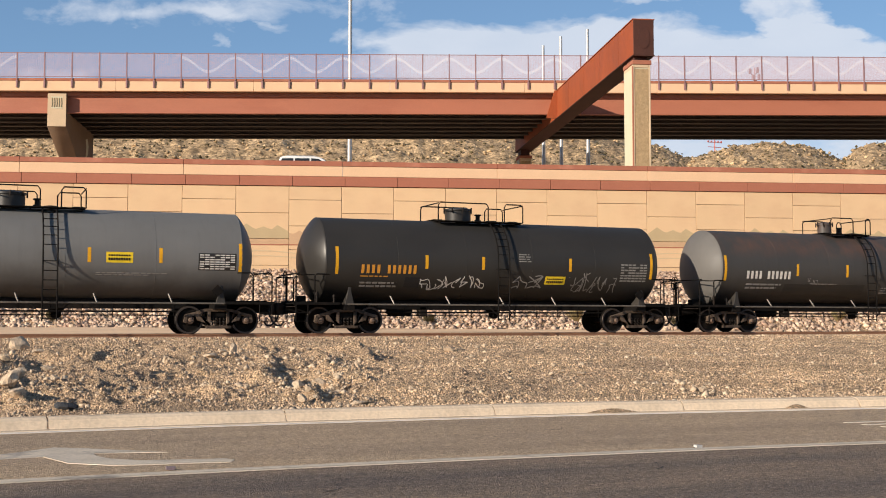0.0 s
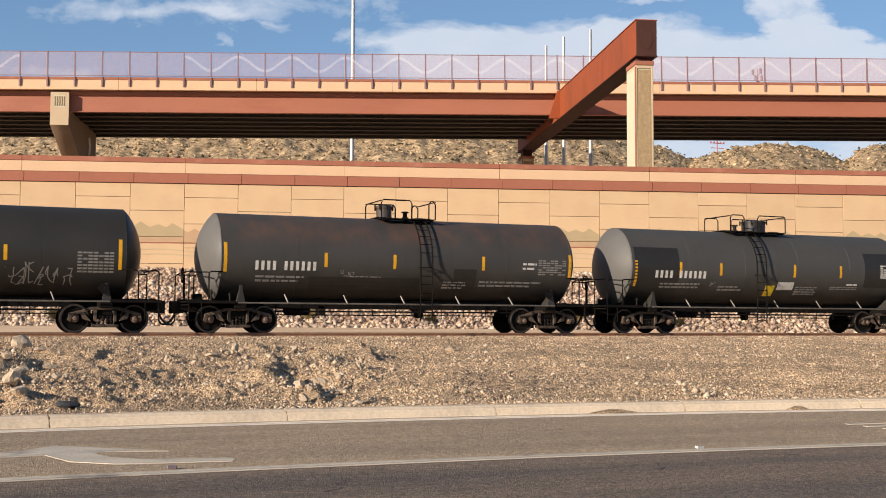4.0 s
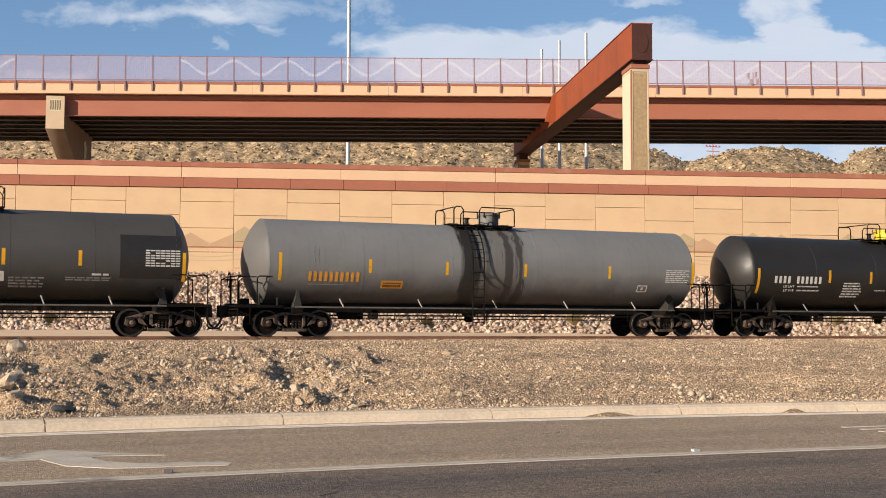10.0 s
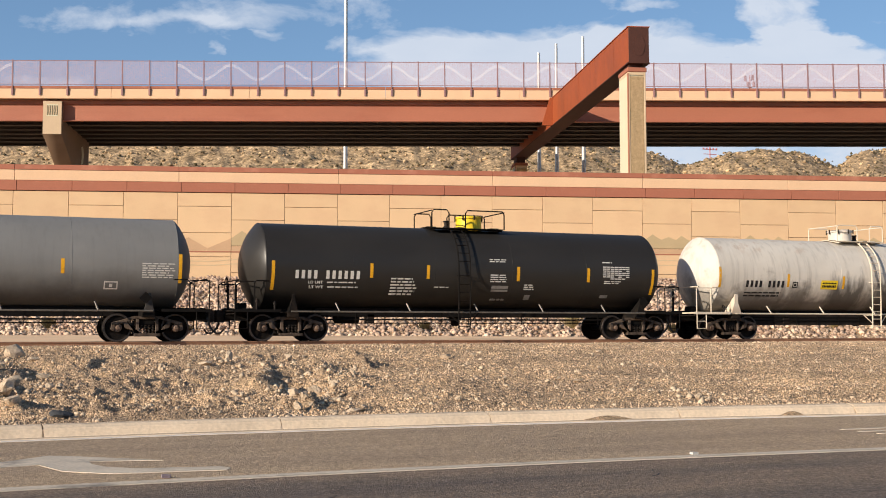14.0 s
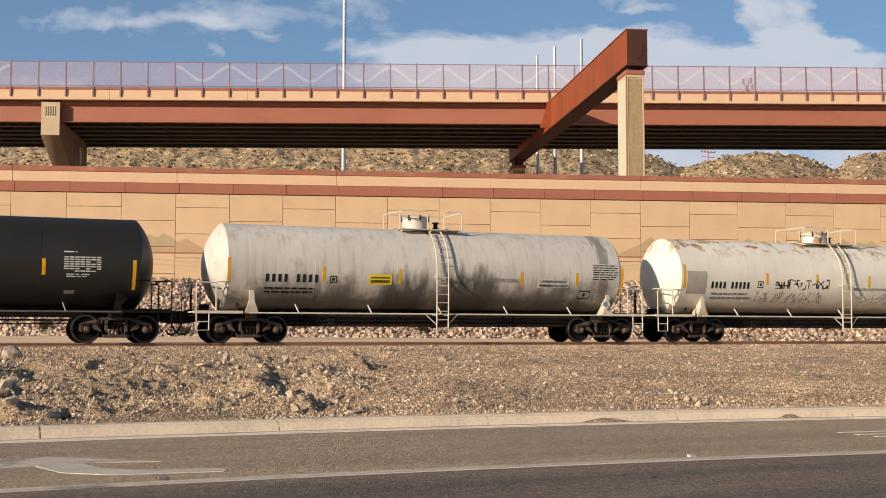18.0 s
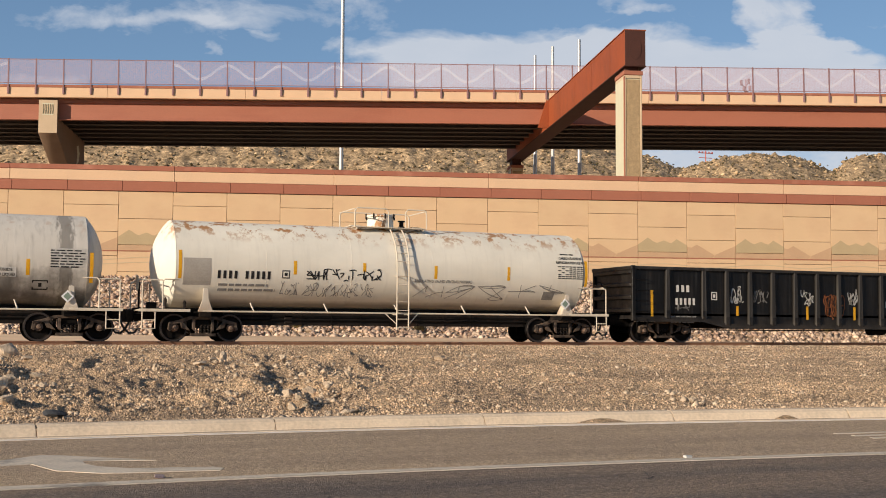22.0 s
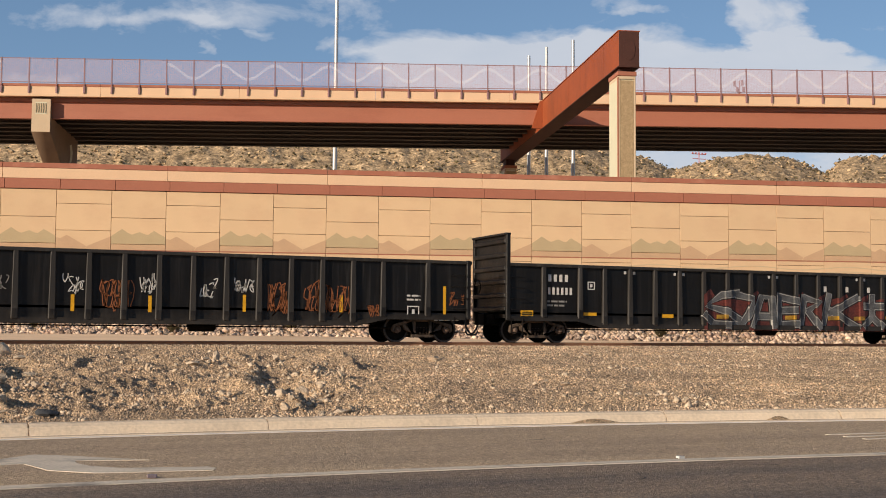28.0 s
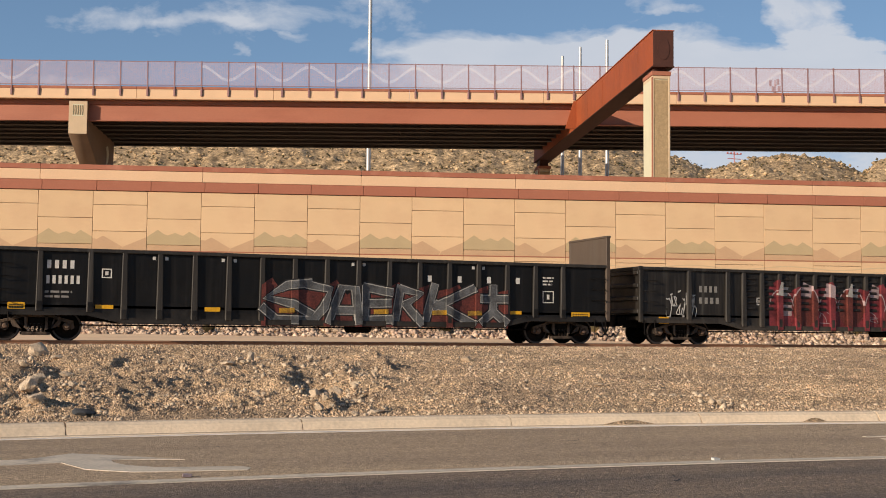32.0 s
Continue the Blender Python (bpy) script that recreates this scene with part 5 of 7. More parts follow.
    # valves and levers on the first end's deck
    for k, (dx, h, r) in enumerate(((0.62, 0.4, 0.035), (1.25, 0.3, 0.04))):
        part("deck_valve", Shape().lathe([(1.05, r), (1.05 + h * 0.6, r), (1.05 + h * 0.62, r * 1.5), (1.05 + h * 0.8, r * 1.5), (1.05 + h, r * 0.4)], 10, "z", (l0 - 0.9 + dx, -1.22 + 0.05 * (k % 2), 0)), M["steel"], car)
    part("deck_locker", Shape().box(l0 - 0.75, l0 - 0.45, -0.5, -0.1, 1.05, 1.3), M["under"], car, bevel=0.02)
    # side running rail with stays
    for sy in (-1, 1):
        part("side_rail", Shape().tube([(a - 0.1, sy * 1.50, 1.0), (b + 0.1, sy * 1.50, 1.0)], 0.028, 6), rail_mat or M["sunlit_rail"], car, "long side handrail")
        for k in range(5):
            x = a + 1.6 + (b - a - 3.2) * k / 4
            part("rail_stay", Shape().tube([(x, sy * 1.50, 1.0), (x - 0.10, sy * 1.33, 1.30)], 0.026, 5), rail_mat or M["sunlit_rail"], car)
    # under gear: brake pipe, rods, reservoir, outlet
    pipe = Shape().tube([(a + 0.9, -0.55, 0.74), (b - 0.9, -0.55, 0.74)], 0.03, 6).tube([(a + 0.9, -0.25, 0.62), (b - 0.9, -0.3, 0.62)], 0.02, 5)
    for k in range(11):
        x = a + 1.4 + (b - a - 2.8) * k / 10
        pipe.tube([(x, -0.55, 1.15), (x, -0.55, 0.56)], 0.018, 4)
    part("brake_pipe", pipe, M["under"], car)
    res = a + 2.2
    part("air_reservoir", Shape().lathe([(-0.48, 0.02), (-0.46, 0.13), (-0.40, 0.19), (0.40, 0.19), (0.46, 0.13), (0.48, 0.02)], 18, "x", (res, -0.3, 0.80)), M["under"], car)
    part("brake_valve", Shape().box(res + 0.7, res + 0.98, -0.55, -0.2, 0.62, 0.95), M["steel"], car, bevel=0.02)
    lx = ladder - mid
    part("outlet_valve", Shape().lathe([(0.52, 0.10), (0.56, 0.16), (0.7, 0.17), (0.85, 0.3), (1.12, 0.36)], 16, "z", (lx + 0.3, 0, 0)), M["under"], car)
    part("jacketed_belly", Shape().box(a + 1.0, b - 1.0, -0.55, 0.55, 0.84, 1.14), M["under"], car, smooth=0)
    if rail_mat is not None:
        sill = part("centre_sill", Shape().box(a + 0.8, b - 0.8, -0.5, 0.5, 0.56, 1.0), M["steel"], car, "deep dark centre sill", smooth=0)
        part("sill_lip", Shape().box(a + 0.8, b - 0.8, -0.56, -0.503, 0.90, 0.98), M["steel"], sill, smooth=0)
        part("sill_lip", Shape().box(a + 0.8, b - 0.8, -0.54, -0.503, 0.57, 0.62), M["steel"], sill, smooth=0)
    # ladder following the shell
    lad = Shape()
    p0, p1 = plat[0] - mid, plat[1] - mid
    for sx in (-0.22, 0.22):
        pts = [(lx + sx, -(R_TANK + 0.13) * math.cos(t), Z_TANK + (R_TANK + 0.13) * math.sin(t)) for t in np.linspace(1.12, 0.0, 9)]
        pts += [(lx + sx, -(R_TANK + 0.13), 1.6), (lx + sx, -(R_TANK + 0.10), 0.42)]
        lad.tube(pts, 0.026, 5)
    for z in np.arange(0.5, Z_TANK, 0.3):
        lad.tube([(lx - 0.22, -(R_TANK + 0.12), z), (lx + 0.22, -(R_TANK + 0.12), z)], 0.016, 5)
    for t in np.arange(0.14, 1.1, 0.19):
        y, z = -(R_TANK + 0.13) * math.cos(t), Z_TANK + (R_TANK + 0.13) * math.sin(t)
        lad.tube([(lx - 0.22, y, z), (lx + 0.22, y, z)], 0.016, 5)
    for z in (0.95, 2.3):
        for sx in (-0.22, 0.22):
            lad.tube([(lx + sx, -(R_TANK + 0.12), z), (lx + sx, -1.2, z + 0.02)], 0.02, 4)
    part("side_ladder", lad, rm, car)
    for q in (-1, 1):
        part("ladder_brace", Shape().tube([(lx + q * 0.22, -1.6, 0.62), (lx + q * 0.62, -1.5, 1.0)], 0.02, 4), rm, car)
    # hazard placard holder, a square on its corner
    hx = b - 0.12 if bracket is not None else b + 0.1
    hol = part("placard_holder", Shape().prism([(hx - 0.2, 1.42), (hx, 1.22), (hx + 0.2, 1.42), (hx, 1.62)], -1.47, -1.44), M["under"] if rail_mat is None else M["car_white"], car, "diamond placard holder", smooth=0)
    if rail_mat is not None:
        part("placard_face", Shape().prism([(hx - 0.13, 1.42), (hx, 1.29), (hx + 0.13, 1.42), (hx, 1.55)], -1.474, -1.47), M["sage"], hol, "green grey diamond", smooth=0)
    # top platform, guard rails and manway
    zt = Z_TANK + R_TANK
    pf = Shape().box(p0, p1, -0.92, -0.42, zt - 0.05, zt - 0.02).box(p0, p1, 0.42, 0.92, zt - 0.06, zt - 0.02).box(p0, p0 + 0.35, -0.42, 0.42, zt + 0.02, zt + 0.05).box(p1 - 0.35, p1, -0.42, 0.42, zt + 0.02, zt + 0.05)
    for x in (p0 + 0.1, (p0 + p1) / 2, p1 - 0.1):
        for sy in (-1, 1):
            pf.prism([(sy * 0.45, zt - 0.06), (sy * 0.92, zt - 0.06), (sy * 0.88, zt - 0.12)], x - 0.02, x + 0.02, "x")
    part("top_platform", pf, rm, car, bevel=0.004)
    for sy in (-0.9, 0.9):
        gap0, gap1 = lx - 0.3, lx + 0.35
        for u0, u1 in ((p0, min(gap0, p1)), (min(gap1, p1), p1)):
            if u1 - u0 < 0.25:
                continue
            g = Shape().tube([(u0, sy, zt - 0.04), (u0, sy, zt + 0.52), (u0 + 0.08, sy, zt + 0.63), (u1 - 0.08, sy, zt + 0.63), (u1, sy, zt + 0.52), (u1, sy, zt - 0.04)], 0.024, 6)
            part("guard_rail", g, rm, car)
    for x in (p0, p1):
        g = Shape().tube([(x, -0.9, zt + 0.60), (x, 0, zt + 0.60), (x, 0.9, zt + 0.60)], 0.022, 5)
        part("guard_rail", g, rm, car)
    dx = dome - mid
    dm = dome_mat or skin
    d = part("manway_nozzle", Shape().lathe([(-0.12, dome_r), (dome_h - 0.06, dome_r), (dome_h - 0.06, dome_r + 0.05), (dome_h, dome_r + 0.05), (dome_h + 0.05, dome_r * 0.7), (dome_h + 0.07, 0.05)], 28, "z", (dx, 0, zt)), dm, car, smooth=40)
    for k in range(8):
        t = 2 * math.pi * k / 8
        part("hinge_bolt", Shape().tube([(dx + (dome_r + 0.06) * math.cos(t), (dome_r + 0.06) * math.sin(t), zt + dome_h - 0.14), (dx + (dome_r + 0.06) * math.cos(t), (dome_r + 0.06) * math.sin(t), zt + dome_h + 0.05)], 0.028, 6), M["steel"], d)
    vx = dx + (0.85 if lx >= dx else -0.85)
    part("relief_valve", Shape().lathe([(-0.05, 0.13), (0.10, 0.13), (0.12, 0.08), (0.26, 0.08), (0.28, 0.14), (0.32, 0.12)], 14, "z", (vx, 0.1, zt)), M["steel"], car)
    part("fitting", Shape().lathe([(-0.05, 0.2), (0.08, 0.2), (0.1, 0.05)], 14, "z", (vx + 0.4, -0.2, zt - 0.02)), M["steel"], car)
    return car, mid


SKIN = {
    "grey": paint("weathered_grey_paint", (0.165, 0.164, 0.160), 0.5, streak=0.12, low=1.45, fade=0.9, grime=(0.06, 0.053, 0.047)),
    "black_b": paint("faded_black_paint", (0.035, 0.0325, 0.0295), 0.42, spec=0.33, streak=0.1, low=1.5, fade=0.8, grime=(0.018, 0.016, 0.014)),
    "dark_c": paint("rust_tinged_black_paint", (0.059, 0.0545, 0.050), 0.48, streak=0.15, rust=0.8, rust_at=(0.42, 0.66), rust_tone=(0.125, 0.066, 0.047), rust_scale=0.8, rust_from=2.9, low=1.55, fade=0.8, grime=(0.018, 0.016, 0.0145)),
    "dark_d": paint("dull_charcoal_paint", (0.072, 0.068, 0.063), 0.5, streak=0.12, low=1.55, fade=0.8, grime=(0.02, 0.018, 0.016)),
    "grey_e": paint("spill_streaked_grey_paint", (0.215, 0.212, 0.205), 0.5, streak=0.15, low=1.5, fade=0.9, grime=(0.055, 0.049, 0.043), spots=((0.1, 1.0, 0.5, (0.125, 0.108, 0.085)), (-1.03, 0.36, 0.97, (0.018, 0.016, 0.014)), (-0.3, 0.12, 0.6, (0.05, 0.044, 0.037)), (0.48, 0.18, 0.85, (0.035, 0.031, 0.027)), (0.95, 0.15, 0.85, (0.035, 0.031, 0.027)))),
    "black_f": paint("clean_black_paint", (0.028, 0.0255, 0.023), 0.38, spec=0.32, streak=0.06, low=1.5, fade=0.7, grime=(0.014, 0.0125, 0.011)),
    "pale_g": paint("soot_streaked_pale_grey_paint", (0.66, 0.61, 0.535), 0.6, streak=0.34, grime=(0.095, 0.082, 0.07), rust=0.3, chalk=(0.70, 0.66, 0.60), low=1.62, fade=0.75, low_ragged=0.75, spots=((-1.3, 0.9, 0.9, (0.065, 0.056, 0.048), 2.3), (1.2, 1.1, 0.92, (0.065, 0.056, 0.048), 2.45), (4.2, 1.8, 0.6, (0.10, 0.086, 0.073), 2.0), (-4.5, 1.6, 0.5, (0.10, 0.086, 0.073), 1.95), (6.6, 0.22, 0.6, (0.07, 0.06, 0.05)))),
    # dark belly band with a sharp upper edge
    "cream_h": paint("rust_stained_cream_paint", (0.84, 0.78, 0.66), 0.55, streak=0.12, grime=(0.20, 0.165, 0.13), rust=0.95, rust_at=(0.52, 0.58), rust_tone=(0.40, 0.185, 0.06), rust_scale=2.4, rust_from=3.3, low=1.36, fade=0.07, low_ragged=0.03),
    # charcoal paint lightened: the sun on the tank heads put into its colour
    "sunlit_head": paint("sunlit_charcoal_head_paint", (0.125, 0.118, 0.11), 0.55, streak=0.15, grime=(0.06, 0.054, 0.048)),
    "gondola_i": paint("scuffed_black_car_paint", (0.008, 0.0072, 0.0068), 0.36, spec=0.22, streak=0.3, grime=(0.05, 0.042, 0.035), low=0.7, chalk=(0.05, 0.047, 0.043), dent=0.5),
    "gondola_j": paint("black_car_paint", (0.008, 0.0074, 0.007), 0.36, spec=0.22, streak=0.25, grime=(0.045, 0.039, 0.034), low=0.7, dent=0.5),
    "gondola_k": paint("worn_black_car_paint", (0.018, 0.016, 0.0142), 0.42, spec=0.25, streak=0.45, grime=(0.075, 0.062, 0.05), low=0.7, chalk=(0.085, 0.078, 0.068), dent=0.4),
    # posts and top chords: a lighter black than the panels
    "gondola_post": paint("lighter_black_post_paint", (0.030, 0.0265, 0.0235), 0.5, spec=0.3, streak=0.4, grime=(0.07, 0.06, 0.05), low=0.7, chalk=(0.09, 0.082, 0.073)),
    "bulkhead": paint("worn_grey_black_bulkhead", (0.085, 0.06, 0.043), 0.6, streak=0.4, grime=(0.11, 0.09, 0.07), low=0.0),
    "white_bracket": paint("rust_streaked_white_bracket", (0.66, 0.58, 0.47), 0.6, streak=0.35, grime=(0.33, 0.2, 0.11), low=0.9),
    "grey_bracket": paint("grey_bracket_paint", (0.034, 0.03, 0.026), 0.6, streak=0.3, low=0.8),
    "cream_rail": paint("cream_handrail_paint", (0.70, 0.61, 0.48), 0.6, streak=0.3, grime=(0.3, 0.22, 0.15), low=0.0),
}


def train():
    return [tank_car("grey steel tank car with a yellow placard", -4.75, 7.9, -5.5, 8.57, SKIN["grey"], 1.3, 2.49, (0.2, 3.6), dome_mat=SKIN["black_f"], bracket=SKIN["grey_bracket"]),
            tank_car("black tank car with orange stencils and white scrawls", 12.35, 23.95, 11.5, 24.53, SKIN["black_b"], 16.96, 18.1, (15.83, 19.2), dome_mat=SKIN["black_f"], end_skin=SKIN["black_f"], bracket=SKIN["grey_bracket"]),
            tank_car("charcoal tank car with rust tinged top", 28.27, 39.8, 27.6, 40.55, SKIN["dark_c"], 33.75, 34.8, (33.35, 35.4), dome_r=0.28, end_skin=SKIN["sunlit_head"], bracket=SKIN["grey_bracket"]),
            tank_car("charcoal grey tank car with darker repaint patches", 44.15, 55.6, 43.2, 56.0, SKIN["dark_d"], 49.8, 49.0, (48.05, 50.7), dome_mat=SKIN["black_f"], end_skin=SKIN["sunlit_head"], bracket=SKIN["grey_bracket"]),
            tank_car("grey tank car with black spill streaks at the ladder", 60.1, 74.85, 59.1, 75.75, SKIN["grey_e"], 67.8, 66.7, (66.03, 68.45), dome_r=0.38, end_skin=SKIN["sunlit_head"], bracket=SKIN["grey_bracket"]),
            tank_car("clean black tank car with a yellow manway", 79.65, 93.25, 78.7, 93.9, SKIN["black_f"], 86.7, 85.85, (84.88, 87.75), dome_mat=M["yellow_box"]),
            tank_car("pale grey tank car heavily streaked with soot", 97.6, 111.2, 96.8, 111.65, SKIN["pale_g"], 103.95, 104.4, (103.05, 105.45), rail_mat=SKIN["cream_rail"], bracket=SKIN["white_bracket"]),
            tank_car("cream white tank car with rust stains on top", 115.45, 128.9, 114.45, 129.5, SKIN["cream_h"], 122.0, 122.3, (120.75, 123.45), rail_mat=SKIN["cream_rail"], bracket=SKIN["white_bracket"])]


cars = train()


def gondola(label, e0, e1, t0, t1, skin, posts, bulk=False, ribbed=False):
    """Open gondola from end e0 to end e1, with truck centres t0, t1."""
    mid = (t0 + t1) / 2
    x0, x1, a, b = e0 - mid, e1 - mid, t0 - mid, t1 - mid
    car = start_car("gondola_car", mid, label, "gondola car")
    zt, zb, Y = 2.92, 0.98, 1.53
    side_low = [(x0, 0.82), (a + 1.5, 0.82), (a + 2.6, 0.58), (b - 2.6, 0.58), (b - 1.5, 0.82), (x1, 0.82)]
    for sy in (-1, 1):
        poly = side_low + [(x1, zt - 0.1), (x0, zt - 0.1)]
        part("side_sheet", Shape().prism(poly, sy * (Y - 0.12), sy * (Y - 0.10)), skin, car, smooth=0)
        part("top_chord", Shape().box(x0, x1, *sorted((sy * (Y - 0.16), sy * Y)), zt - 0.12, zt), SKIN["gondola_post"], car, bevel=0.015)
        sill = [(p, q - 0.02) for p, q in side_low] + [(p, q + 0.16) for p, q in reversed(side_low)]
        part("side_sill", Shape().prism(sill, sy * (Y - 0.13), sy * (Y - 0.02)), skin, car, smooth=0)
        for k, x in enumerate(posts):
            xx = x - mid
            low = lift(0, xx, side_low)
            rib = Shape().prism([(xx - 0.11, low + 0.1), (xx + 0.11, low + 0.1), (xx + 0.08, zt - 0.1), (xx - 0.08, zt - 0.1)], sy * (Y - 0.12), sy * Y)
            part("side_post", rib, SKIN["gondola_post"], car, bevel=0.02)
            part("post_bracket", Shape().box(xx - 0.07, xx + 0.07, *sorted((sy * Y, sy * (Y + 0.012))), low + 0.12, low + 0.42), skin, car, smooth=0)
    if ribbed:
        for p, q in zip(posts[2:], posts[3:]):
            for k in range(6):
                z, xx = 1.35 + 0.235 * k, p - mid + 0.09
                part("corrugation", Shape().prism([(-Y + 0.10, z), (-Y + 0.05, z + 0.03), (-Y + 0.05, z + 0.07), (-Y + 0.10, z + 0.13)], xx, xx + 0.55 * (q - p), "x"), skin, car, smooth=0)
    part("floor", Shape().box(x0, x1, -Y + 0.1, Y - 0.1, 1.04, 1.12), M["under"], car, smooth=0)
    part("centre_sill", Shape().box(x0 + 0.2, x1 - 0.2, -0.33, 0.33, 0.62, 1.04), M["under"], car, smooth=0)
    for k in range(11):
        x = a + 1.6 + (b - a - 3.2) * k / 10
        part("cross_bearer", Shape().box(x - 0.06, x + 0.06, -Y + 0.12, Y - 0.12, 0.72, 1.04), M["under"], car, smooth=0)
    for end, x in ((-1, x0), (1, x1)):
        top = 3.94 if bulk else zt
        es = Shape().box(*sorted((x, x - end * 0.05)), -Y + 0.1, Y - 0.1, 0.9, top)
        end_skin = SKIN["bulkhead"] if bulk and end > 0 else skin
        part("end_sheet", es, end_skin, car, smooth=0)
        n = 6 if bulk else 4
        for k in range(n):
            z = 1.15 + (top - 1.45) * k / (n - 1)
            part("end_rib", Shape().box(*sorted((x, x + end * 0.12)), -Y + 0.12, Y - 0.12, z, z + 0.17), end_skin, car, bevel=0.03)
        for sy in (-1, 1):
            part("corner_post", Shape().box(*sorted((x - end * 0.06, x + end * 0.1)), *sorted((sy * (Y - 0.14), sy * (Y + 0.005))), 0.82, top + 0.02), end_skin, car, bevel=0.02)
        if bulk:
            part("bulkhead_cap", Shape().box(*sorted((x - end * 0.08, x + end * 0.14)), -Y, Y, top, top + 0.08), end_skin, car, bevel=0.015)
        else:
            part("end_chord", Shape().box(*sorted((x, x + end * 0.14)), -Y, Y, zt - 0.14, zt), skin, car, bevel=0.015)
        out = x + end * 0.35
        part("draft_sill", Shape().box(*sorted((x - end * 0.5, out)), -0.32, 0.32, 0.68, 1.06), M["under"], car, bevel=0.015)
        part("coupler", COUPLER, None, car, m=pose(out, 0, 0, 0, 0, 0 if end > 0 else 180))
        part("air_hose", HOSE, None, car, m=pose(out, 0, 0, 0, 0, 0 if end > 0 else 180))
        for sy in (-1, 1):
            st = Shape().tube([(x - end * 0.1, sy * Y, 0.9), (x - end * 0.1, sy * Y, 0.36), (x - end * 0.55, sy * Y, 0.36), (x - end * 0.55, sy * Y, 0.9)], 0.02, 5)
            part("sill_step", st, M["under"], car)
            ld = Shape()
            for z in (1.2, 1.6, 2.0, 2.4):
                ld.tube([(x - end * 0.12, sy * (Y + 0.06), z), (x - end * 0.6, sy * (Y + 0.06), z)], 0.016, 5)
                ld.tube([(x - end * 0.12, sy * (Y + 0.06), z), (x - end * 0.12, sy * (Y - 0.12), z)], 0.016, 4).tube([(x - end * 0.6, sy * (Y + 0.06), z), (x - end * 0.6, sy * (Y - 0.12), z)], 0.016, 4)
            part("grab_irons", ld, skin, car)
        bw = Shape().tube([(x + end * 0.22, 0.8 + 0.27 * math.cos(t), 2.1 + 0.27 * math.sin(t)) for t in np.linspace(0, 2 * math.pi, 17)], 0.02, 5, False)
        if end < 0:
            part("hand_brake_wheel", bw, M["under"], car)
    for x in (a, b):
        part("body_bolster", Shape().box(x - 0.2, x + 0.2, -Y + 0.12, Y - 0.12, 0.80, 1.04), M["under"], car, smooth=0)
        add_truck(car, x)
    pipe = Shape().tube([(a + 0.9, -0.9, 0.5), (b - 0.9, -0.9, 0.5)], 0.025, 5)
    for k in range(7):
        x = a + 2.5 + (b - a - 5) * k / 6
        pipe.tube([(x, -0.9, 0.8), (x, -0.9, 0.40)], 0.015, 4)
    part("brake_pipe", pipe, M["under"], car)
    part("air_reservoir", Shape().lathe([(-0.5, 0.02), (-0.46, 0.14), (-0.40, 0.2), (0.40, 0.2), (0.46, 0.14), (0.5, 0.02)], 18, "x", (1.5, -0.6, 0.52)), M["under"], car)
    return car, mid


def gondolas():
    xi = [133.22, 134.88] + [135.96 + 1.103 * k for k in range(14)] + [151.98]
    first = gondola("scuffed black gondola with chalky scrawls", 131.72, 153.53, 133.35, 151.95, SKIN["gondola_i"], xi)
    xj = [156.6, 158.13] + [159.18 + 1.117 * k for k in range(15)]
    second = gondola("black gondola with tall bulkheads and silver graffiti", 155.15, 176.65, 156.55, 174.95, SKIN["gondola_j"], xj, bulk=True)
    xk = [180.2, 181.93] + [182.68 + 0.843 * k for k in range(17)] + [197.4]
    third = gondola("black ribbed gondola with red graffiti", 178.1, 198.9, 180.1, 196.9, SKIN["gondola_k"], xk, ribbed=True)
    return [first, second, third]


cars += gondolas()


# ---- writing, strips and paint on the cars ----
FLAT_Y = -1.432


def is_tank(c):
    return c[0].name.startswith("tank")


def put_on(c):
    return shell_patch if is_tank(c) else (lambda s, a, b, z0, z1: side_patch(s, a, b, z0, z1, FLAT_Y))


def raised(c):
    return (lambda s, a, b, z0, z1: shell_patch(s, a, b, z0, z1, 0.009)) if is_tank(c) else (lambda s, a, b, z0, z1: side_patch(s, a, b, z0, z1, FLAT_Y, 0.008))


def point_on(c, off=0.007):
    if is_tank(c):
        return lambda x, z: shell_point(x, z, off)
    return lambda x, z: (x, FLAT_Y - off, z)


def strip(c, x, z0, z1):
    s = Shape()
    put_on(c)(s, x - 0.055, x + 0.055, z0, z1)
    part("reflective_strip", s, M["yellow"], c[0], "upright yellow reflective strip", smooth=0)


def placard(c, x0, x1, z0, z1, mat):
    s = Shape()
    put_on(c)(s, x0, x1, z0, z1)
    p = part("placard", s, M[mat], c[0], "small printed placard", smooth=0)
    if z1 - z0 > 0.2 and x1 - x0 > 0.5 and mat != "chalk_mark" and mat != "white_mark":
        s = Shape()
        q = point_on(c, 0.012)
        for k, (a, b) in enumerate(((0.62, 0.76), (0.22, 0.46))):
            n = 9
            for i in range(n):
                u0, u1 = x0 + (x1 - x0) * (0.08 + 0.84 * i / n), x0 + (x1 - x0) * (0.08 + 0.84 * (i + 0.72) / n)
                s.add([q(u, z0 + (z1 - z0) * w) for u, w in ((u0, a), (u1, a), (u1, b), (u0, b))], [(0, 1, 2, 3)])
        tagged(part("placard_print", s, M["black_mark"], p, "blank bars of printing", smooth=0), kind="stuff")


def patch(c, x0, x1, z0, z1, mat):
    s = Shape()
    put_on(c)(s, x0, x1, z0, z1)
    part("paint_patch", s, M[mat], c[0], "block of newer paint", smooth=0)


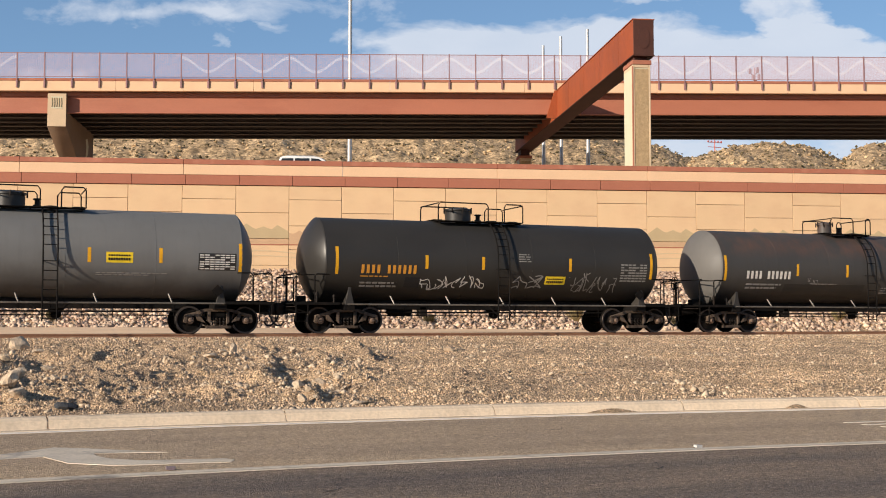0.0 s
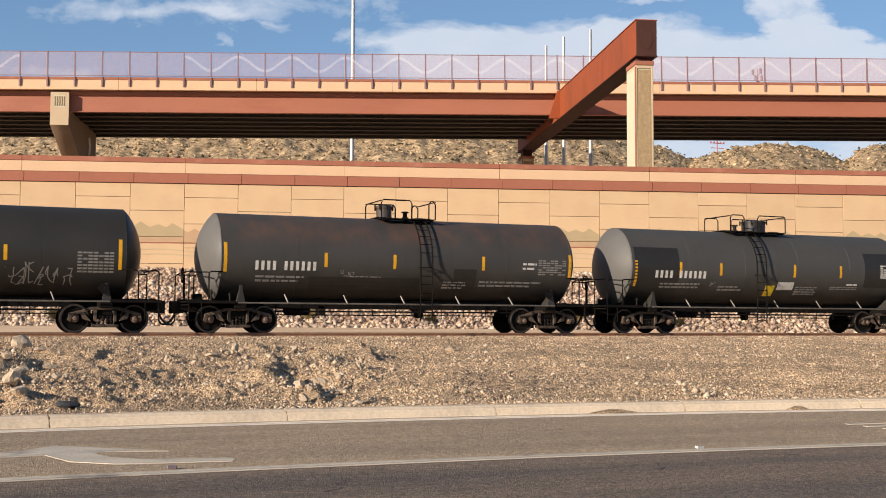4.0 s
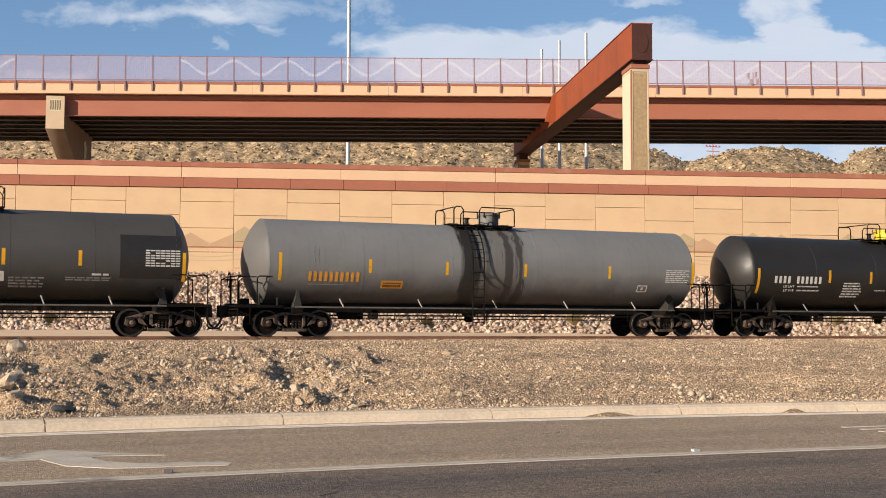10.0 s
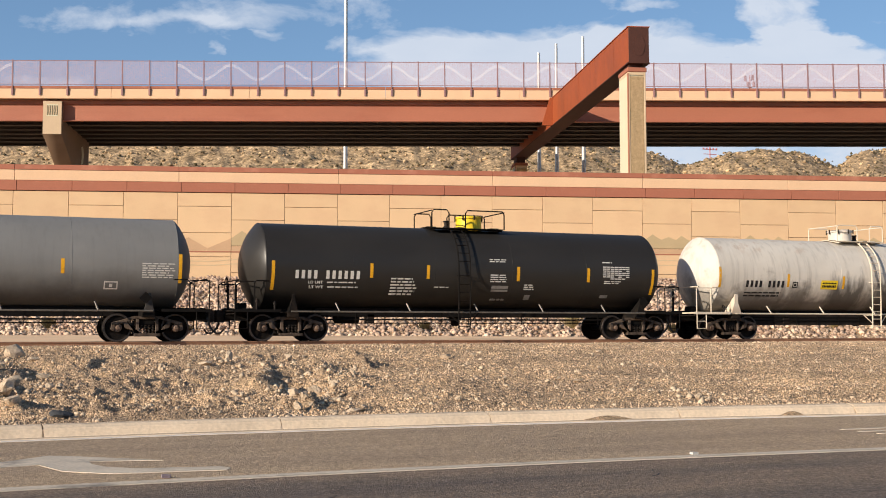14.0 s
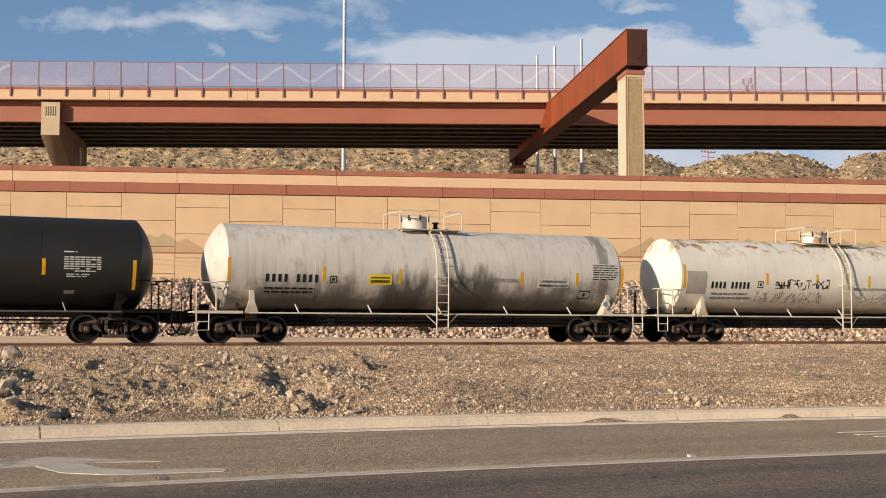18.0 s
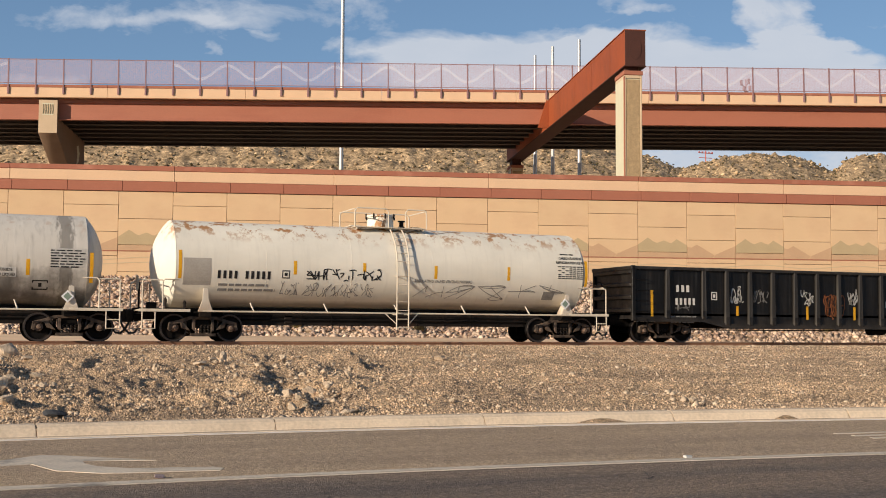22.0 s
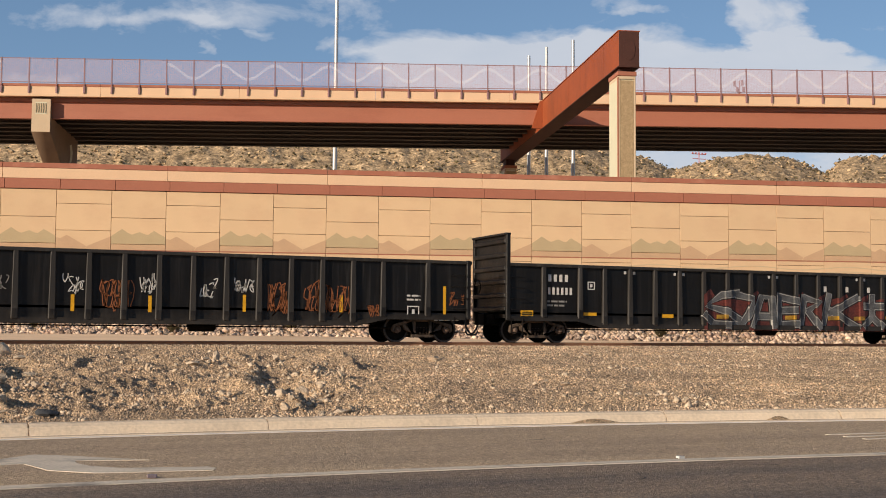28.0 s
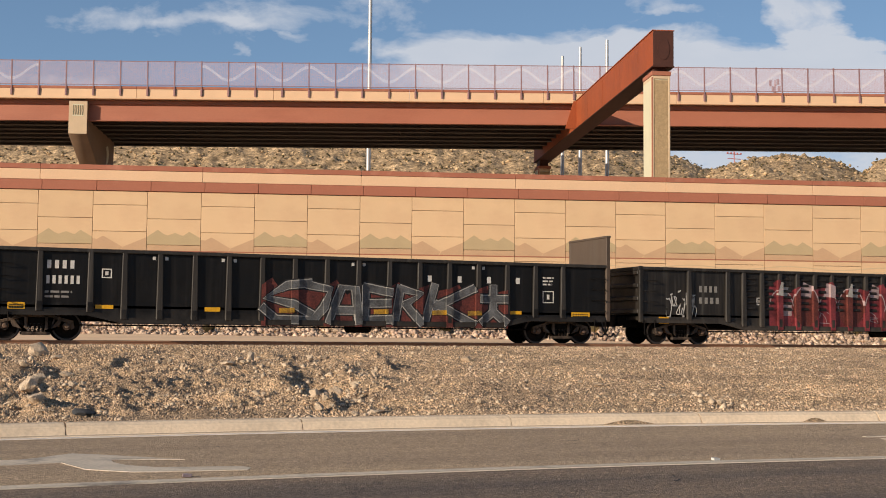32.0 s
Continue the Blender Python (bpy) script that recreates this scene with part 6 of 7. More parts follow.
def glyphs(c, x0, x1, z0, z1, mat, n):
    """Car marks as blank bars, one for each character."""
    k = len(n)
    for i, ch in enumerate(n):
        if ch != ".":
            a = x0 + (x1 - x0) * i / k
            part("stencil_bar", glyph_bars(Shape(), raised(c), a, a + (x1 - x0) / k, z0, z1, ch), M[mat], c[0], "blank bar of stencil paint", smooth=0)


FINE = np.random.default_rng(11)


def fine(c, x0, x1, z0, z1, mat, n):
    tagged(part("small_print", lines_block(Shape(), raised(c), FINE, x0, x1, z0, z1, n), M[mat], c[0], "rows of small stencilled print", smooth=0), kind="stuff")


def wording(c, x0, x1, z0, z1, mat, text):
    me = words(text, z1 - z0, M[mat], "lettering", point_on(c, 0.014), x0, z0, x1 - x0)
    part("lettering", me, None, c[0], "stencilled lettering")


def data(c, x0, x1, z0, z1, mat):
    """Table of tests: a grid of small cells on a dark ground."""
    s, put = Shape(), put_on(c)
    if mat == "white_mark":
        patch(c, x0 - 0.03, x1 + 0.03, z0 - 0.02, z1 + 0.02, "black_patch")
        put = (lambda sh, a, b, e, f: shell_patch(sh, a, b, e, f, 0.009)) if is_tank(c) else put
    rows, cols_ = 7, 7
    for r in range(rows):
        for k in range(cols_):
            if FINE.uniform() < 0.86:
                a, b = x0 + (x1 - x0) * (k + 0.06) / cols_, x0 + (x1 - x0) * (k + 0.9) / cols_
                put(s, a, b, z0 + (z1 - z0) * (r + 0.2) / rows, z0 + (z1 - z0) * (r + 0.72) / rows)
    tagged(part("data_table", s, M[mat], c[0], "stencilled table of test dates", smooth=0), kind="stuff")


def frame_sign(c, x0, x1, z0, z1, mat):
    s, put, t = Shape(), put_on(c), 0.035
    for a, b, e, f in ((x0, x1, z0, z0 + t), (x0, x1, z1 - t, z1), (x0, x0 + t, z0 + t, z1 - t), (x1 - t, x1, z0 + t, z1 - t)):
        put(s, a, b, e, f)
    m = (x0 + x1) / 2
    put(s, m - 0.05, m + 0.05, z0 + 0.3 * (z1 - z0), z1 - 0.3 * (z1 - z0))
    part("framed_mark", s, M[mat], c[0], "small square framed mark", smooth=0)


def scrawl(c, x0, x1, z0, z1, mat, n, w):
    tagged(part("spray_scrawl", scribble(Shape(), FINE, point_on(c), x0, x1, z0, z1, n, w), M[mat], c[0], "loose spray paint strokes", smooth=0), kind="stuff")


def mural(c, x0, x1, z0, z1, mat):
    """Large graffiti: haze, angular filled shapes with pale outlines; follows panels and posts."""
    posts = [o.bound_box[0][0] + 0.11 for o in c[0].children if o.name.startswith("side_post") and o.bound_box[0][1] < 0]

    def blob(poly, off, name, m, label):
        # cut at the posts so that it lies on panels and posts alike
        s = Shape()
        lo_x, hi_x = min(p[0] for p in poly), max(p[0] for p in poly)
        n, half = len(poly), 0.111 + off
        cuts = sorted({round(x, 4) for x in [p[0] for p in poly] + [p + d for p in posts for d in (-half, half)] if lo_x <= x <= hi_x})

        def level(x):
            return (-1.538 if any(abs(x - p) < half for p in posts) else FLAT_Y) - off

        def hits(xm):
            return sorted(poly[i][1] + (poly[(i + 1) % n][1] - poly[i][1]) * (xm - poly[i][0]) / (poly[(i + 1) % n][0] - poly[i][0]) for i in range(n) if (poly[i][0] - xm) * (poly[(i + 1) % n][0] - xm) < 0)
        for xa, xb in zip(cuts, cuts[1:]):
            if xb - xa < 0.002:
                continue
            e = 0.0004
            ha, hb, y = hits(xa + e), hits(xb - e), level((xa + xb) / 2)
            if len(ha) != len(hb):
                continue
            before, after = level(xa - 0.01), level(xb + 0.01)
            for k in range(0, len(ha) - 1, 2):
                s.add([(xa, y, ha[k]), (xb, y, hb[k]), (xb, y, hb[k + 1]), (xa, y, ha[k + 1])], [(0, 1, 2, 3)])
                # round the flanks of a post
                if y < before and xa > lo_x:
                    s.add([(xa, before, ha[k]), (xa, y, ha[k]), (xa, y, ha[k + 1]), (xa, before, ha[k + 1])], [(0, 1, 2, 3)])
                if y < after and xb < hi_x:
                    s.add([(xb, after, hb[k]), (xb, y, hb[k]), (xb, y, hb[k + 1]), (xb, after, hb[k + 1])], [(0, 1, 2, 3)])
        if s.v:
            me = s.mesh(name, m, smooth=0)
            bm = bmesh.new()
            bm.from_mesh(me)
            bmesh.ops.remove_doubles(bm, verts=bm.verts, dist=0.003)
            bm.to_mesh(me)
            bm.free()
            part(name, me, None, c[0], label)
    def thick(line, w):
        """Outline of a broad brush stroke along a bent line."""
        pts, left, right = [Vector(q) for q in line], [], []
        for i, q in enumerate(pts):
            d = (pts[min(i + 1, len(pts) - 1)] - pts[max(i - 1, 0)]).normalized()
            o = Vector((-d.y, d.x)) * w / 2
            e = d * (w * 0.2) * ((i == len(pts) - 1) - (i == 0))
            left.append(tuple(q + o + e))
            right.append(tuple(q - o + e))
        return left + right[::-1]
    H, W = z1 - z0, x1 - x0
    top = [(x0 + W * k / 24, z1 - 0.14 * H + 0.2 * H * math.sin(k * 2.1) * (0.6 + 0.4 * math.sin(k))) for k in range(25)]
    if mat == "silver":
        blob([(x0, z0)] + top + [(x1, z0)], 0.003, "graffiti_haze", M["maroon"], "dull red spray haze behind graffiti")
        # angular letter-like forms: left end, right end, strokes
        forms = [
            (0.00, 0.20, [[(0.95, 0.94), (0.50, 0.88), (0.10, 0.60), (0.62, 0.46), (0.97, 0.24)], [(0.02, 0.38), (0.30, 0.12), (0.97, 0.10)]]),
            (0.18, 0.28, [[(0.0, 0.90), (0.85, 0.80), (0.62, 0.40), (0.15, 0.06)]]),
            (0.26, 0.39, [[(0.0, 0.06), (0.40, 0.86), (0.80, 0.84), (0.92, 0.06)], [(0.28, 0.34), (0.85, 0.34)]]),
            (0.39, 0.52, [[(0.10, 0.88), (0.92, 0.76)], [(0.12, 0.88), (0.12, 0.12)], [(0.08, 0.50), (0.86, 0.52)], [(0.10, 0.12), (0.90, 0.15)]]),
            (0.51, 0.64, [[(0.12, 0.05), (0.30, 0.90)], [(0.30, 0.86), (0.92, 0.74), (0.45, 0.50)], [(0.45, 0.50), (0.95, 0.06)]]),
            (0.63, 0.86, [[(0.08, 0.05), (0.26, 0.96)], [(0.98, 0.90), (0.24, 0.44)], [(0.28, 0.52), (0.98, 0.06)]]),
            (0.88, 1.00, [[(0.5, 0.96), (0.5, 0.30)], [(0.05, 0.66), (0.95, 0.66)], [(0.5, 0.36), (0.05, 0.10)], [(0.5, 0.36), (0.95, 0.10)]])]
        k = 0
        for u0, u1, lines in forms:
            for line in lines:
                at = [(x0 + W * (u0 + (u1 - u0) * a), z0 + 0.05 + (H - 0.08) * b) for a, b in line]
                for w, off, name, m, lab in ((0.40, 0.005, "graffiti_outline", "black_mark", "black outline of a graffiti form"), (0.30, 0.012, "graffiti_edge", "silver_edge", "pale rim of a graffiti form"), (0.235, 0.019, "graffiti_form", "silver", "silver blue graffiti form")):
                    blob(thick(at, w), off + 0.0003 * k, name, M[m], lab)
                k += 1
        for u in (0.07, 0.44, 0.68, 0.83):
            blob([(x0 + W * u, z0 + 0.44), (x0 + W * u + 0.5, z0 + 0.46), (x0 + W * u + 0.5, z0 + 0.62), (x0 + W * u, z0 + 0.60)], 0.027, "reflective_patch", M["yellow_worn"], "worn yellow reflective patch showing through")
        return
    blob([(x0, z0)] + top + [(x1, z0)], 0.003, "graffiti_haze", M["crimson"], "crimson spray field with a ragged top")
    n = 9
    for k in range(n):
        cx, r = x0 + W * (k + 0.5) / n, W / n * (0.52 + 0.12 * math.sin(3 * k))
        zc_ = z0 + H * (0.40 + 0.1 * math.sin(2.3 * k))
        round_ = [(cx + r * math.cos(t), zc_ + 0.42 * H * (0.9 + 0.1 * math.sin(k)) * math.sin(t)) for t in np.linspace(0, 2 * math.pi, 17)[:-1]]
        if k % 2:
            blob(round_, 0.006, "graffiti_bubble", M["maroon"], "dark crimson bubble form")
        arc = [(cx + r * math.cos(t), zc_ + 0.42 * H * math.sin(t)) for t in np.linspace(0.2, 2.9, 10)]
        blob(thick(arc, 0.05), 0.012 + 0.0004 * k, "graffiti_edge", M["pink"], "pale rim of a bubble form")
        blob([(cx - 0.4 * r, z1 - 0.30 * H), (cx + 0.5 * r, z1 - 0.34 * H), (cx + 0.6 * r, z1 - 0.10 * H), (cx - 0.1 * r, z1 - 0.03 * H)], 0.009, "graffiti_splash", M["pink"] if k % 3 else M["silver_edge"], "pale splash of spray paint")


def marks_a():
    c = cars[0]
    strip(c, 2.10, 2.29, 2.76)
    strip(c, 4.34, 2.30, 2.79)
    strip(c, 6.95, 2.05, 2.99)
    placard(c, 2.62, 3.46, 2.29, 2.63, 'yellow_box')
    data(c, 5.59, 6.78, 2.11, 2.63, 'white_mark')
    fine(c, 2.31, 4.60, 1.89, 2.01, 'grey_mark', 2)


marks_a()


def marks_b():
    c = cars[1]
    strip(c, -6.28, 2.04, 2.99)
    strip(c, -2.98, 2.27, 2.75)
    strip(c, -0.80, 2.27, 2.73)
    strip(c, 2.72, 2.26, 2.74)
    strip(c, 6.19, 2.02, 2.99)
    glyphs(c, -5.43, -3.31, 2.09, 2.38, 'orange_mark', 'XXXX.XXXXXX')
    fine(c, -5.41, -4.37, 1.97, 2.04, 'orange_mark', 1)
    fine(c, -5.40, -3.75, 1.62, 1.85, 'grey_mark', 2)
    patch(c, -3.76, -3.21, 1.62, 1.97, 'black_mark')
    scrawl(c, -3.21, -0.71, 1.57, 2.05, 'white_mark', 16, 0.03)
    placard(c, 1.73, 2.56, 1.78, 2.07, 'yellow_box')
    scrawl(c, 2.70, 4.73, 1.51, 2.23, 'grey_mark', 15, 0.03)
    data(c, 4.86, 6.01, 1.90, 2.60, 'grey_mark')
    fine(c, 0.62, 1.12, 2.58, 2.91, 'grey_mark', 4)
    scrawl(c, 0.37, 1.63, 1.60, 2.21, 'grey_mark', 4, 0.04)


marks_b()


def marks_c():
    c = cars[2]
    strip(c, -6.31, 2.03, 3.01)
    strip(c, -2.86, 2.25, 2.73)
    strip(c, -0.37, 2.23, 2.73)
    strip(c, 3.01, 2.25, 2.74)
    strip(c, 6.50, 2.01, 2.88)
    glyphs(c, -5.34, -3.15, 2.12, 2.42, 'white_mark', 'XXXX.XXXXXX')
    fine(c, -5.27, -3.48, 1.73, 2.00, 'grey_mark', 2)
    patch(c, -3.41, 0.62, 1.37, 1.93, 'black_patch')
    patch(c, 1.88, 2.76, 1.53, 2.28, 'black_patch')
    fine(c, -2.01, -0.78, 1.93, 1.99, 'grey_mark', 1)
    scrawl(c, -2.34, -1.83, 1.92, 2.22, 'grey_mark', 4, 0.02)
    data(c, 5.20, 6.34, 2.11, 2.69, 'grey_mark')
    fine(c, 4.58, 5.15, 2.31, 2.63, 'white_mark', 2)
    fine(c, 2.92, 5.57, 1.68, 1.93, 'grey_mark', 2)
    fine(c, 1.51, 2.46, 1.59, 1.88, 'grey_mark', 3)


marks_c()


def marks_d():
    c = cars[3]
    strip(c, -6.50, 1.79, 2.76)
    strip(c, -4.53, 2.23, 2.74)
    strip(c, -2.69, 2.25, 2.73)
    strip(c, 0.82, 2.24, 2.75)
    strip(c, 3.11, 2.25, 2.74)
    strip(c, 6.38, 1.80, 2.74)
    patch(c, -6.57, -4.60, 1.29, 3.28, 'black_patch')
    patch(c, 4.34, 6.29, 1.88, 3.29, 'black_patch')
    glyphs(c, -5.69, -3.32, 2.13, 2.40, 'white_mark', 'XXXX.XXXXXX')
    fine(c, -5.39, -3.57, 1.75, 2.00, 'grey_mark', 2)
    fine(c, 3.48, 4.07, 1.96, 2.08, 'white_mark', 1)
    placard(c, 0.07, 0.85, 1.74, 2.04, 'white_mark')
    placard(c, -0.48, -0.05, 1.49, 1.90, 'yellow_box')
    data(c, 5.13, 6.26, 2.26, 2.83, 'white_mark')
    fine(c, -2.72, -1.56, 1.68, 1.91, 'grey_mark', 2)
    fine(c, 0.98, 2.08, 1.56, 1.92, 'grey_mark', 4)
    fine(c, 2.68, 4.38, 1.79, 1.93, 'grey_mark', 2)
    scrawl(c, -3.11, -2.87, 1.80, 2.01, 'grey_mark', 3, 0.02)


marks_d()


def marks_e():
    c = cars[4]
    strip(c, -8.00, 1.90, 2.85)
    strip(c, -4.81, 2.20, 2.68)
    strip(c, -1.93, 2.18, 2.65)
    strip(c, 1.16, 2.18, 2.65)
    strip(c, 4.67, 2.17, 2.64)
    strip(c, 8.35, 1.91, 2.85)
    glyphs(c, -7.04, -5.14, 1.90, 2.22, 'orange_mark', 'XXXXXXXXXX')
    fine(c, -6.97, -5.40, 1.77, 1.84, 'grey_mark', 1)
    placard(c, -4.37, -3.55, 1.69, 1.95, 'orange_mark')
    frame_sign(c, 5.95, 6.38, 1.69, 1.94, 'white_mark')
    fine(c, 7.13, 8.20, 2.07, 2.58, 'white_mark', 7)
    scrawl(c, -6.81, -6.52, 2.39, 3.15, 'grey_mark', 3, 0.02)


marks_e()


def marks_f():
    c = cars[5]
    strip(c, -7.53, 1.73, 2.71)
    strip(c, -4.04, 2.18, 2.68)
    strip(c, -1.93, 2.18, 2.66)
    strip(c, 1.60, 2.15, 2.66)
    strip(c, 4.50, 2.15, 2.66)
    strip(c, 7.29, 1.71, 2.66)
    glyphs(c, -6.80, -4.41, 2.13, 2.41, 'white_mark', 'XXXX.XXXXXX')
    wording(c, -6.30, -5.77, 1.97, 2.06, 'white_mark', 'LD LMT')
    wording(c, -6.26, -5.74, 1.81, 1.90, 'white_mark', 'LT WT')
    fine(c, -5.62, -4.47, 1.99, 2.08, 'white_mark', 1)
    fine(c, -5.59, -4.44, 1.83, 1.92, 'white_mark', 1)
    fine(c, -3.31, -2.30, 1.61, 2.25, 'white_mark', 6)
    fine(c, -1.66, -1.10, 1.88, 1.94, 'white_mark', 1)
    fine(c, 0.45, 1.21, 2.82, 2.96, 'white_mark', 2)
    fine(c, 0.49, 1.20, 2.10, 2.41, 'white_mark', 4)
    patch(c, 0.58, 1.24, 1.76, 1.97, 'grey_mark')
    fine(c, 0.66, 1.32, 1.45, 1.57, 'grey_mark', 1)
    fine(c, 1.88, 2.36, 1.84, 2.07, 'white_mark', 3)
    patch(c, 1.99, 2.21, 1.48, 1.65, 'grey_mark')
    data(c, 5.10, 6.26, 2.25, 2.76, 'white_mark')
    fine(c, 5.19, 5.98, 2.10, 2.23, 'white_mark', 2)
    patch(c, 5.14, 5.46, 1.57, 1.68, 'grey_mark')
    fine(c, 5.10, 5.55, 2.87, 2.96, 'white_mark', 1)


marks_f()


def marks_g():
    c = cars[6]
    strip(c, -7.59, 2.02, 2.84)
    strip(c, -4.32, 2.08, 2.60)
    strip(c, -1.55, 2.04, 2.55)
    strip(c, 3.19, 2.07, 2.56)
    strip(c, 5.47, 2.07, 2.57)
    strip(c, 7.39, 1.86, 2.82)
    glyphs(c, -6.39, -4.47, 2.06, 2.32, 'black_mark', 'XXXX.XXXX')
    frame_sign(c, -4.10, -3.85, 2.05, 2.29, 'black_mark')
    fine(c, -6.36, -4.48, 1.70, 1.94, 'black_mark', 2)
    placard(c, -2.69, -1.85, 2.01, 2.37, 'yellow_box')
    wording(c, 0.89, 3.05, 2.18, 2.32, 'grey_mark', 'REGULATING VALVES VENTING NORMAL')
    placard(c, 3.83, 5.13, 2.01, 2.31, 'white_mark')
    wording(c, 3.94, 5.02, 2.19, 2.28, 'black_mark', 'CARBON DIOXIDE')
    wording(c, 3.90, 5.10, 2.04, 2.13, 'black_mark', 'REFRIGERATED LIQUID')
    frame_sign(c, 5.61, 6.09, 1.62, 1.92, 'black_mark')
    placard(c, 6.14, 7.26, 2.33, 2.93, 'chalk_mark')
    fine(c, 6.14, 7.26, 2.33, 2.93, 'black_mark', 7)


marks_g()


def marks_h():
    c = cars[7]
    strip(c, -3.72, 2.28, 2.74)
    strip(c, -1.25, 2.43, 2.73)
    strip(c, 1.42, 2.24, 2.70)
    strip(c, 4.28, 2.24, 2.73)
    strip(c, 7.48, 2.08, 3.03)
    frame_sign(c, -4.17, -3.90, 2.14, 2.41, 'black_mark')
    scrawl(c, -3.34, -0.64, 2.09, 2.51, 'black_mark', 18, 0.036)
    scrawl(c, -4.20, -0.86, 1.54, 2.04, 'grey_mark', 26, 0.022)
    wording(c, 0.63, 2.84, 2.11, 2.21, 'grey_mark', 'REGULATING VALVES VENTING NORMAL')
    fine(c, 6.45, 7.15, 3.24, 3.33, 'black_mark', 1)
    wording(c, 6.35, 7.30, 3.07, 3.16, 'black_mark', 'CARBON DIOXIDE')
    wording(c, 6.22, 7.42, 2.91, 3.00, 'black_mark', 'REFRIGERATED LIQUID')
    data(c, 6.29, 7.38, 2.33, 2.84, 'black_mark')
    patch(c, 5.78, 6.24, 1.57, 1.86, 'grey_mark')
    scrawl(c, 0.54, 6.66, 1.56, 2.16, 'grey_mark', 10, 0.02)


marks_h()


def marks_i():
    c = cars[7]
    strip(c, -7.59, 2.07, 3.00)
    glyphs(c, -6.39, -4.52, 2.10, 2.36, 'black_mark', 'XXXX.XXXXX')
    fine(c, -6.31, -4.34, 1.70, 2.02, 'grey_mark', 2)
    patch(c, -7.48, -6.57, 1.87, 2.75, 'primer')


marks_i()


def marks_j():
    c = cars[8]
    glyphs(c, -9.05, -8.35, 1.96, 2.22, 'white_mark', 'XXX')
    glyphs(c, -9.08, -8.10, 1.46, 1.72, 'white_mark', 'XXXXX')
    scrawl(c, -9.08, -8.44, 1.19, 1.54, 'grey_mark', 5, 0.03)
    fine(c, -9.26, -8.08, 0.76, 1.13, 'grey_mark', 2)
    frame_sign(c, -7.39, -7.12, 1.67, 1.98, 'white_mark')
    strip(c, -10.10, 1.00, 2.00)
    strip(c, -6.17, 1.06, 1.44)
    strip(c, -2.76, 0.94, 1.47)
    strip(c, -0.35, 0.94, 1.47)
    scrawl(c, -6.46, -5.87, 1.53, 2.27, 'white_mark', 9, 0.03)
    scrawl(c, -5.41, -4.75, 1.55, 2.22, 'grey_mark', 8, 0.03)
    scrawl(c, -3.08, -2.43, 1.53, 2.18, 'white_mark', 9, 0.03)
    scrawl(c, -1.87, -0.97, 0.95, 2.04, 'rust_mark', 16, 0.03)
    scrawl(c, -0.70, -0.17, 1.57, 2.22, 'white_mark', 8, 0.03)
    fine(c, -10.90, -9.90, 0.79, 0.89, 'white_mark', 1)


marks_j()


def marks_k():
    c = cars[8]
    scrawl(c, 1.25, 1.84, 1.42, 2.07, 'white_mark', 9, 0.035)
    scrawl(c, 2.35, 3.05, 1.61, 2.14, 'white_mark', 10, 0.035)
    strip(c, 2.75, 0.99, 1.56)
    scrawl(c, 3.53, 4.39, 0.91, 2.13, 'rust_mark', 12, 0.03)
    scrawl(c, 4.84, 5.76, 0.92, 2.10, 'rust_mark', 13, 0.03)
    strip(c, 6.13, 1.02, 1.61)
    scrawl(c, 5.79, 6.54, 0.96, 2.17, 'rust_mark', 10, 0.03)
    scrawl(c, 7.07, 7.49, 0.84, 1.44, 'rust_mark', 6, 0.03)
    fine(c, 8.55, 9.10, 1.47, 1.75, 'white_mark', 2)
    frame_sign(c, 8.57, 9.02, 0.88, 1.28, 'white_mark')
    strip(c, 9.99, 1.00, 2.00)
    scrawl(c, 10.17, 10.74, 1.30, 1.84, 'rust_mark', 7, 0.03)
    fine(c, 9.60, 10.70, 0.77, 0.87, 'white_mark', 1)


marks_k()


def marks_l():
    c = cars[9]
    glyphs(c, -8.99, -8.06, 2.27, 2.53, 'white_mark', 'XXXX')
    glyphs(c, -8.99, -7.90, 1.79, 2.05, 'white_mark', 'XXXXXX')
    fine(c, -8.99, -8.12, 1.35, 1.65, 'grey_mark', 2)
    frame_sign(c, -7.28, -6.97, 2.00, 2.30, 'white_mark')
    placard(c, -10.08, -9.57, 0.95, 1.19, 'yellow')
    placard(c, -7.46, -6.90, 1.02, 1.14, 'yellow')


marks_l()


def marks_m():
    c = cars[9]
    placard(c, -4.01, -3.49, 0.98, 1.12, 'yellow')
    placard(c, 6.96, 7.42, 1.04, 1.16, 'yellow')
    placard(c, 9.42, 10.19, 0.92, 1.15, 'yellow')
    glyphs(c, 3.73, 7.42, 2.14, 2.36, 'white_mark', 'X...X...X...X')
    frame_sign(c, 8.26, 8.71, 1.47, 1.91, 'white_mark')
    fine(c, 8.26, 8.71, 2.12, 2.48, 'white_mark', 3)
    mural(c, -2.14, 6.84, 0.53, 2.12, 'silver')
    for k in (2, 4, 8, 12):
        for d in (-0.2, 0.2):
            x = 159.18 + 1.117 * (k - 1) - c[1] + d
            part("white_tab", side_patch(Shape(), x - 0.05, x + 0.05, 2.62, 2.73, FLAT_Y), M["white_mark"], c[0], "small white square tab", smooth=0)


marks_m()


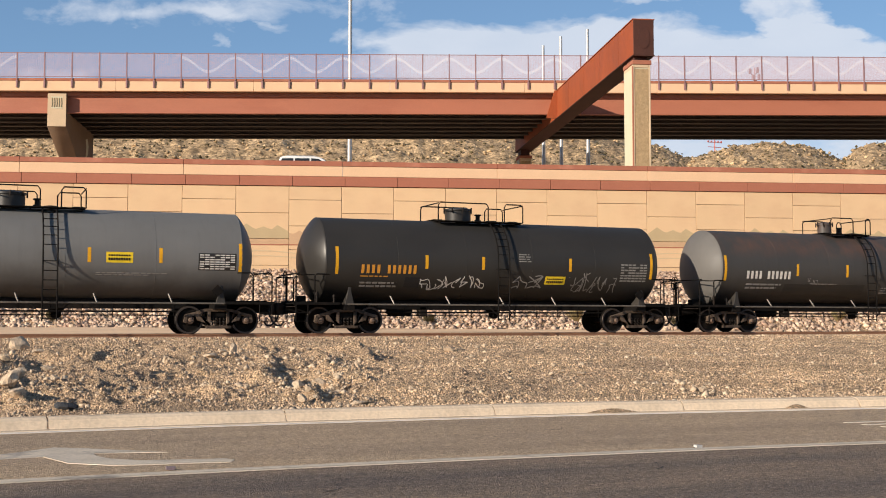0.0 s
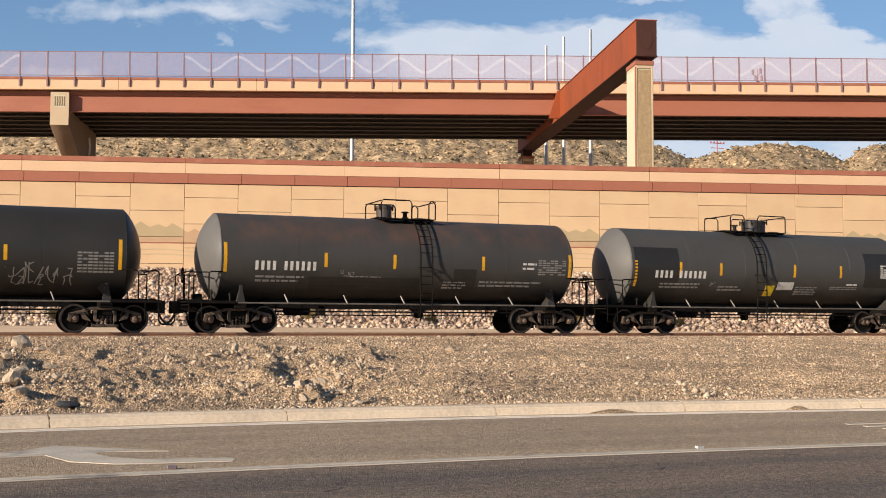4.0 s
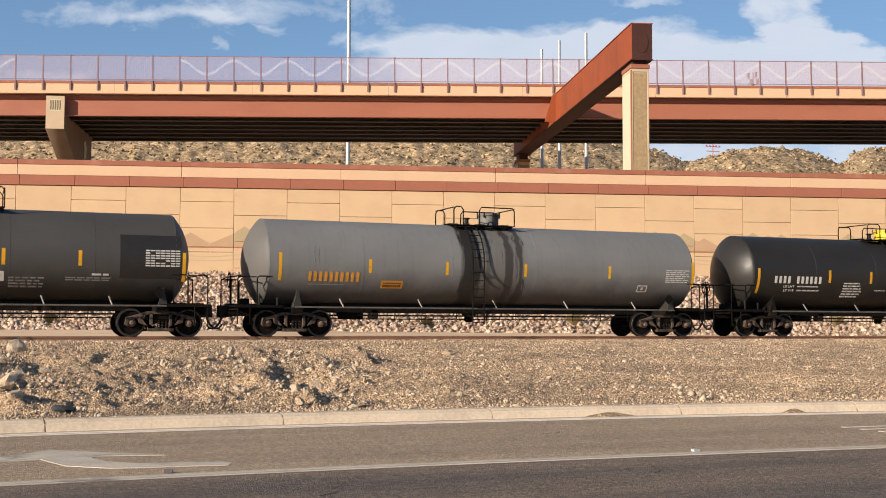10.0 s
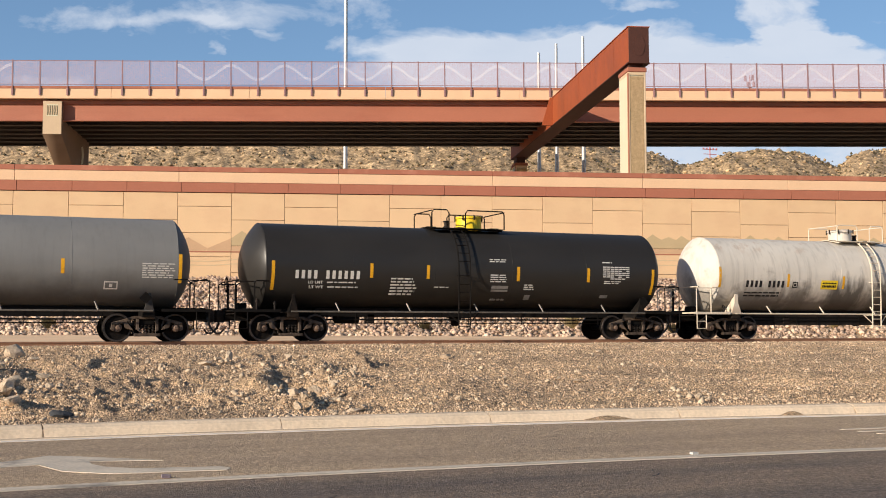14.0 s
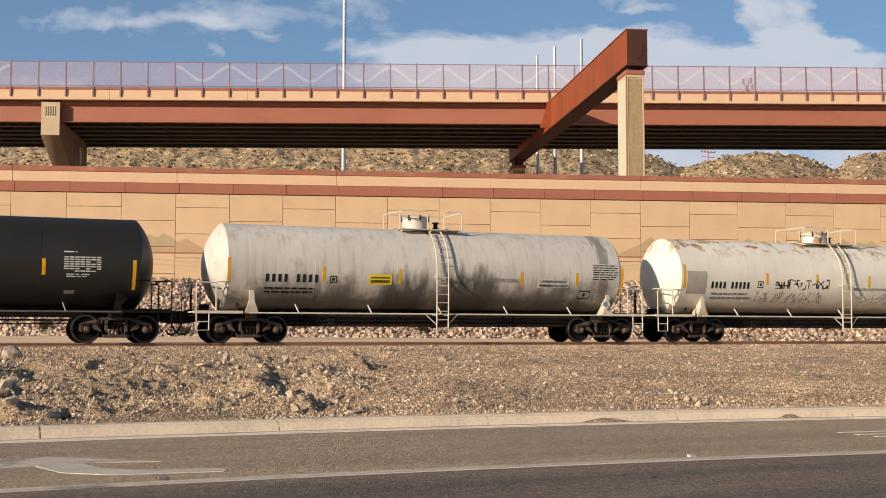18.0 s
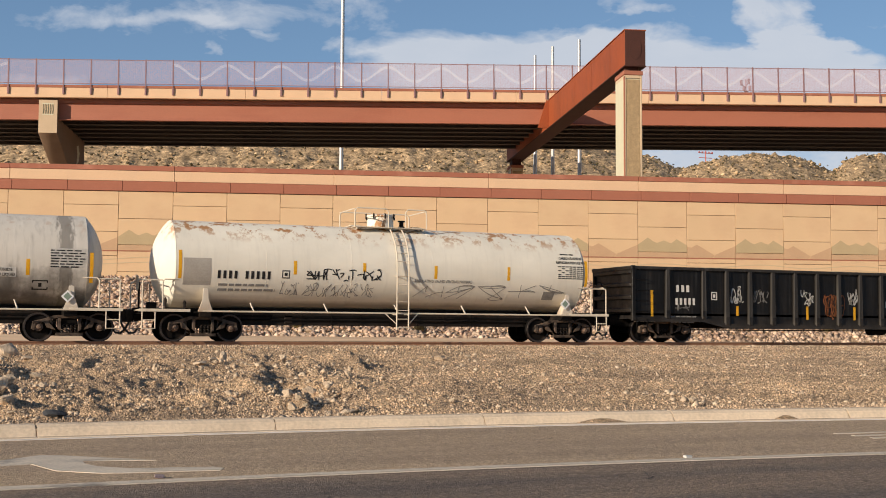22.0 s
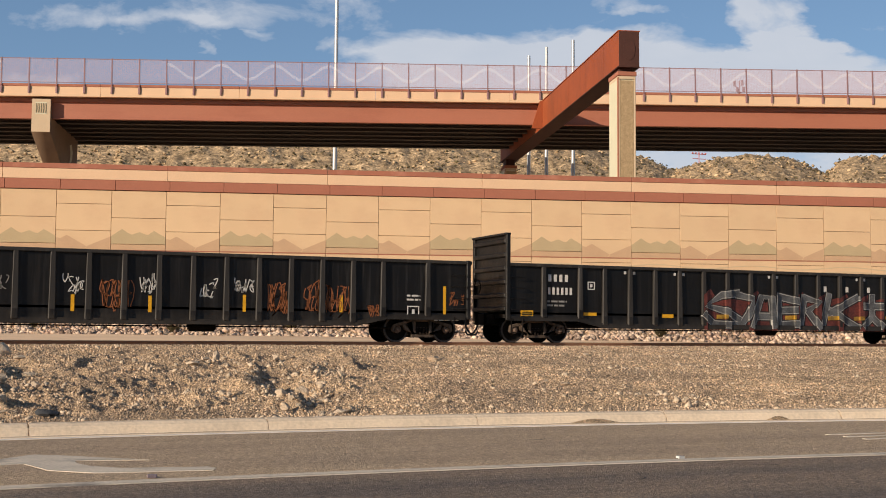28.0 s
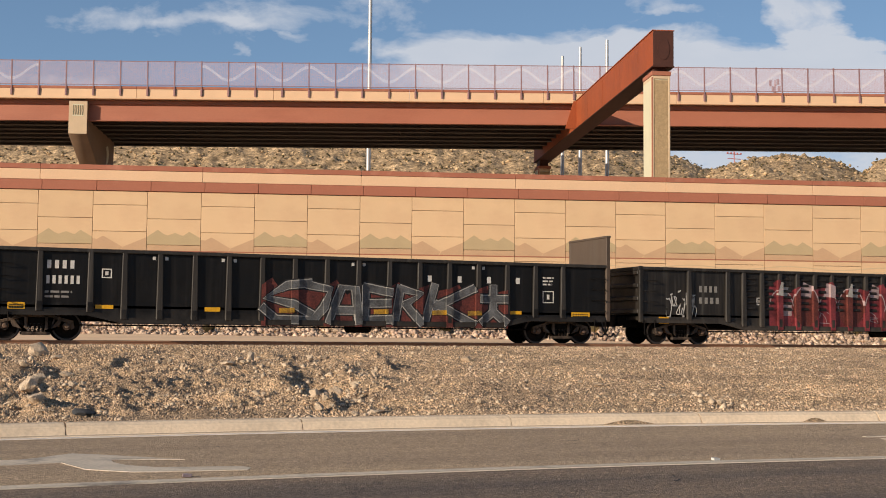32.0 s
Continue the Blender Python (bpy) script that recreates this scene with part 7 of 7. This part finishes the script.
def marks_n():
    c = cars[10]
    scrawl(c, -9.29, -8.01, 1.01, 2.13, 'white_mark', 16, 0.03)
    glyphs(c, -7.87, -6.96, 2.00, 2.24, 'grey_mark', 'XXXX')
    glyphs(c, -7.88, -6.88, 1.56, 1.80, 'grey_mark', 'XXXX')
    placard(c, -9.62, -9.17, 0.77, 1.03, 'yellow')
    frame_sign(c, -5.20, -4.91, 1.55, 1.84, 'white_mark')
    mural(c, -4.61, 5.57, 0.59, 2.55, 'crimson')
    for k in range(5):
        scrawl(c, -4.4 + 2.1 * k, -3.5 + 2.1 * k, 0.8, 1.5, 'pink', 3, 0.025)
    patch(c, -4.05, -3.55, 1.15, 1.6, 'pink')


marks_n()


# ---- bank, stones and litter ----
def bank_stones():
    rng = np.random.default_rng(3)

    def strew(n, y0, y1, lo, hi, power, bias=1.25):
        y = y0 + (y1 - y0) * rng.uniform(0, 1, n) ** bias
        x = -1.5 - 0.02 * y + rng.uniform(0, 1, n) * (2.0 + 0.93 * y)
        y = np.array([b + bend(a) * ease(b) for a, b in zip(x, y)])
        patchy = np.array([noise.noise((a * 0.5, b * 0.4, 3.3)) for a, b in zip(x, y)])
        keep = patchy > rng.uniform(-0.9, 0.35, n)
        x, y = x[keep], y[keep]
        s = lo + (hi - lo) * rng.uniform(0, 1, len(x)) ** power
        at = np.array([(a, b, ground_z(a, b) + 0.25 * c) for a, b, c in zip(x, y, s)])
        return at, s * (0.65 + 0.35 * (y - 13) / 27 * 1.6)
    tagged(scatter("gravel", rng, *strew(120000, 13.6, 39.9, 0.008, 0.036, 2.2), M["gravel"], flat=1.0, n=0, kinds=24), "loose grey and tan gravel on the bank", "gravel", kind="stuff")
    tagged(scatter("pebbles", rng, *strew(3000, 13.65, 39.5, 0.018, 0.075, 2.8), M["rock"], n=1, kinds=16), "pale limestone pebbles on the bank", "pebbles", kind="stuff")
    # broken rock in the gully and on the heaps
    px, py, ps = [], [], []
    for cx, cy, r, k in ((5.0, 17.8, 0.35, 90), (4.5, 16.2, 0.35, 60), (6.0, 20.2, 0.4, 45), (7.4, 23.5, 0.6, 45), (0.8, 18.0, 0.5, 60), (0.9, 22.5, 0.6, 45), (3.5, 17.0, 0.4, 40), (2.4, 16.6, 0.4, 30), (5.6, 26.0, 0.8, 50), (9.8, 14.9, 0.5, 40), (5.2, 21.5, 0.5, 50), (4.6, 18.6, 0.3, 50)):
        px += list(rng.normal(cx, r * 0.6, k))
        py += list(np.clip(rng.normal(cy, r * 1.6, k), 13.9, 39))
        ps += list(0.02 + 0.06 * rng.uniform(0, 1, k) ** 2.4)
    at = np.array([(a, b, ground_z(a, b) + 0.3 * c) for a, b, c in zip(px, py, ps)])
    tagged(scatter("rubble", rng, at, ps, M["rock"], flat=0.9, n=0, kinds=20), "broken limestone rubble in the gully and on the heaps", "rubble", kind="stuff")
    # ballast shoulder and the bed between the rails
    n = 9000
    x, y = rng.uniform(-4, 42, n), rng.uniform(38.6, 43.6, n)
    s = rng.uniform(0.02, 0.045, n)
    at = np.array([(a, b, ground_z(a, b) + 0.3 * c) for a, b, c in zip(x, y, s)])
    tagged(scatter("track_ballast", rng, at, s, M["ballast"], n=0, kinds=16), "grey brown crushed ballast between the rails", "ballast", kind="stuff")


bank_stones()


def single_stone(name, seed, size, mat, squash=0.75, n=1):
    rng = np.random.default_rng(seed)
    v, f = stone_verts(rng, n)
    v = v * size * np.array((1.15, 0.9, squash))
    s = Shape()
    s.add(v.tolist(), f.tolist())
    return s.mesh(name, mat, 0.0, 0)


def bank_rocks():
    # place along and across the bank, width, height
    by_heaps = [(1.3, 31.16, 0.47, 0.38), (0.74, 18.01, 0.17, 0.14), (0.58, 16.98, 0.27, 0.21), (0.64, 15.84, 0.24, 0.15), (1.25, 20.21, 0.17, 0.1), (1.4, 20.67, 0.08, 0.06), (0.67, 15.06, 0.1, 0.04), (0.61, 20.18, 0.15, 0.11), (1.41, 25.56, 0.24, 0.07), (1.22, 17.76, 0.17, 0.1), (2.54, 15.97, 0.08, 0.06), (2.12, 14.85, 0.09, 0.04), (2.14, 16.92, 0.06, 0.05), (2.11, 17.78, 0.05, 0.04)]
    in_gully = [(4.88, 20.21, 0.08, 0.06), (4.54, 18.33, 0.05, 0.04), (4.11, 15.4, 0.14, 0.11), (4.13, 14.97, 0.09, 0.1), (5.16, 18.0, 0.23, 0.19), (3.95, 14.64, 0.14, 0.1), (5.68, 18.88, 0.15, 0.09), (5.8, 17.66, 0.05, 0.12), (5.85, 15.86, 0.11, 0.06), (4.62, 14.37, 0.31, 0.07), (4.29, 14.18, 0.11, 0.04), (4.44, 15.05, 0.06, 0.04), (4.15, 14.73, 0.07, 0.05), (5.32, 17.23, 0.07, 0.05), (5.33, 19.03, 0.07, 0.06), (4.26, 16.65, 0.06, 0.05), (3.98, 15.08, 0.05, 0.04), (4.1, 16.32, 0.06, 0.04)]
    strewn = [(4.8, 36.92, 0.16, 0.11), (3.44, 23.97, 0.11, 0.08), (4.2, 23.66, 0.07, 0.09), (4.54, 23.77, 0.25, 0.09), (5.0, 24.77, 0.19, 0.1), (3.36, 21.59, 0.14, 0.13), (5.55, 26.32, 0.18, 0.22), (4.99, 24.43, 0.12, 0.09), (5.98, 27.53, 0.13, 0.11), (5.45, 23.69, 0.07, 0.06), (6.64, 25.38, 0.15, 0.15), (7.78, 28.22, 0.17, 0.08), (6.43, 20.16, 0.1, 0.12), (7.36, 24.04, 0.07, 0.06), (10.2, 23.82, 0.15, 0.07), (12.26, 28.32, 0.12, 0.09), (6.3, 15.06, 0.09, 0.08), (11.25, 27.75, 0.28, 0.11), (9.01, 19.37, 0.06, 0.06), (10.11, 19.79, 0.08, 0.06), (9.96, 18.47, 0.18, 0.06), (17.5, 31.12, 0.2, 0.1), (9.91, 19.06, 0.1, 0.05), (9.66, 14.35, 0.11, 0.08)]
    for k, (x, y, w, h) in enumerate(by_heaps + in_gully + strewn):
        me = single_stone("rock", 100 + k, 0.56, M["rock"], 1.0, 2)
        ob = part("rock", me, None, m=pose(x, y, ground_z(x, y) + h * 0.36, 0, 0, 14 * math.sin(5 * k)) @ Matrix.Diagonal((w * 0.98, max(w, h) * 0.95, h * 1.15, 1)))
        tagged(ob, "pale angular limestone rock on the gravel bank", "rock", "rocks on the bank")


bank_rocks()


def riprap():
    """Dumped stone on the slope under the wall."""
    rng = np.random.default_rng(8)
    n = 44000
    u, q = rng.uniform(-34, 62, n), -13.4 + 13.3 * rng.uniform(0, 1, n)
    P = [WALL @ Vector((a, b, 0)) for a, b in zip(u, q)]
    s = 0.055 + 0.13 * rng.uniform(0, 1, n) ** 2.0
    at = np.array([(p.x, p.y, ground_z(p.x, p.y) + 0.35 * c) for p, c in zip(P, s)])
    tagged(scatter("riprap", rng, at, s, M["riprap"], flat=0.85, n=0, kinds=24), "pale tan and reddish riprap stones on the slope", "riprap", kind="stuff")
    slope = tagged(new("riprap_toe"), "row of loose riprap stones along the toe of the slope", "stones", kind="structure")
    kinds = [single_stone("stone", 300 + k, 1.0, M["riprap_piece"], 0.8) for k in range(8)]
    for k in range(260):
        p = WALL @ Vector((-14 + 52 * k / 260 + rng.uniform(-0.3, 0.3), -12.9 + rng.uniform(-0.8, 0.8), 0))
        r = rng.uniform(0.09, 0.19)
        part("stone", kinds[k % 8], None, slope, m=pose(p.x, p.y, ground_z(p.x, p.y) + r * 0.4, 0, 0, rng.uniform(0, 360)) @ Matrix.Scale(r, 4))
    # dry weeds on the slope
    for k, (a, b, r) in enumerate(((5.5, -11.6, 0.5), (17.5, -11.5, 0.6), (23.5, -12.0, 0.45), (31.0, -11.4, 0.7), (36.0, -12.2, 0.5), (45.0, -11.0, 0.6), (12.0, -12.5, 0.4))):
        p = WALL @ Vector((a, b, 0))
        t = Shape()
        for _ in range(90):
            g, h = rng.uniform(0, 6.28), rng.uniform(0.5, 1.0) * r
            ex, ey = math.cos(g) * r * rng.uniform(0.2, 0.9), math.sin(g) * r * rng.uniform(0.2, 0.9)
            w = 0.02
            t.add([(ex * 0.2 - w, ey * 0.2, 0), (ex * 0.2 + w, ey * 0.2, 0), (ex + w, ey, h), (ex - w, ey, h)], [(0, 1, 2, 3)])
        tagged(part("dry_bush", t, M["dry_grass"] if k % 2 else M["shrub"], m=pose(p.x, p.y, ground_z(p.x, p.y)), smooth=0), "dry desert weed among the riprap", "bush", "weeds on the slope")


riprap()


def litter():
    s = Shape()
    s.add(*[a.tolist() for a in stone_verts(np.random.default_rng(77), 1)])
    me = s.mesh("rubber_scrap", M["rubber"], 0, 40)
    ob = part("rubber_scrap", me, None, m=pose(1.12, 14.35, ground_z(1.12, 14.35) + 0.03, 0, 8, 0) @ Matrix.Diagonal((0.18, 0.12, 0.055, 1)))
    tagged(ob, "black crumpled rubber scrap beside the kerb", "litter")
    for x, y, m, w in ((6.07, 9.10, "white_mark", 0.05), (1.47, 9.20, "pink", 0.045)):
        t = Shape().prism([(-w, -w * 0.5), (w * 0.4, -w * 0.7), (w, 0), (w * 0.3, w * 0.6), (-w * 0.6, w * 0.5)], 0.0, 0.02, "z")
        tagged(part("paper_scrap", t, M[m], m=pose(x, y, 0.006, 4, 3, 20), smooth=0), "small crumpled paper scrap on the road", "litter", "paper scraps")
    # sand drifts in the gutter
    for x, r in ((7.49, 0.30), (10.1, 0.16)):
        d = Shape().lathe([(0.0, r), (0.02, r * 0.7), (0.045, r * 0.3), (0.05, 0.01)], 18, "z")
        tagged(part("sand_drift", d, M["dirt"], m=pose(x, KERB_Y + bend(x) - 0.06, 0.0) @ Matrix.Diagonal((1.2, 0.32, 1.0, 1))), "small drift of sand in the gutter", "sand", "sand drifts")


litter()


def turn_arrow():
    """Worn turn arrow: shaft, bend and barbed head."""
    shaft = [(-0.9, 10.70), (0.31, 10.80), (0.45, 10.90), (0.77, 11.22), (0.95, 11.10), (1.65, 10.47), (1.05, 10.60), (1.05, 10.38), (1.13, 10.14), (1.35, 9.92), (2.01, 9.80), (2.06, 9.68), (2.0, 9.54), (1.75, 9.57), (1.31, 9.60), (1.10, 9.65), (0.79, 9.93), (0.71, 10.22), (0.64, 10.48), (0.30, 10.41), (-0.9, 10.30)]
    tagged(part("turn_arrow", Shape().prism(shaft, 0.0, 0.004, "z"), M["road_paint"], smooth=0), "worn white turn arrow painted on asphalt", "road marking", kind="structure")
    for k in range(3):
        tagged(part("lane_word_bar", Shape().box(9.12, 11.6, 10.15 + 0.29 * k, 10.23 + 0.29 * k, 0.0, 0.005), M["road_paint"], smooth=0), "worn white painted bar on asphalt", "road marking", "painted bars", kind="structure")


turn_arrow()


def road_cracks():
    rng = np.random.default_rng(41)
    for x, y, n, turn in ((3.1, 8.3, 9, 1.3), (4.9, 7.9, 7, 0.4), (6.6, 8.4, 8, 2.4), (2.2, 7.6, 8, 0.2), (8.2, 8.0, 9, 0.1), (5.6, 11.2, 8, 0.15), (9.3, 11.6, 7, 0.1)):
        pts, a = [(x, y)], turn
        for _ in range(n):
            a += rng.uniform(-0.7, 0.7)
            pts.append((pts[-1][0] + 0.09 * math.cos(a), pts[-1][1] + 0.09 * math.sin(a)))
        s = Shape()
        for k, (p, q) in enumerate(zip(pts, pts[1:])):
            w = 0.008 * (1 - k / n) + 0.003
            s.add([(p[0], p[1] - w, 0.004), (q[0], q[1] - w, 0.004), (q[0], q[1] + w, 0.004), (p[0], p[1] + w, 0.004)], [(0, 1, 2, 3)])
        tagged(part("road_crack", s, M["black_mark"], smooth=0), "thin dark crack in the asphalt", "road crack", "cracks in the road", kind="structure")


road_cracks()


# ---- poles, mast, far vehicle ----
def pole(x, d, top, r, base=9.5, name="light_pole", label="tall galvanised steel light pole"):
    p = cz(x, d)
    ob = tagged(new(name), label, "pole", "poles behind the overpass")
    ob.matrix_basis = pose(p.x, p.y, 0)
    part("shaft", Shape().lathe([(base, r), (top, r * 0.72)], 14, "z"), M["galv"], ob)
    part("base_plate", Shape().lathe([(base - 0.1, r * 1.9), (base + 0.12, r * 1.9), (base + 0.14, r)], 12, "z"), M["galv"], ob)
    return ob


def poles():
    pole(-10.2, 130, 46.0, 0.26)
    for x, top, r in ((11.0, 31.6, 0.22), (12.94, 32.6, 0.22), (15.87, 33.4, 0.24)):
        b = pole(x, 130, top, r, name="steel_post", label="plain pale steel post behind the overpass")
        part("collar", Shape().lathe([(top - 4.2, r * 0.95), (top - 4.1, r * 0.95)], 12, "z"), M["galv"], b)
    p = cz(91.4, 400)
    t = tagged(new("lattice_mast"), "faint red lattice mast with cross arms on the far ridge", "mast")
    t.matrix_basis = pose(p.x, p.y, 48.6)
    part("mast_pole", Shape().tube([(0, 0, 0), (0, 0, 14.2)], 0.16, 6), M["tower_red"], t)
    for z, w in ((11.6, 2.6), (13.2, 2.9)):
        part("cross_arm", Shape().box(-w, w, -0.1, 0.1, z, z + 0.2), M["tower_red"], t, smooth=0)
    for k in range(5):
        part("lamp_head", Shape().box(-2.6 + 1.3 * k - 0.2, -2.6 + 1.3 * k + 0.2, -0.3, 0.2, 13.4, 13.8), M["tower_red"], t, bevel=0.05)
    p = BRIDGE @ Vector((55.0, 12.35, 0))
    a = tagged(new("antenna_mast"), "small grey antenna cluster beyond the overpass fence", "antenna")
    a.matrix_basis = pose(p.x, p.y, 22.34)
    part("mast_tube", Shape().tube([(0, 0, 0), (0, 0, 4.9)], 0.07, 6), M["fence_frame"], a)
    for k, (x, z) in enumerate(((-0.6, 4.3), (-0.25, 3.7), (0.35, 4.5), (0.5, 3.8))):
        part("antenna_arm", Shape().tube([(0, 0, z - 0.2), (x, 0, z)], 0.04, 5), M["fence_frame"], a)
        part("antenna_panel", Shape().box(x - 0.14, x + 0.14, -0.06, 0.06, z - 0.05, z + 0.5), M["fence_frame"], a, bevel=0.01)


poles()


def white_suv():
    car = tagged(new("suv"), "white sport utility vehicle with dark windows on the upper road", "car")
    W = 0.95
    body = Shape().prism([(-2.35, 0.45), (-2.4, 1.0), (-2.3, 1.12), (1.0, 1.1), (2.2, 0.98), (2.4, 0.75), (2.4, 0.4)], -W, W)
    part("body", body, M["car_white"], car, bevel=0.05)
    cabin = Shape().prism([(-2.28, 1.1), (-2.02, 1.62), (-1.85, 1.68), (0.2, 1.68), (0.45, 1.62), (1.25, 1.1)], -W + 0.1, W - 0.1)
    part("roof", cabin, M["car_white"], car, bevel=0.05)
    for sy in (-1, 1):
        y0, y1 = sorted((sy * (W - 0.1), sy * (W - 0.085)))
        for poly in ([(-2.1, 1.16), (-1.92, 1.53), (-1.25, 1.55), (-1.25, 1.16)], [(-1.15, 1.16), (-1.15, 1.55), (-0.25, 1.56), (-0.25, 1.16)], [(-0.15, 1.16), (-0.15, 1.56), (0.3, 1.53), (0.95, 1.16)]):
            part("side_window", Shape().prism(poly, y0, y1), M["car_glass"], car, "dark tinted window", smooth=0)
        part("roof_rail", Shape().tube([(-1.7, sy * 0.75, 1.71), (0.1, sy * 0.75, 1.71)], 0.025, 6), M["galv"], car)
        for x in (-1.45, 1.5):
            w = part("wheel", Shape().lathe([(-0.12, 0.18), (-0.12, 0.34), (-0.08, 0.37), (0.08, 0.37), (0.12, 0.34), (0.12, 0.18)], 22, "y", (x, sy * 0.82, 0.37)), M["rubber"], car, "black rubber tyre")
            part("rim", Shape().lathe([(-0.125, 0.02), (-0.125, 0.2), (0.125, 0.2), (0.125, 0.02)], 16, "y", (x, sy * 0.82, 0.37)), M["galv"], w)
    part("windscreen", Shape().prism([(0.5, 1.60), (1.22, 1.14), (1.25, 1.15), (0.54, 1.61)], -0.75, 0.75), M["car_glass"], car, "dark windscreen", smooth=0)
    part("tail_lamp", Shape().box(-2.42, -2.36, -0.9, -0.7, 0.85, 1.1), M["tower_red"], car)
    part("head_lamp", Shape().box(2.3, 2.36, -0.9, -0.6, 0.78, 0.92), M["galv"], car)
    return car


SUV = white_suv()
SUV_LANE = 4.3


def pale_sedan():
    car = tagged(new("sedan"), "pale cream sedan with dark windows on the upper road", "car")
    W = 0.9
    body = Shape().prism([(-2.3, 0.38), (-2.32, 0.82), (-2.15, 0.93), (-1.3, 0.96), (1.0, 0.93), (2.1, 0.78), (2.3, 0.6), (2.3, 0.36)], -W, W)
    part("body", body, M["car_white"], car, bevel=0.06)
    roof = Shape().prism([(-1.75, 0.94), (-1.15, 1.33), (-0.7, 1.42), (0.0, 1.44), (0.45, 1.38), (1.25, 0.92)], -W + 0.14, W - 0.14)
    part("roof", roof, M["car_white"], car, bevel=0.06)
    for sy in (-1, 1):
        y0, y1 = sorted((sy * (W - 0.14), sy * (W - 0.125)))
        for poly in ([(-1.5, 0.98), (-1.02, 1.28), (-0.3, 1.33), (-0.3, 0.98)], [(-0.2, 0.98), (-0.2, 1.33), (0.3, 1.30), (0.95, 0.98)]):
            part("side_window", Shape().prism(poly, y0, y1), M["car_glass"], car, "dark tinted window", smooth=0)
        for x in (-1.4, 1.42):
            w = part("wheel", Shape().lathe([(-0.11, 0.17), (-0.11, 0.29), (-0.07, 0.32), (0.07, 0.32), (0.11, 0.29), (0.11, 0.17)], 22, "y", (x, sy * 0.78, 0.32)), M["rubber"], car, "black rubber tyre")
            part("rim", Shape().lathe([(-0.115, 0.02), (-0.115, 0.19), (0.115, 0.19), (0.115, 0.02)], 16, "y", (x, sy * 0.78, 0.32)), M["galv"], w)
    part("windscreen", Shape().prism([(0.50, 1.37), (1.22, 0.95), (1.26, 0.96), (0.54, 1.38)], -0.68, 0.68), M["car_glass"], car, "dark windscreen", smooth=0)
    part("tail_lamp", Shape().box(-2.35, -2.28, -0.82, -0.5, 0.66, 0.82), M["tower_red"], car)
    part("head_lamp", Shape().box(2.2, 2.26, -0.82, -0.5, 0.58, 0.70), M["galv"], car)
    return car


SEDAN = pale_sedan()
SEDAN_LANE = 2.8


# ---- movement ----
def train_at(t):
    for (ta, a), (tb, b) in zip(TRAIN, TRAIN[1:]):
        if t <= tb:
            return a + (b - a) * (t - ta) / (tb - ta)
    return TRAIN[-1][1]


def motions():
    for car, mid in CARS:
        walk(car, [(t, pose(mid - d, TRACK_Y, RAIL_Z)) for t, d in TRAIN])
    turns = [(round(0.1 * k, 1), math.degrees(train_at(0.1 * k) / WHEEL_R)) for k in range(321)]
    for ws, x in WHEELSETS:
        walk(ws, [(t, pose(x, 0, WHEEL_R, 0, -a, 0)) for t, a in turns])
    # the white vehicle drives off along the upper road and stops far beyond the view
    drive = [(0, 17.9), (0.5, 33.0), (1, 48.1), (1.5, 63.0), (2, 77.0), (3, 98.0), (4, 112.0), (5, 118.0), (32, 118.1)]
    walk(SUV, [(t, WALL @ pose(u, SUV_LANE, ROAD_UP)) for t, u in drive])
    # the sedan waits up the road, passes and stops behind it
    drive = [(0, -55.0), (16, -54.9), (17, -51.0), (18, -36.0), (19, -11.3), (19.5, 1.4), (20, 13.9), (20.5, 26.2), (21, 38.5), (22, 63.0), (23, 84.0), (24, 97.0), (25, 102.0), (32, 102.1)]
    walk(SEDAN, [(t, WALL @ pose(u, SEDAN_LANE, ROAD_UP)) for t, u in drive])


motions()
